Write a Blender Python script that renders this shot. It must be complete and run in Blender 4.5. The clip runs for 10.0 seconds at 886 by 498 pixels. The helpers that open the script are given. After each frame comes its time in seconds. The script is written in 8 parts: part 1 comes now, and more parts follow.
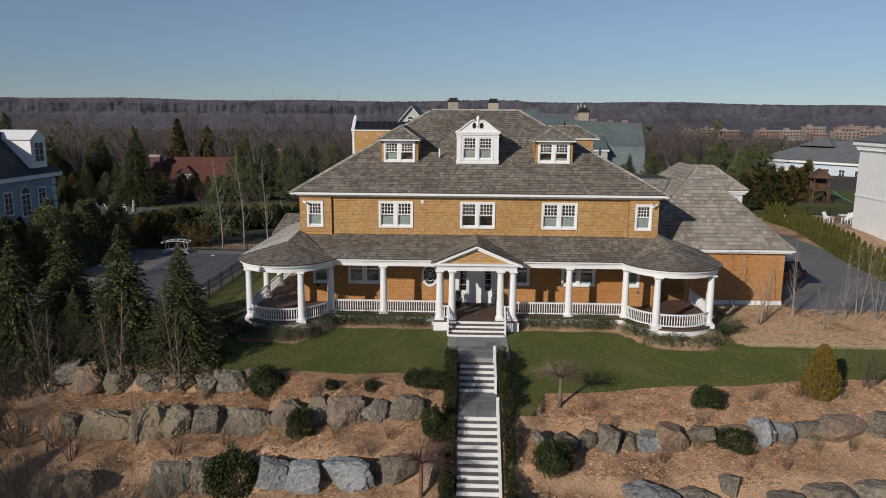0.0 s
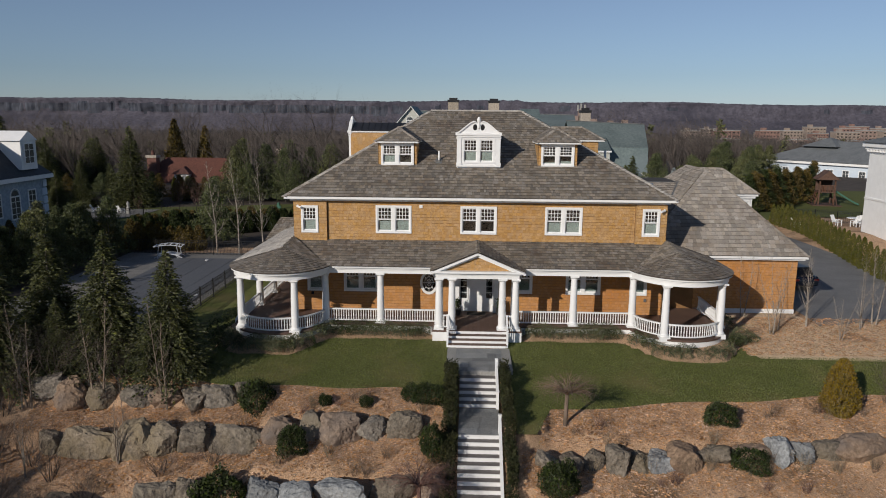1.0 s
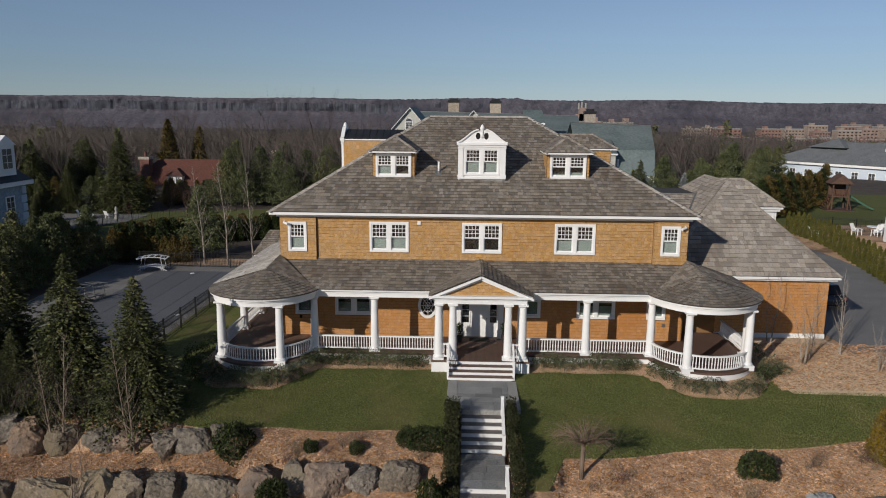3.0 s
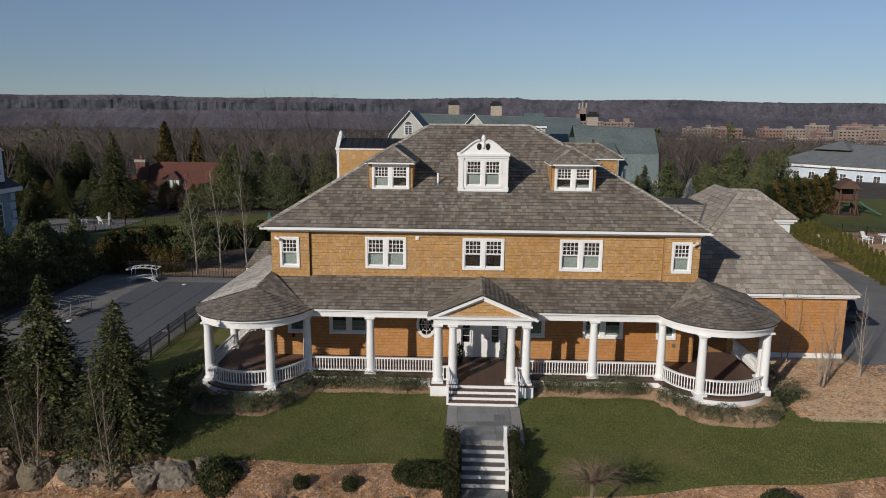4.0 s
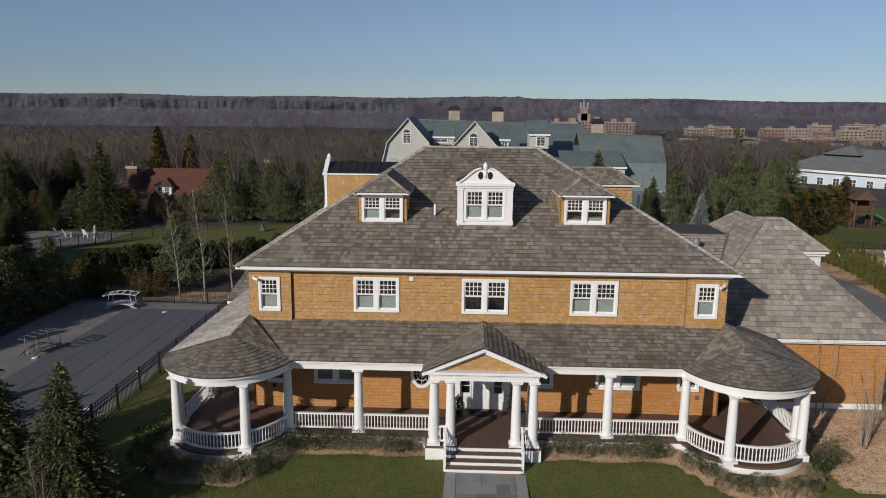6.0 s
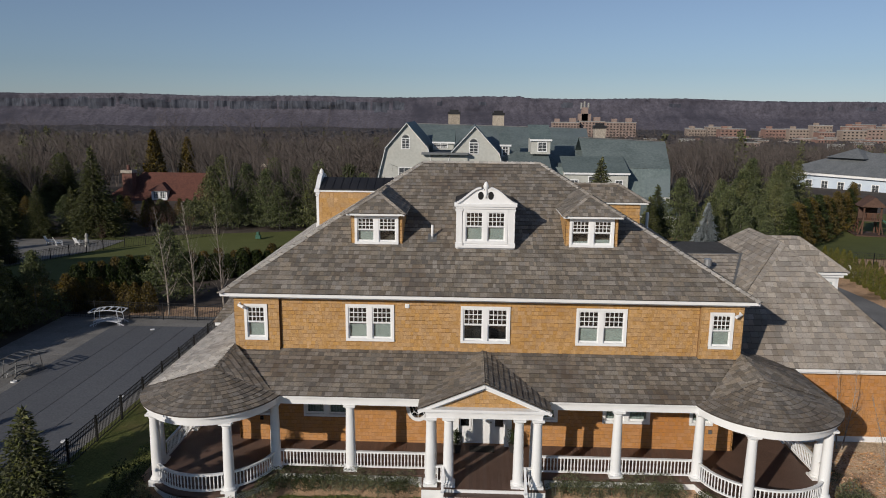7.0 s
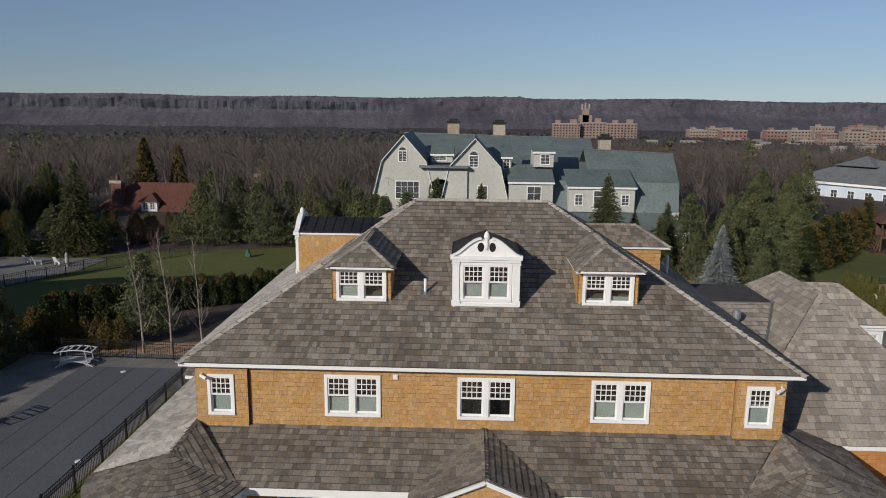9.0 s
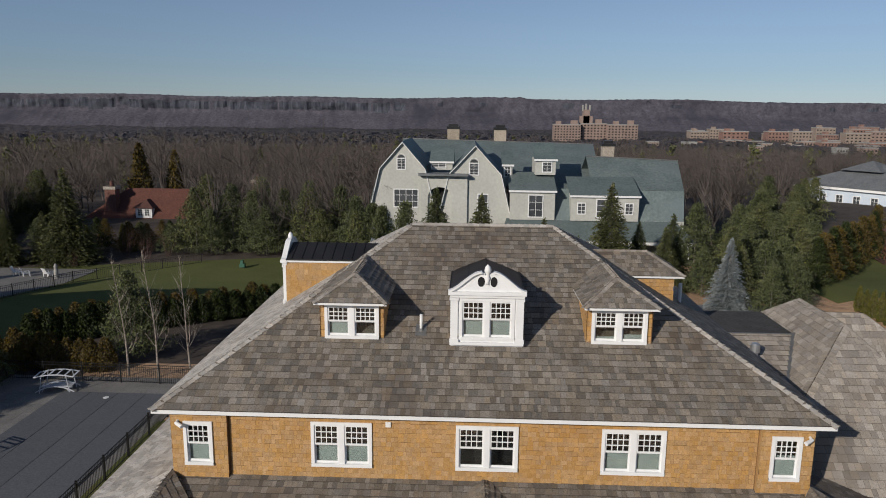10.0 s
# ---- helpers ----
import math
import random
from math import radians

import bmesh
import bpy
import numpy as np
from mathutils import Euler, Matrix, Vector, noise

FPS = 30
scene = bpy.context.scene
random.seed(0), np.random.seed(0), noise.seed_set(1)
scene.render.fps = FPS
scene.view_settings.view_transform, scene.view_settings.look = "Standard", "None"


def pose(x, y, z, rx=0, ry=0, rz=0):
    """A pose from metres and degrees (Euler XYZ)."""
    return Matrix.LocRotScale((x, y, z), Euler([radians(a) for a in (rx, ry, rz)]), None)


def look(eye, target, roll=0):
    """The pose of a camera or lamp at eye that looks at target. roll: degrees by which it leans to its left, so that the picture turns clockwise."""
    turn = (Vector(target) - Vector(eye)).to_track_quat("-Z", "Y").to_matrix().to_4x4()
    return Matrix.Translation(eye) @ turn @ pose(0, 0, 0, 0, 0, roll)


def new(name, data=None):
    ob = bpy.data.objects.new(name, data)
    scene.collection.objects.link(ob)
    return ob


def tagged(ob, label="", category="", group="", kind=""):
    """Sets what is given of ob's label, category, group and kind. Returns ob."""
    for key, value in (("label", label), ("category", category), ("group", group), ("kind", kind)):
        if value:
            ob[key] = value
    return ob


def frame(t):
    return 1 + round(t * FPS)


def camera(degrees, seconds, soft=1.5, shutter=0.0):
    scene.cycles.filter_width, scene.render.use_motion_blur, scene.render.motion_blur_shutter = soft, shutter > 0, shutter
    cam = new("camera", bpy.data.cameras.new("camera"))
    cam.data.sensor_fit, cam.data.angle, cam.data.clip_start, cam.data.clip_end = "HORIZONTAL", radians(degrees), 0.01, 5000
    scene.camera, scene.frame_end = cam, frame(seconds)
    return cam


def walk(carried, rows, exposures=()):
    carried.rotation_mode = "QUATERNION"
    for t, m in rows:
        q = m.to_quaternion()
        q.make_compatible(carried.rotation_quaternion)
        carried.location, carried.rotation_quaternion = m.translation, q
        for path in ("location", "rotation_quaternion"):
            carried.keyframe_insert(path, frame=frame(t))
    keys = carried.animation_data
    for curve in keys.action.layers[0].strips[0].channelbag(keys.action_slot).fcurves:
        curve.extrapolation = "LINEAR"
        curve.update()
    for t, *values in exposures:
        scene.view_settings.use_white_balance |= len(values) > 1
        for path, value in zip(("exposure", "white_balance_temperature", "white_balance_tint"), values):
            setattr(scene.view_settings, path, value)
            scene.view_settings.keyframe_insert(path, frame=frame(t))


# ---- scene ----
cam = camera(63.9, 10.0, soft=1.0)
PATH = [
    (0, (-0.522, -41.777, 11.147), (-0.59, -39.812, 10.777), 0.40),
    (0.5, (-0.539, -40.973, 11.187), (-0.608, -39.009, 10.817), 0.41),
    (1, (-0.553, -40.134, 11.219), (-0.621, -38.17, 10.849), 0.42),
    (1.5, (-0.589, -39.273, 11.284), (-0.657, -37.309, 10.912), 0.42),
    (2, (-0.612, -38.378, 11.387), (-0.68, -36.414, 11.015), 0.43),
    (2.5, (-0.649, -37.475, 11.541), (-0.717, -35.512, 11.167), 0.44),
    (4, (-0.715, -34.669, 12.232), (-0.784, -32.706, 11.855), 0.46),
    (4.5, (-0.715, -33.703, 12.522), (-0.785, -31.74, 12.144), 0.47),
    (5, (-0.715, -32.706, 12.82), (-0.786, -30.743, 12.441), 0.48),
    (5.5, (-0.712, -31.731, 13.116), (-0.783, -29.768, 12.736), 0.49),
    (7, (-0.679, -28.676, 14.138), (-0.751, -26.714, 13.756), 0.51),
    (7.5, (-0.666, -27.592, 14.495), (-0.738, -25.63, 14.113), 0.52),
    (8, (-0.654, -26.512, 14.853), (-0.726, -24.551, 14.469), 0.53),
    (8.5, (-0.633, -25.426, 15.21), (-0.706, -23.464, 14.827), 0.54),
    (9, (-0.633, -24.279, 15.567), (-0.706, -22.317, 15.185), 0.54),
    (9.5, (-0.634, -23.128, 15.943), (-0.707, -21.166, 15.561), 0.55),
    (10, (-0.621, -21.973, 16.334), (-0.695, -20.011, 15.953), 0.56),
]
walk(cam, [(t, look(eye, target, roll)) for t, eye, target, roll in PATH], [(0.0, 0.0, 6300, 10), (10.0, 0.0, 6300, 10)])
SUN_STRENGTH, SKY_STRENGTH = 3.7, 0.057

# ---- world, sun ----
SUN_EL = radians(22.5)
SUN_TO = Vector((-0.60 * math.cos(SUN_EL), -0.80 * math.cos(SUN_EL), math.sin(SUN_EL)))
world = bpy.data.worlds.new("sky")
scene.world = world
world.use_nodes = True
wn = world.node_tree.nodes
wl = world.node_tree.links
sky = wn.new("ShaderNodeTexSky")
sky.sky_type = 'NISHITA'
sky.sun_disc = False
sky.sun_elevation = SUN_EL
sky.sun_rotation = math.atan2(SUN_TO.x, SUN_TO.y)
sky.altitude = 80
sky.air_density = 1.0
sky.dust_density = 0.0
sky.ozone_density = 4.0
hue = wn.new("ShaderNodeHueSaturation")
hue.inputs["Saturation"].default_value = 0.62
wl.new(sky.outputs[0], hue.inputs["Color"])
tint = wn.new("ShaderNodeMix")
tint.data_type = 'RGBA'
tint.blend_type = 'MULTIPLY'
tint.inputs[0].default_value = 1.0
tint.inputs[7].default_value = (0.84, 0.97, 1.16, 1)
wl.new(hue.outputs[0], tint.inputs[6])
wl.new(tint.outputs[2], wn["Background"].inputs[0])
wn["Background"].inputs[1].default_value = SKY_STRENGTH
sun = new("sun", bpy.data.lights.new("sun", 'SUN'))
sun.data.energy = SUN_STRENGTH
sun.data.angle = radians(0.5)
sun.data.color = (1.0, 0.905, 0.785)
sun.matrix_world = look((0, 0, 0), -SUN_TO)


# ---- materials ----
def material(name, c1, c2, scale=1.0, rough=0.8, bump=0.0, fine=0.0, vary=0.0, c3=None, metal=0.0, stretch=(1, 1, 1), blotch=0.0, fine_mix=0.35, spec=0.3, bump_dist=0.02):
    """Two colours mixed by a broad noise, a finer noise on top, an optional third stain colour, a random tone per piece."""
    m = bpy.data.materials.new(name)
    m.use_nodes = True
    nt = m.node_tree
    N, L = nt.nodes, nt.links
    bsdf = N["Principled BSDF"]
    bsdf.inputs["Roughness"].default_value = rough
    bsdf.inputs["Metallic"].default_value = metal
    bsdf.inputs["Specular IOR Level"].default_value = spec
    geo = N.new("ShaderNodeNewGeometry")
    mp = N.new("ShaderNodeMapping")
    mp.inputs["Scale"].default_value = stretch
    L.new(geo.outputs["Position"], mp.inputs[0])

    def nz(sc, detail=5.0, rgh=0.6):
        n = N.new("ShaderNodeTexNoise")
        n.inputs["Scale"].default_value = sc
        n.inputs["Detail"].default_value = detail
        n.inputs["Roughness"].default_value = rgh
        L.new(mp.outputs[0], n.inputs["Vector"])
        return n.outputs["Fac"]

    def ramp(src, lo, hi):
        r = N.new("ShaderNodeMapRange")
        r.inputs[1].default_value, r.inputs[2].default_value = lo, hi
        L.new(src, r.inputs[0])
        return r.outputs[0]

    def mix(fac, a, b):
        x = N.new("ShaderNodeMix")
        x.data_type = 'RGBA'
        if isinstance(fac, float):
            x.inputs[0].default_value = fac
        else:
            L.new(fac, x.inputs[0])
        for k, v in ((6, a), (7, b)):
            if isinstance(v, tuple):
                x.inputs[k].default_value = (*v, 1)
            else:
                L.new(v, x.inputs[k])
        return x.outputs[2]

    col = mix(ramp(nz(scale), 0.35, 0.65), c1, c2)
    f = None
    if fine:
        f = nz(fine, 3.0)
        col = mix(fine_mix, col, mix(ramp(f, 0.3, 0.7), tuple(v * 0.45 for v in c1), tuple(min(1, v * 1.5) for v in c2)))
    if c3:
        col = mix(ramp(nz(scale * 0.23, 4.0), 0.52, 0.68), col, c3)
    if vary:
        oi = N.new("ShaderNodeObjectInfo")
        add = N.new("ShaderNodeMath")
        add.operation = 'ADD'
        L.new(geo.outputs["Random Per Island"], add.inputs[0])
        L.new(oi.outputs["Random"], add.inputs[1])
        fr = N.new("ShaderNodeMath")
        fr.operation = 'FRACT'
        L.new(add.outputs[0], fr.inputs[0])
        hsv = N.new("ShaderNodeHueSaturation")
        r = N.new("ShaderNodeMapRange")
        r.inputs[3].default_value, r.inputs[4].default_value = 1 - vary, 1 + vary
        L.new(fr.outputs[0], r.inputs[0])
        L.new(r.outputs[0], hsv.inputs["Value"])
        mul = N.new("ShaderNodeMath")
        mul.operation = 'MULTIPLY'
        mul.inputs[1].default_value = 7.31
        L.new(fr.outputs[0], mul.inputs[0])
        fr2 = N.new("ShaderNodeMath")
        fr2.operation = 'FRACT'
        L.new(mul.outputs[0], fr2.inputs[0])
        r2 = N.new("ShaderNodeMapRange")
        r2.inputs[3].default_value, r2.inputs[4].default_value = 1 - vary * 0.8, 1 + vary * 0.8
        L.new(fr2.outputs[0], r2.inputs[0])
        L.new(r2.outputs[0], hsv.inputs["Saturation"])
        L.new(col, hsv.inputs["Color"])
        col = hsv.outputs[0]
    L.new(col, bsdf.inputs["Base Color"])
    if bump:
        b = N.new("ShaderNodeBump")
        b.inputs["Strength"].default_value = bump
        b.inputs["Distance"].default_value = bump_dist
        L.new(f if f is not None else nz(scale * 6), b.inputs["Height"])
        L.new(b.outputs[0], bsdf.inputs["Normal"])
    return m


def glass_material(name, tint, gloss=0.06):
    m = bpy.data.materials.new(name)
    m.use_nodes = True
    N, L = m.node_tree.nodes, m.node_tree.links
    N.remove(N["Principled BSDF"])
    tr = N.new("ShaderNodeBsdfTransparent")
    tr.inputs[0].default_value = (*tint, 1)
    gl = N.new("ShaderNodeBsdfGlossy")
    gl.inputs["Roughness"].default_value = 0.03
    fr = N.new("ShaderNodeFresnel")
    fr.inputs[0].default_value = 1.5
    ad = N.new("ShaderNodeMath")
    ad.operation = 'ADD'
    ad.inputs[1].default_value = gloss
    L.new(fr.outputs[0], ad.inputs[0])
    mx = N.new("ShaderNodeMixShader")
    L.new(ad.outputs[0], mx.inputs[0])
    L.new(tr.outputs[0], mx.inputs[1])
    L.new(gl.outputs[0], mx.inputs[2])
    L.new(mx.outputs[0], N["Material Output"].inputs[0])
    return m


ROOF = material("weathered cedar roof", (0.155, 0.131, 0.104), (0.226, 0.198, 0.164), 1.1, 0.85, 0.6, 18, 0.36, (0.135, 0.106, 0.083), fine_mix=0.38)
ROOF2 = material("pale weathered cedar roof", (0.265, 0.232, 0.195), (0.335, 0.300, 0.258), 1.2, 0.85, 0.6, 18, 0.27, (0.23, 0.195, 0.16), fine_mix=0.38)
# Paler roof copy: low sun on west slopes put into colour; hip caps share it.
ROOFSUN = material("sun-brightened cedar roof", (0.40, 0.365, 0.32), (0.50, 0.465, 0.415), 1.4, 0.8, 0.4, 18, 0.24, (0.33, 0.29, 0.25), fine_mix=0.3)
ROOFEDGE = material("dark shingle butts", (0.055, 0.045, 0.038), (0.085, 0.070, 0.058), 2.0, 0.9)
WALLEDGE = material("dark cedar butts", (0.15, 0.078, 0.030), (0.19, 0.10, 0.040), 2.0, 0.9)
# Deeper orange than CEDAR, for the lower front and wing walls.
CEDARLOW = material("rich orange cedar wall", (0.42, 0.205, 0.072), (0.465, 0.235, 0.090), 0.9, 0.75, 0.3, 20, 0.07, (0.41, 0.18, 0.055), fine_mix=0.2)
ROOFBED = material("roof underlay", (0.05, 0.045, 0.04), (0.07, 0.06, 0.05), 1.0, 0.9)
CEDAR = material("golden cedar wall", (0.375, 0.215, 0.082), (0.445, 0.270, 0.114), 0.9, 0.75, 0.4, 20, 0.11, (0.36, 0.195, 0.070), fine_mix=0.32)
CEDARBED = material("wall sheathing", (0.20, 0.11, 0.045), (0.26, 0.14, 0.06), 1.0, 0.9)
WHITE = material("white paint", (0.73, 0.73, 0.72), (0.79, 0.79, 0.78), 1.5, 0.45, 0.05, 20, fine_mix=0.05)
DECK = material("brown deck boards", (0.105, 0.066, 0.050), (0.135, 0.085, 0.066), 1.2, 0.6, 0.2, 25, 0.10)
TREAD = material("grey stair treads", (0.115, 0.105, 0.100), (0.17, 0.155, 0.145), 1.5, 0.75, 0.2, 20, 0.15)
METALROOF = material("dark standing seam", (0.028, 0.027, 0.028), (0.042, 0.040, 0.040), 1.0, 0.38, metal=0.4, vary=0.1)
MEMBRANE = material("dark roofing membrane", (0.060, 0.058, 0.057), (0.085, 0.082, 0.080), 1.2, 0.9, 0.2, 9, spec=0.1)
LEAD = material("grey flashing", (0.16, 0.16, 0.16), (0.22, 0.22, 0.21), 2.0, 0.5, metal=0.5)
CUSHIONMETAL = material("galvanised steel", (0.38, 0.39, 0.40), (0.50, 0.51, 0.52), 3.0, 0.4, metal=0.7)
# Near-black stand-in for the shade of rooms and openings; also colours the door mat.
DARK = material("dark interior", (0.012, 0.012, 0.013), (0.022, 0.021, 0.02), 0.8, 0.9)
BLIND = material("pale roller blind", (0.42, 0.46, 0.44), (0.50, 0.54, 0.51), 2.0, 0.8)
GLASS = glass_material("window glass", (0.75, 0.80, 0.80))
LAWN = material("winter lawn", (0.086, 0.100, 0.028), (0.130, 0.140, 0.047), 1.3, 0.9, 0.8, 11, 0, (0.155, 0.138, 0.056), fine_mix=0.5)
MULCH = material("pale straw mulch", (0.54, 0.385, 0.24), (0.72, 0.54, 0.365), 1.8, 0.9, 0.9, 16, 0, (0.31, 0.205, 0.125), fine_mix=0.5, bump_dist=0.05)
HEDGE = material("bronzed yew hedge", (0.022, 0.027, 0.012), (0.048, 0.048, 0.022), 1.5, 0.8, 0, 0, 0.4)
LAWNB = material("bright lawn", (0.092, 0.104, 0.036), (0.122, 0.132, 0.048), 0.3, 0.9, 0.5, 30, 0, None, fine_mix=0.4)
CHIPS = material("bark mulch and leaf litter", (0.33, 0.205, 0.120), (0.54, 0.360, 0.225), 1.6, 0.9, 0.9, 22, 0, (0.17, 0.11, 0.065), fine_mix=0.6, bump_dist=0.05)
BLUESTONE = material("bluestone paving", (0.175, 0.185, 0.19), (0.25, 0.25, 0.24), 1.3, 0.7, 0.15, 16, 0.22)
STONEEDGE = material("pale stone border", (0.26, 0.26, 0.24), (0.33, 0.32, 0.30), 1.3, 0.75, 0.15, 16, 0.12)
ROCK = material("lichened boulder", (0.080, 0.068, 0.054), (0.225, 0.190, 0.148), 2.2, 0.85, 1.0, 8, 0.22, (0.20, 0.165, 0.115), fine_mix=0.5, bump_dist=0.06)
ROCKTAN = material("tan pink boulder", (0.15, 0.105, 0.074), (0.29, 0.21, 0.15), 1.6, 0.85, 0.9, 8, 0.15, (0.16, 0.13, 0.11), fine_mix=0.45, bump_dist=0.05)
ROCKBLUE = material("blue grey boulder", (0.12, 0.127, 0.132), (0.265, 0.272, 0.272), 1.3, 0.8, 0.7, 9, 0.25, fine_mix=0.45, bump_dist=0.06)
ASPHALT = material("asphalt drive", (0.15, 0.15, 0.152), (0.20, 0.198, 0.195), 0.5, 0.85, 0.3, 40, 0, (0.12, 0.12, 0.12))
PATIO = material("grey pool paving", (0.15, 0.145, 0.135), (0.22, 0.21, 0.195), 0.5, 0.8, 0.2, 12, 0.1)
COVER = material("slate pool cover", (0.098, 0.102, 0.112), (0.118, 0.122, 0.130), 0.25, 0.7, 0.1, 10, 0.04)
IRON = material("black iron", (0.012, 0.012, 0.013), (0.02, 0.02, 0.02), 3.0, 0.45, metal=0.3)
SPRUCE = material("spruce needles", (0.072, 0.082, 0.036), (0.145, 0.148, 0.068), 0.9, 0.75, 0, 0, 0.45)
PINE = material("pine needles", (0.064, 0.078, 0.036), (0.122, 0.134, 0.064), 0.7, 0.75, 0, 0, 0.4)
BLUESPRUCE = material("blue spruce needles", (0.19, 0.215, 0.22), (0.31, 0.335, 0.34), 0.9, 0.75, 0, 0, 0.3)
ARBOR = material("golden arborvitae", (0.072, 0.078, 0.020), (0.125, 0.115, 0.030), 1.2, 0.8, 0, 0, 0.35)
RUSSET = material("russet winter foliage", (0.075, 0.060, 0.022), (0.135, 0.098, 0.034), 0.9, 0.8, 0, 0, 0.4)
CEDARBUSH = material("bronze cedar", (0.12, 0.090, 0.020), (0.20, 0.135, 0.030), 1.6, 0.8, 0, 0, 0.35)
BOX = material("dark evergreen leaves", (0.024, 0.034, 0.012), (0.046, 0.058, 0.022), 1.5, 0.6, 0, 0, 0.5)
JUNIPER = material("grey green ground cover", (0.085, 0.092, 0.050), (0.150, 0.155, 0.088), 1.5, 0.8, 0, 0, 0.5)
DRYTWIG = material("dry brown stems", (0.12, 0.085, 0.058), (0.20, 0.14, 0.10), 1.5, 0.85, 0, 0, 0.3)
REDTWIG = material("purple brown twigs", (0.11, 0.062, 0.05), (0.17, 0.10, 0.08), 1.5, 0.85, 0, 0, 0.3)
BARK = material("grey bark", (0.12, 0.105, 0.088), (0.20, 0.18, 0.155), 3.0, 0.9, 0.4, 20, 0.15)
BIRCH = material("pale birch bark", (0.17, 0.14, 0.115), (0.36, 0.32, 0.27), 5.0, 0.8, 0.2, 14, 0.1, (0.12, 0.09, 0.07), stretch=(1, 1, 3))
SAPLING = material("pale brown sapling bark", (0.16, 0.125, 0.095), (0.25, 0.20, 0.155), 3.0, 0.85, 0, 0, 0.15)
BRUSH = material("grey brown brushwood", (0.075, 0.060, 0.050), (0.135, 0.108, 0.090), 1.5, 0.9, 0, 0, 0.3)
STRAWTWIG = material("dry straw stems", (0.20, 0.155, 0.10), (0.30, 0.24, 0.165), 1.5, 0.85, 0, 0, 0.3)
DARKTWIG = material("dark winter twigs", (0.066, 0.056, 0.050), (0.118, 0.100, 0.090), 0.4, 0.9, 0, 0, 0.35)

for foliage in (SPRUCE, PINE, BLUESPRUCE, ARBOR, RUSSET, CEDARBUSH, BOX, JUNIPER, HEDGE, LAWN, LAWNB, BRUSH, DARKTWIG):
    foliage.node_tree.nodes["Principled BSDF"].inputs["Specular IOR Level"].default_value = 0.08

# ---- mesh helpers ----
class Mesh:
    def __init__(self):
        self.v, self.f = [], []

    def add(self, verts, faces):
        k = len(self.v)
        self.v.extend(tuple(p) for p in verts)
        self.f.extend(tuple(i + k for i in q) for q in faces)

    def box(self, x0, x1, y0, y1, z0, z1):
        self.add([(x0, y0, z0), (x1, y0, z0), (x1, y1, z0), (x0, y1, z0), (x0, y0, z1), (x1, y0, z1), (x1, y1, z1), (x0, y1, z1)],
                 [(0, 3, 2, 1), (4, 5, 6, 7), (0, 1, 5, 4), (1, 2, 6, 5), (2, 3, 7, 6), (3, 0, 4, 7)])
        return self

    def bar(self, p, q, w, h, up=(0, 0, 1)):
        """A bar of section w x h from p to q."""
        p, q = Vector(p), Vector(q)
        d = (q - p).normalized()
        s = d.cross(Vector(up))
        s = s.normalized() if s.length > 1e-4 else Vector((1, 0, 0))
        u = s.cross(d)
        vs = [o + s * a * w / 2 + u * b * h / 2 for o in (p, q) for a, b in ((-1, -1), (1, -1), (1, 1), (-1, 1))]
        self.add(vs, [(3, 2, 1, 0), (4, 5, 6, 7), (0, 1, 5, 4), (1, 2, 6, 5), (2, 3, 7, 6), (3, 0, 4, 7)])
        return self

    def tube(self, p, q, r0, r1, n=6, cap=False):
        p, q = Vector(p), Vector(q)
        d = (q - p).normalized()
        s = d.cross(Vector((0.13, 0.31, 1)) if abs(d.z) < 0.95 else Vector((1, 0.2, 0))).normalized()
        u = s.cross(d)
        vs = []
        for o, r in ((p, r0), (q, r1)):
            for i in range(n):
                a = 2 * math.pi * i / n
                vs.append(o + (s * math.cos(a) + u * math.sin(a)) * r)
        fs = [(i, (i + 1) % n, n + (i + 1) % n, n + i) for i in range(n)]
        if cap:
            fs += [tuple(range(n - 1, -1, -1)), tuple(range(n, 2 * n))]
        self.add(vs, fs)
        return self

    def lathe(self, c, prof, n=16, a0=0.0, a1=2 * math.pi):
        """Turned body about the upright through c; prof: rows of radius, height."""
        full = abs(a1 - a0 - 2 * math.pi) < 1e-6
        m = n if full else n + 1
        vs = []
        for r, z in prof:
            for i in range(m):
                a = a0 + (a1 - a0) * i / n
                vs.append((c[0] + r * math.cos(a), c[1] + r * math.sin(a), c[2] + z))
        fs = []
        for j in range(len(prof) - 1):
            for i in range(n):
                k = (i + 1) % m
                fs.append((j * m + i, j * m + k, (j + 1) * m + k, (j + 1) * m + i))
        self.add(vs, fs)
        return self

    def arc(self, c, r0, r1, z0, z1, a0, a1, n=24):
        """A curved beam."""
        vs, fs = [], []
        for i in range(n + 1):
            a = a0 + (a1 - a0) * i / n
            for r, z in ((r0, z0), (r1, z0), (r1, z1), (r0, z1)):
                vs.append((c[0] + r * math.cos(a), c[1] + r * math.sin(a), z))
        for i in range(n):
            for j in range(4):
                fs.append((4 * i + j, 4 * i + (j + 1) % 4, 4 * i + 4 + (j + 1) % 4, 4 * i + 4 + j))
        fs += [(3, 2, 1, 0), (4 * n, 4 * n + 1, 4 * n + 2, 4 * n + 3)]
        self.add(vs, fs)
        return self

    def prism(self, pts, shift):
        """A polygon pushed along shift into a solid."""
        n = len(pts)
        s = Vector(shift)
        vs = [Vector(p) for p in pts] + [Vector(p) + s for p in pts]
        self.add(vs, [tuple(range(n - 1, -1, -1)), tuple(range(n, 2 * n))] + [(i, (i + 1) % n, n + (i + 1) % n, n + i) for i in range(n)])
        return self

    def data(self, name, mat, smooth=False):
        me = bpy.data.meshes.new(name)
        me.from_pydata(self.v, [], self.f)
        me.materials.append(mat)
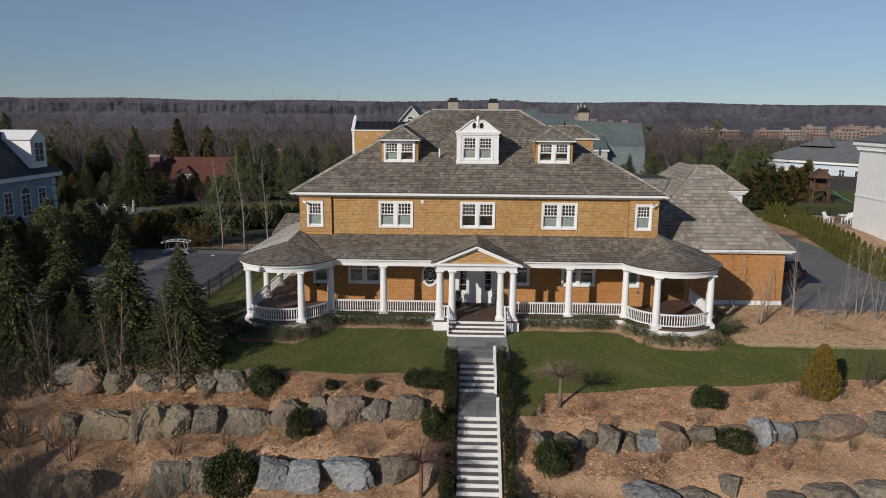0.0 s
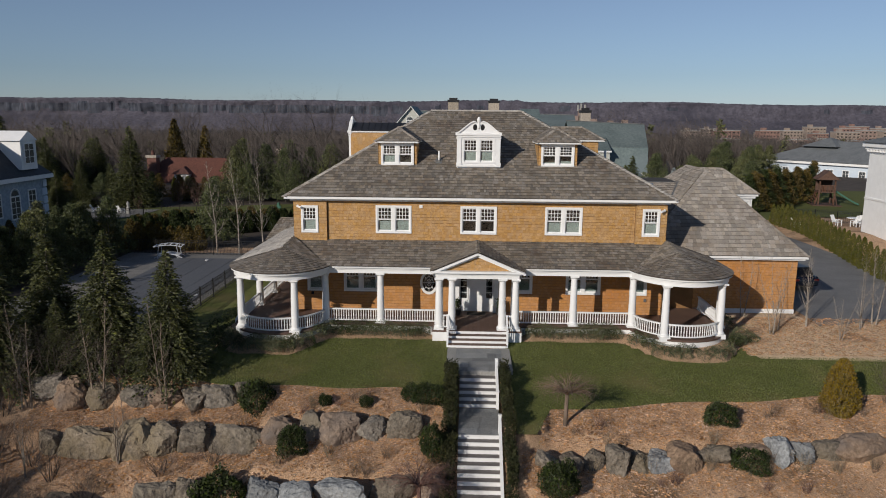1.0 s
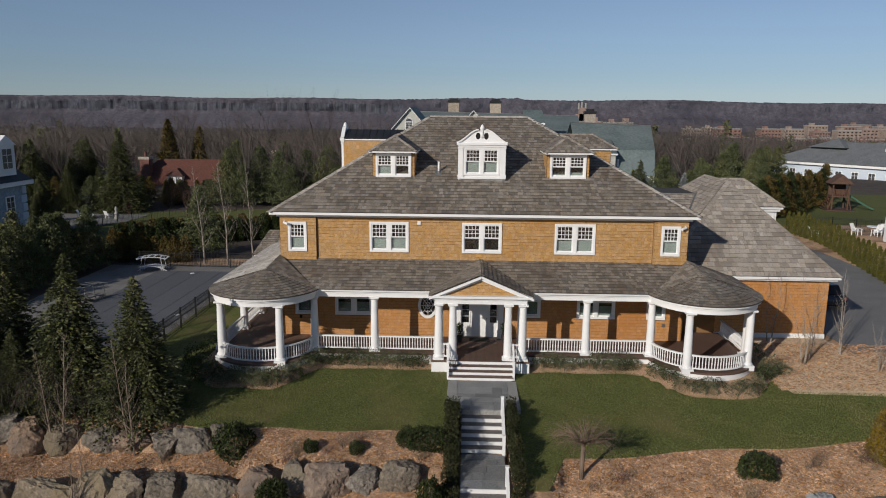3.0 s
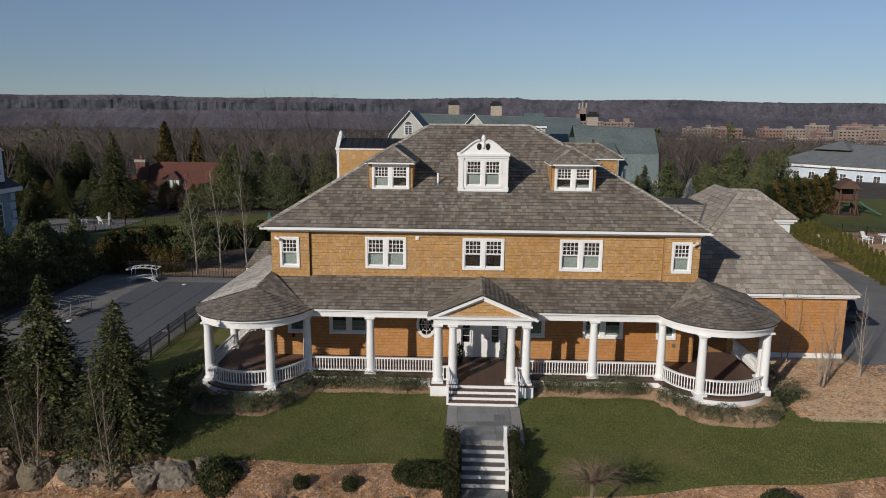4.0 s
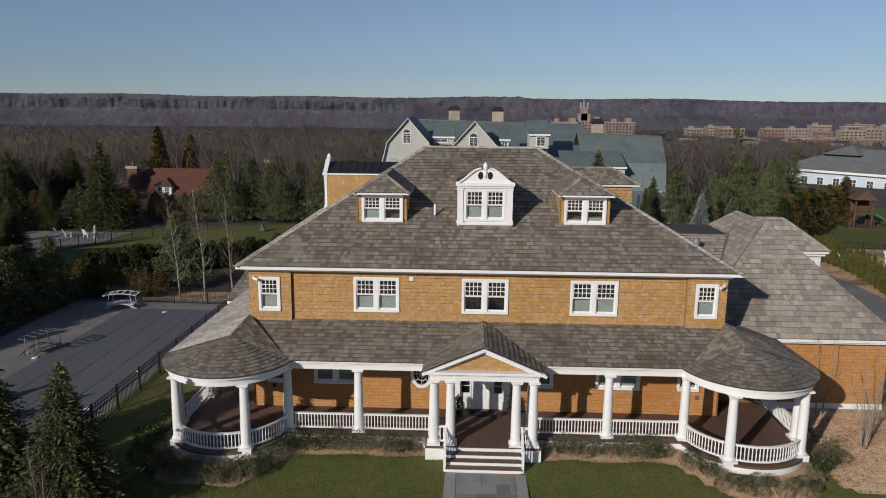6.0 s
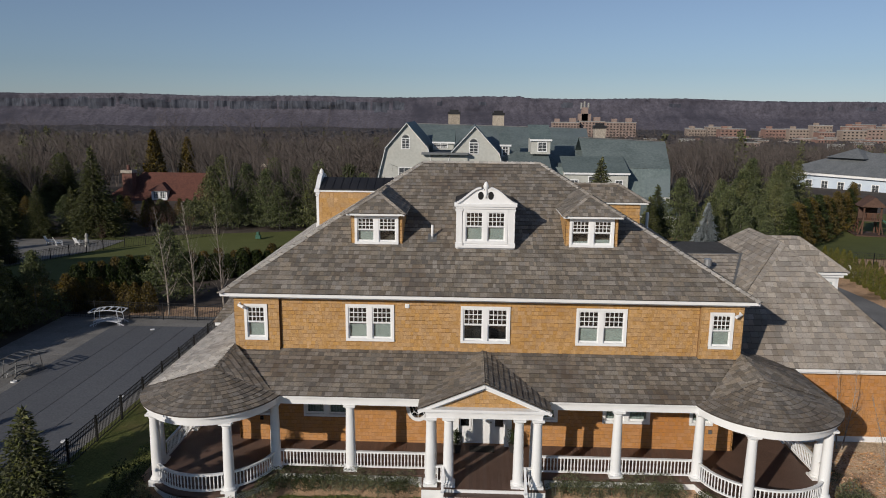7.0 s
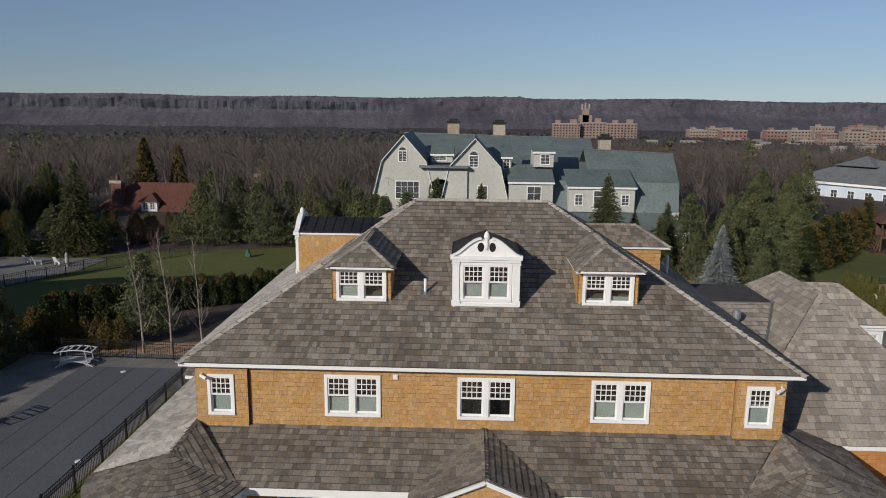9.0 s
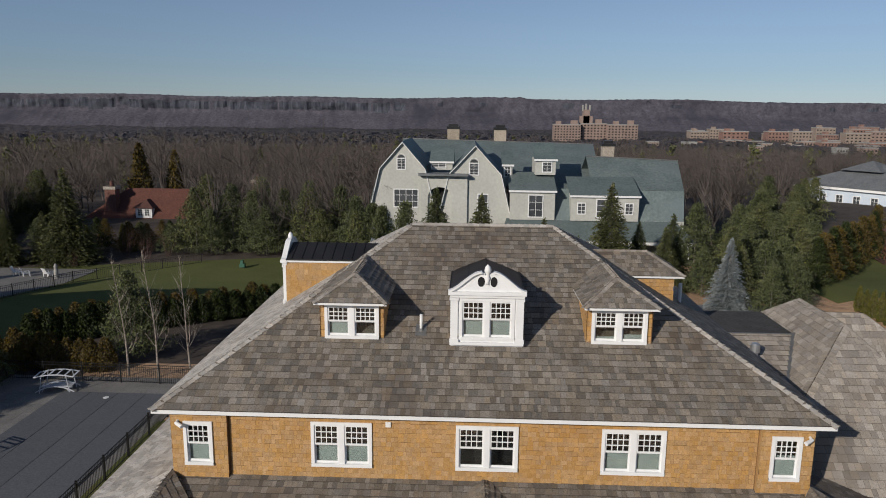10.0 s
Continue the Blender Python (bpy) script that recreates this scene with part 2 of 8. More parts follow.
        if smooth:
            me.polygons.foreach_set("use_smooth", [True] * len(me.polygons))
        me.update()
        return me


def thing(name, label, category, group="", kind="", at=(0, 0, 0)):
    ob = new(name)
    ob.empty_display_size = 0.2
    ob.matrix_basis = pose(*at)
    return tagged(ob, label, category, group, kind)


def part(name, m, mat, parent=None, label="", smooth=False, kind="", bevel=0.0):
    me = m.data(name, mat, smooth)
    if bevel:
        b = bmesh.new()
        b.from_mesh(me)
        bmesh.ops.recalc_face_normals(b, faces=b.faces)
        bmesh.ops.bevel(b, geom=[e for e in b.edges if e.calc_face_angle(0) > 0.6], offset=bevel, segments=1, affect='EDGES')
        b.to_mesh(me)
        b.free()
    ob = new(name, me)
    if parent:
        ob.parent = parent
    return tagged(ob, label, "", "", kind)


def solo(name, m, mat, label, category, group="", kind="", smooth=False):
    return tagged(new(name, m.data(name, mat, smooth)), label, category, group, kind)


PIECES = {}


def piece(name, me, matrix, parent):
    ob = new(name, me)
    ob.parent = parent
    ob.matrix_basis = matrix
    return ob


def shingle_mesh(m, w, e, th, over=1.2):
    """One shingle: wedge with a thick butt, lying on the plane z = 0, butt at y = 0."""
    wall = e < 0.2
    g = 0.0016 if wall else 0.003
    # Wall shingles stop short: the dark bed strip imitates the butt's shadow line.
    x0, x1, y1 = g, w - g, e * (0.93 if wall else over)
    m.add([(x0, 0, 0), (x1, 0, 0), (x1, y1, 0.002), (x0, y1, 0.002), (x0, 0, th), (x1, 0, th), (x1, y1, 0.006), (x0, y1, 0.006)],
          [(4, 5, 6, 7), (0, 1, 5, 4), (1, 2, 6, 5), (3, 0, 4, 7)])


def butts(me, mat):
    """The butt and side faces of wedge-shaped shingles take the darker edge material."""
    me.materials.append(ROOFEDGE if mat in (ROOF, ROOF2, ROOFSUN) else WALLEDGE)
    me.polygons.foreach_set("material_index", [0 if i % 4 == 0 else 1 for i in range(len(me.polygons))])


def shingles(name, parent, mat, corners, e=0.27, widths=(0.12, 0.16, 0.20, 0.25, 0.31), th=0.022, pick=None, limit=300, holes=(), bits=("roof_shingle", "shingle"), seed=1, jitter=0.008, along=None):
    """Courses of shingles on a flat convex face. corners: the first two along the eave, then up and round. pick(x, y, z): the stretch whose shingles are singles."""
    rnd = random.Random(seed)
    P = [Vector(c) for c in corners]
    U = (P[1] - P[0]).normalized()
    Nn = U.cross(P[2] - P[0]).normalized()
    if along:
        U = Vector((0, 0, 1)).cross(Nn).normalized()
    V = Nn.cross(U)
    q = [((c - P[0]).dot(U), (c - P[0]).dot(V)) for c in P]
    low = min(b for a, b in q)
    q = [(a, b - low) for a, b in q]
    P[0] = P[0] + V * low
    vmax = max(b for a, b in q)
    rest = Mesh()
    made = 0

    def span(v):
        xs = []
        for (a0, b0), (a1, b1) in zip(q, q[1:] + q[:1]):
            if (b0 - v) * (b1 - v) <= 0 and abs(b1 - b0) > 1e-6:
                xs.append(a0 + (a1 - a0) * (v - b0) / (b1 - b0))
            elif abs(b0 - v) < 1e-6:
                xs.append(a0)
        return (min(xs), max(xs)) if len(xs) > 1 else None

    v = 0.0
    while v < vmax - 0.06:
        s0, s1 = span(v + 1e-4), span(min(v + e, vmax - 1e-3))
        if not s0 or not s1:
            break
        lo, hi = min(s0[0], s1[0]), max(s0[1], s1[1])
        u = lo - rnd.random() * 0.3
        while u < hi:
            w = rnd.choice(widths)
            a, b = u, u + w
            u = b
            bl, br = max(a, s0[0]), min(b, s0[1])
            tl, tr = max(a, s1[0]), min(b, s1[1])
            if br - bl < 0.03 and tr - tl < 0.03:
                continue
            mid = P[0] + U * (a + b) / 2 + V * (v + e / 2)
            if any(h(mid) for h in holes):
                for k in range(6):
                    sa, sb = a + w * k / 6, a + w * (k + 1) / 6
                    if sa < s0[0] or sb > s0[1] or any(h(P[0] + U * (sa + sb) / 2 + V * (v + e / 2)) for h in holes):
                        continue
                    o = P[0] + V * 0
                    q8 = [(sa, v, 0), (sb, v, 0), (sb, v + e * 0.9, 0.002), (sa, v + e * 0.9, 0.002), (sa, v, th), (sb, v, th), (sb, v + e * 0.9, 0.006), (sa, v + e * 0.9, 0.006)]
                    rest.add([o + U * x + V * y + Nn * z for x, y, z in q8], [(4, 5, 6, 7), (0, 1, 5, 4), (1, 2, 6, 5), (3, 0, 4, 7)])
                continue
            dv = rnd.uniform(-jitter, jitter)
            whole = bl == a and br == b and tl == a and tr == b and v + e < vmax
            if whole and pick and made < limit and pick(mid):
                key = (name, w, e, th, mat.name)
                if key not in PIECES:
                    m = Mesh()
                    shingle_mesh(m, w, e, th)
                    PIECES[key] = m.data(bits[1], mat)
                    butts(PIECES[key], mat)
                mt = Matrix.Translation(P[0] + U * a + V * (v + dv)) @ Matrix((U, V, Nn)).transposed().to_4x4()
                piece(bits[1], PIECES[key], mt, parent)
                made += 1
                continue
            g = 0.0016 if e < 0.2 else 0.003
            # Short wall courses again leave a dark strip as a painted shadow line.
            top = min(v + e * (0.90 if e < 0.2 else 1.25), vmax)
            t2 = span(top - 1e-3) or s1
            tl, tr = max(a, t2[0]), min(b, t2[1])
            if tr - tl < 0.01:
                tl = tr = min(max((a + b) / 2, t2[0]), t2[1])
            if br - bl < 0.01:
                bl = br = min(max((a + b) / 2, s0[0]), s0[1])
            o = P[0] + V * dv
            k = [(bl + g, v, 0), (br - g, v, 0), (tr - g, top, 0.002), (tl + g, top, 0.002), (bl + g, v, th), (br - g, v, th), (tr - g, top, 0.006), (tl + g, top, 0.006)]
            rest.add([o + U * x + V * y + Nn * z for x, y, z in k], [(4, 5, 6, 7), (0, 1, 5, 4), (1, 2, 6, 5), (3, 0, 4, 7)])
        v += e
    if rest.v:
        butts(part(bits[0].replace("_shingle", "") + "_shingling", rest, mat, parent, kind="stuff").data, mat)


def caps(m, p, q, w=0.26, step=0.24, th=0.03, n2=None, n1=None):
    """Overlapping cap shingles along a hip or ridge from p up to q, folded over the two roof normals n1, n2."""
    p, q = Vector(p), Vector(q)
    d = (q - p)
    k = max(1, int(d.length / step))
    d = d.normalized()
    for i in range(k):
        a = p + d * i * step
        b = a + d * step * 1.35
        for nn in (n1, n2):
            nn = Vector(nn).normalized()
            s = d.cross(nn).normalized()
            if s.dot(Vector(n2 if nn == Vector(n1).normalized() else n1)) > 0:
                s = -s
            lift = nn * (th + 0.012)
            low = nn * 0.014
            vs = [a + lift, a + s * w / 2 + lift, b + s * w / 2 + low, b + low, a, a + s * w / 2, b + s * w / 2 - nn * 0.01]
            m.add(vs, [(0, 1, 2, 3), (0, 4, 5, 1), (1, 5, 6, 2)])


# ---- ground ----
def smooth(a, b, x):
    t = min(1.0, max(0.0, (x - a) / (b - a)))
    return t * t * (3 - 2 * t)


def edge(x):
    """Where the lawn ends and the planted bank begins."""
    left = -9.7 + 0.9 * smooth(-11, -16, x) + 0.12 * math.sin(x * 1.3)
    right = -11.7 + 0.15 * max(0, x - 2) + 0.15 * math.sin(x * 0.9) - 2.2 * (1 - smooth(2.3, 3.1, x))
    k = smooth(-0.4, 0.4, x)
    return left * (1 - k) + min(right, -6.5) * k


def bed_line(x):
    """The planting bed's outer edge along the porch."""
    y = -3.4
    for c in (-10.9, 11.0):
        d = abs(x - c)
        y = min(y, -3.4 - 2.6 * (1 - smooth(1.2, 3.4, d)))
    return y + 0.08 * math.sin(x * 2.1)


def G(x, y):
    """The height of the ground."""
    z = -0.70 - 0.05 * max(0.0, min(12.0, -4 - y))
    e = edge(max(-40, min(40, x)))
    if y < e:
        d = e - y
        k = 0.44 - 0.06 * smooth(-1, 1, x)
        lines = ((-10.15 if x < -9.3 else -11.8), -12.2 if x < -9.3 else -14.35, -14.5 if x < -9.3 else -17.2) if x < 0 else (-13.65 + 0.04 * x, -16.3 + 0.03 * x, -19.0)
        k -= 0.22
        for row in lines:
            z -= 0.55 * smooth(row + 0.35, row - 0.25, y)
        z -= k * min(d, 9.0) + 0.2 * max(0.0, min(d - 9.0, 20.0))
        z += 0.07 * math.sin(x * 1.7 + y) * min(1, d) + 0.05 * math.sin(2.3 * x - 1.9 * y) * min(1, d)
    if -1.05 < x < 1.05 and -19.5 < y < -8.2:
        s = -1.0 - 0.47 * min(1.8, -8.2 - y) if y > -12.5 else -1.9 - 0.515 * (-12.5 - y)
        z = min(z, s - 0.35)
    if -14.5 < x < 14.5 and -7 < y < 0:
        z += 0.30 * smooth(0.0, 0.7, y - bed_line(x)) * smooth(14.3, 13.3, abs(x)) * smooth(2.3, 2.8, abs(x))
    z += 0.38 * smooth(11, 16, x) * smooth(-6, 1, y)
    z += 0.9 * smooth(31, 36, x) * smooth(14, 30, y) * (1 - smooth(45, 60, y))
    z -= 0.3 * smooth(-13, -17, x) * smooth(-8, -4, y)
    r = math.hypot(x, max(0, y))
    z -= 1.0 * smooth(25, 55, y) + 24 * smooth(80, 700, r) + 45 * smooth(700, 2800, r)
    if r > 70:
        z += smooth(70, 200, r) * 2.5 * math.sin(x * 0.013 + 1) * math.cos(y * 0.011)
    return z


def axis(parts):
    out = []
    for a, b, s in parts:
        n = max(1, round((b - a) / s))
        out += [a + (b - a) * i / n for i in range(n)]
    return out + [parts[-1][1]]


gx = axis([(-4600, -1000, 400), (-1000, -200, 80), (-200, -50, 15), (-50, -20, 2.0), (-20, 24, 0.5), (24, 50, 2.0), (50, 200, 15), (200, 1000, 80), (1000, 4600, 400)])
gy = axis([(-900, -100, 200), (-100, -45, 11), (-45, -18, 1.5), (-18, 2, 0.4), (2, 24, 1.0), (24, 70, 3), (70, 200, 10), (200, 1000, 40), (1000, 4600, 300)])
gm = Mesh()
gm.v = [(x, y, G(x, y)) for y in gy for x in gx]
nx = len(gx)
gm.f = [(j * nx + i, j * nx + i + 1, (j + 1) * nx + i + 1, (j + 1) * nx + i) for j in range(len(gy) - 1) for i in range(nx - 1)]
WOODFLOOR = material("leaf-strewn woodland floor", (0.055, 0.043, 0.034), (0.085, 0.068, 0.055), 0.05, 0.95, 0, 0.6, 0, (0.045, 0.045, 0.03), fine_mix=0.4)
ground = solo("ground", gm, CHIPS, "brown bark mulch and leaf litter over a falling bank", "ground", kind="structure", smooth=True)
ground.data.materials.append(WOODFLOOR)
for f in ground.data.polygons:
    x, y, z = f.center
    f.material_index = 1 if y > 62 or abs(x) > 48 or (x < -26 and y > -12) or (y > 18 and x > -17 and x < 20) or (x < -13 and y > 23.5) else 0


def ribbon(name, mat, x0, x1, lo, hi, step, lift, label, category, flat=None):
    """A sheet draped over the ground between two edges given as functions of x."""
    m = Mesh()
    n = max(2, int((x1 - x0) / step))
    k = max(2, int(max(hi(x0 + (x1 - x0) * i / n) - lo(x0 + (x1 - x0) * i / n) for i in range(n + 1)) / step))
    for i in range(n + 1):
        x = x0 + (x1 - x0) * i / n
        a, b = lo(x), hi(x)
        for j in range(k + 1):
            y = a + (b - a) * j / k
            m.v.append((x, y, (G(x, y) if flat is None else flat) + (lift if 0 < j < k or flat is not None else lift - 0.03)))
    m.f = [(i * (k + 1) + j, (i + 1) * (k + 1) + j, (i + 1) * (k + 1) + j + 1, i * (k + 1) + j + 1) for i in range(n) for j in range(k)]
    return solo(name, m, mat, label, category, kind="structure", smooth=True)


ribbon("lawn", LAWN, -18.0, -1.42, lambda x: edge(x), lambda x: bed_line(x) if x > -13.5 else -5.0 + 20 * smooth(-13.5, -14.2, x), 0.4, 0.04, "short green winter lawn in front of the porch", "lawn")
ribbon("lawn", LAWN, 1.50, 40.0, lambda x: edge(x), lambda x: bed_line(x) if x < 14 else -5.3 - 0.02 * (x - 14), 0.4, 0.04, "short green winter lawn above the planted bank", "lawn")
ribbon("lawn", LAWNB, -62.0, -8.0, lambda x: 26.5 + 0.745 * max(0.0, x + 33.0) + 1.5 * smooth(-34, -32, x), lambda x: 72 + 0.30 * x, 2.0, 0.10, "sunlit back lawn beyond the clipped hedge", "lawn")
ribbon("lawn", LAWNB, 33.0, 90.0, lambda x: 42.0, lambda x: 84.0, 3.0, 0.12, "wide green lawn round the play tower", "lawn")
ribbon("mulch_bed", MULCH, 13.9, 40.0, lambda x: -5.35 - 0.02 * (x - 14), lambda x: 1.7 if x < 19.0 else -0.6 + 0.28 * (x - 19.4), 0.5, 0.045, "pale straw mulch bed under the young birches", "mulch bed")
ribbon("driveway", ASPHALT, 19.4, 31.0, lambda x: -1.2 + 0.28 * (x - 19.4), lambda x: 42.0, 0.8, 0.06, "grey asphalt driveway beside the garage wing", "driveway")

# ---- the house ----
XL, XR = -10.5, 10.65
EAVE, RIDGE, RY = 6.68, 11.55, 8.4
RXL, RXR = -3.1, 2.95
BACK = 17.0
house = thing("shingle_house", "two-storey cedar shingle house with grey hipped roof and white porch", "house")


def wall_panels(m, x0, x1, z0, z1, y0, y1, holes):
    """A wall along x with openings cut through; holes: x0, x1, z0, z1."""
    xs = sorted({x0, x1, *[h[0] for h in holes], *[h[1] for h in holes]})
    zs = sorted({z0, z1, *[h[2] for h in holes], *[h[3] for h in holes]})
    for a, b in zip(xs, xs[1:]):
        for c, d in zip(zs, zs[1:]):
            mx, mz = (a + b) / 2, (c + d) / 2
            if not any(h[0] < mx < h[1] and h[2] < mz < h[3] for h in holes):
                m.box(a, b, y0, y1, c, d)


def window(parent, cx, z0, z1, w, y, pairs=1, blind=0.5, muntins=True, facing=0.0, trim=0.11, proud=0.05):
    """Double-hung windows in one white casing, centred at cx, on a wall face at y that looks towards -y (turned by facing about the upright)."""
    win = new("window")
    win.parent = parent
    win.matrix_basis = pose(cx, y, 0, 0, 0, facing)
    x0, x1 = -w / 2, w / 2
    m = Mesh()
    m.box(x0, x0 + trim, -proud, 0.08, z0, z1).box(x1 - trim, x1, -proud, 0.08, z0, z1)
    m.box(x0 + trim, x1 - trim, -proud, 0.08, z1 - trim, z1)
    m.box(x0, x1, -proud - 0.02, 0.08, z0 - 0.02, z0 + 0.09)
    part("casing", m, WHITE, win)
    mull = 0.20
    iw = (w - 2 * trim - (pairs - 1) * mull) / pairs
    for i in range(pairs):
        a = x0 + trim + i * (iw + mull)
        b = a + iw
        if i:
            part("mullion", Mesh().box(a - mull, a, -proud + 0.01, 0.08, z0 + 0.09, z1 - trim), WHITE, win)
        zb, zt = z0 + 0.09, z1 - trim
        zm = (zb + zt) / 2 - 0.02
        s = 0.055
        up = Mesh()
        up.box(a, a + s, -0.015, 0.03, zm, zt).box(b - s, b, -0.015, 0.03, zm, zt).box(a + s, b - s, -0.015, 0.03, zt - s, zt).box(a + s, b - s, -0.015, 0.03, zm, zm + s)
        part("upper_sash", up, WHITE, win)
        lo = Mesh()
        lo.box(a, a + s, 0.035, 0.07, zb, zm).box(b - s, b, 0.035, 0.07, zb, zm).box(a + s, b - s, 0.035, 0.07, zb, zb + s * 1.3).box(a + s, b - s, 0.035, 0.07, zm - 0.03, zm + 0.02)
        part("lower_sash", lo, WHITE, win)
        if muntins:
            mu = Mesh()
            for k in range(1, 4):
                x = a + s + (b - a - 2 * s) * k / 4
                mu.box(x - 0.014, x + 0.014, -0.012, 0.012, zm + s, zt - s)
            for k in range(1, 3):
                z = zm + s + (zt - zm - 2 * s) * k / 3
                mu.box(a + s, b - s, -0.010, 0.010, z - 0.014, z + 0.014)
            part("muntin_grid", mu, WHITE, win)
        g = part("pane", Mesh().box(a + 0.02, b - 0.02, 0.014, 0.018, zm, zt - 0.01), GLASS, win)
        g2 = part("pane", Mesh().box(a + 0.02, b - 0.02, 0.048, 0.052, zb + 0.01, zm), GLASS, win)
        g.visible_shadow = g2.visible_shadow = False
        d = blind if isinstance(blind, (int, float)) else blind[i]
        if d > 0:
            part("blind", Mesh().box(a + 0.01, b - 0.01, 0.12, 0.13, zb, zb + (zt - zb) * d), BLIND, win, "pale roller blind")
    # Black-coloured box imitates the unlit room behind the glass.
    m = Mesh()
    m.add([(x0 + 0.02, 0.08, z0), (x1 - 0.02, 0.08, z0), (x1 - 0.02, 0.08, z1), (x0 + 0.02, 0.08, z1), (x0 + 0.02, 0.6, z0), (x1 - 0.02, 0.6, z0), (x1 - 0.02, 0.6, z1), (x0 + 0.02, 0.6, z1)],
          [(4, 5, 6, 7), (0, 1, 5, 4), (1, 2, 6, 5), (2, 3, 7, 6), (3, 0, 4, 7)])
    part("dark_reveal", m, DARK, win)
    return win


# upper and lower front walls with their openings
UP = [(-4.78, 2.05, 2, (0.42, 0.45)), (0.07, 2.07, 2, (0.0, 0.0)), (4.89, 2.10, 2, (0.42, 0.44))]
SIDE = [(-9.58, 0.98, 0.50), (9.77, 0.98, 0.55)]
LOW = [(-6.7, 2.0, 2), (-9.35, 0.98, 1), (6.15, 2.0, 2), (2.75, 0.98, 1), (9.3, 0.98, 1)]
holes = [(c - w / 2 + 0.03, c + w / 2 - 0.03, 4.6, 6.12) for c, w, p, b in UP]
holes += [(c - w / 2 + 0.03, c + w / 2 - 0.03, 4.62, 6.08) for c, w, b in SIDE]
holes += [(c - w / 2 + 0.03, c + w / 2 - 0.03, 1.14, 2.88) for c, w, p in LOW]
holes += [(-3.12, -2.36, 1.11, 2.21), (-1.0, 1.05, -0.05, 2.45)]
wm = Mesh()
wall_panels(wm, XL, XR, -0.9, 6.5, 0.0, 0.25, holes)
front_wall = part("front_wall", wm, CEDARBED, house, "golden cedar shingle wall")
part("side_wall", Mesh().box(XL, XL + 0.25, 0.25, BACK, -1.0, 6.5), CEDARBED, house)
part("side_wall", Mesh().box(XR - 0.25, XR, 0.25, BACK, -1.0, 6.5), CEDARBED, house)
part("rear_wall", Mesh().box(XL + 0.25, XR - 0.25, BACK - 0.25, BACK, -1.0, 6.5), CEDARBED, house)
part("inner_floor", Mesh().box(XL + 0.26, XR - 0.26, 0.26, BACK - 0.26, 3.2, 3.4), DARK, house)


def inside(hs, pad=0.02):
    return lambda p: any(h[0] - pad < p.x < h[1] + pad and h[2] - pad < p.z < h[3] + pad for h in hs)


WW = (0.11, 0.14, 0.18, 0.22)
near = lambda p: -4.2 < p.x < 5.2 and 4.1 < p.z < 4.9
shingles("wf", front_wall, CEDAR, [(XL + 1.95, -0.004, 4.0), (XR - 1.75, -0.004, 4.0), (XR - 1.75, -0.004, 6.5), (XL + 1.95, -0.004, 6.5)], 0.165, WW, 0.024, pick=near, holes=[inside(holes)], bits=("wall_shingle", "wall_shingle"), seed=3, jitter=0.009)
shingles("wf", front_wall, CEDARLOW, [(XL, -0.004, -0.1), (XR, -0.004, -0.1), (XR, -0.004, 3.2), (XL, -0.004, 3.2)], 0.165, WW, 0.015, holes=[inside(holes)], bits=("lower_wall_shingle", "wall_shingle"), seed=4, jitter=0.004)
# corner bays that stand a hand's width forward
for a, b in ((XL, XL + 1.9), (XR - 1.7, XR)):
    c = (a + b) / 2
    hs = [h for h in holes if a < h[0] < b and h[2] > 4]
    m = Mesh()
    wall_panels(m, a, b, 3.9, 6.5, -0.14, -0.006, [(h[0], h[1], h[2], h[3]) for h in hs])
    bay = part("corner_bay", m, CEDARBED, house, "shingled corner bay standing forward")
    if a > 0:
        part("bay_return", Mesh().box(a - 0.03, a - 0.002, -0.165, -0.03, 4.0, 6.40), CEDAR, bay)
    shingles("cb", bay, CEDAR, [(a, -0.144, 3.95), (b, -0.144, 3.95), (b, -0.144, 6.5), (a, -0.144, 6.5)], 0.165, WW, 0.024, holes=[inside(hs)], bits=("bay_shingle", "wall_shingle"), seed=5, jitter=0.009)
shingles("ws", house, CEDAR, [(XL - 0.004, 12, 0.0), (XL - 0.004, -0.13, 0.0), (XL - 0.004, -0.13, 6.5), (XL - 0.004, 12, 6.5)], 0.165, WW, 0.024, bits=("side_wall_shingle", "wall_shingle"), seed=6, jitter=0.009)
shingles("ws", house, CEDAR, [(XR + 0.004, -0.13, 0.0), (XR + 0.004, 8, 0.0), (XR + 0.004, 8, 6.5), (XR + 0.004, -0.13, 6.5)], 0.165, WW, 0.024, bits=("side_wall_shingle", "wall_shingle"), seed=7, jitter=0.009)
for c, w, p, b in UP:
    window(house, c, 4.57, 6.15, w, -0.02, p, b)
for c, w, b in SIDE:
    window(house, c, 4.58, 6.12, w, -0.16, 1, b)
for c, w, p in LOW:
    window(house, c, 1.12, 2.92, w, -0.02, p, 0.35 if p == 2 else 0.5)

# eave cornice: stepped white mouldings round the house
for run in range(4):
    for d, z0, z1 in ((0.44, 6.53, 6.66), (0.14, 6.40, 6.53)):
        m = Mesh().box(*((XL - d, XR + d, -0.14 - d, 0.1, z0, z1), (XL - d, XL + 0.1, 0.1, BACK + d, z0, z1), (XR - 0.1, XR + d, 0.1, BACK + d, z0, z1), (XL + 0.1, XR - 0.1, BACK - 0.1, BACK + d, z0, z1))[run])
        part("cornice", m, WHITE, house, "white painted eave cornice")

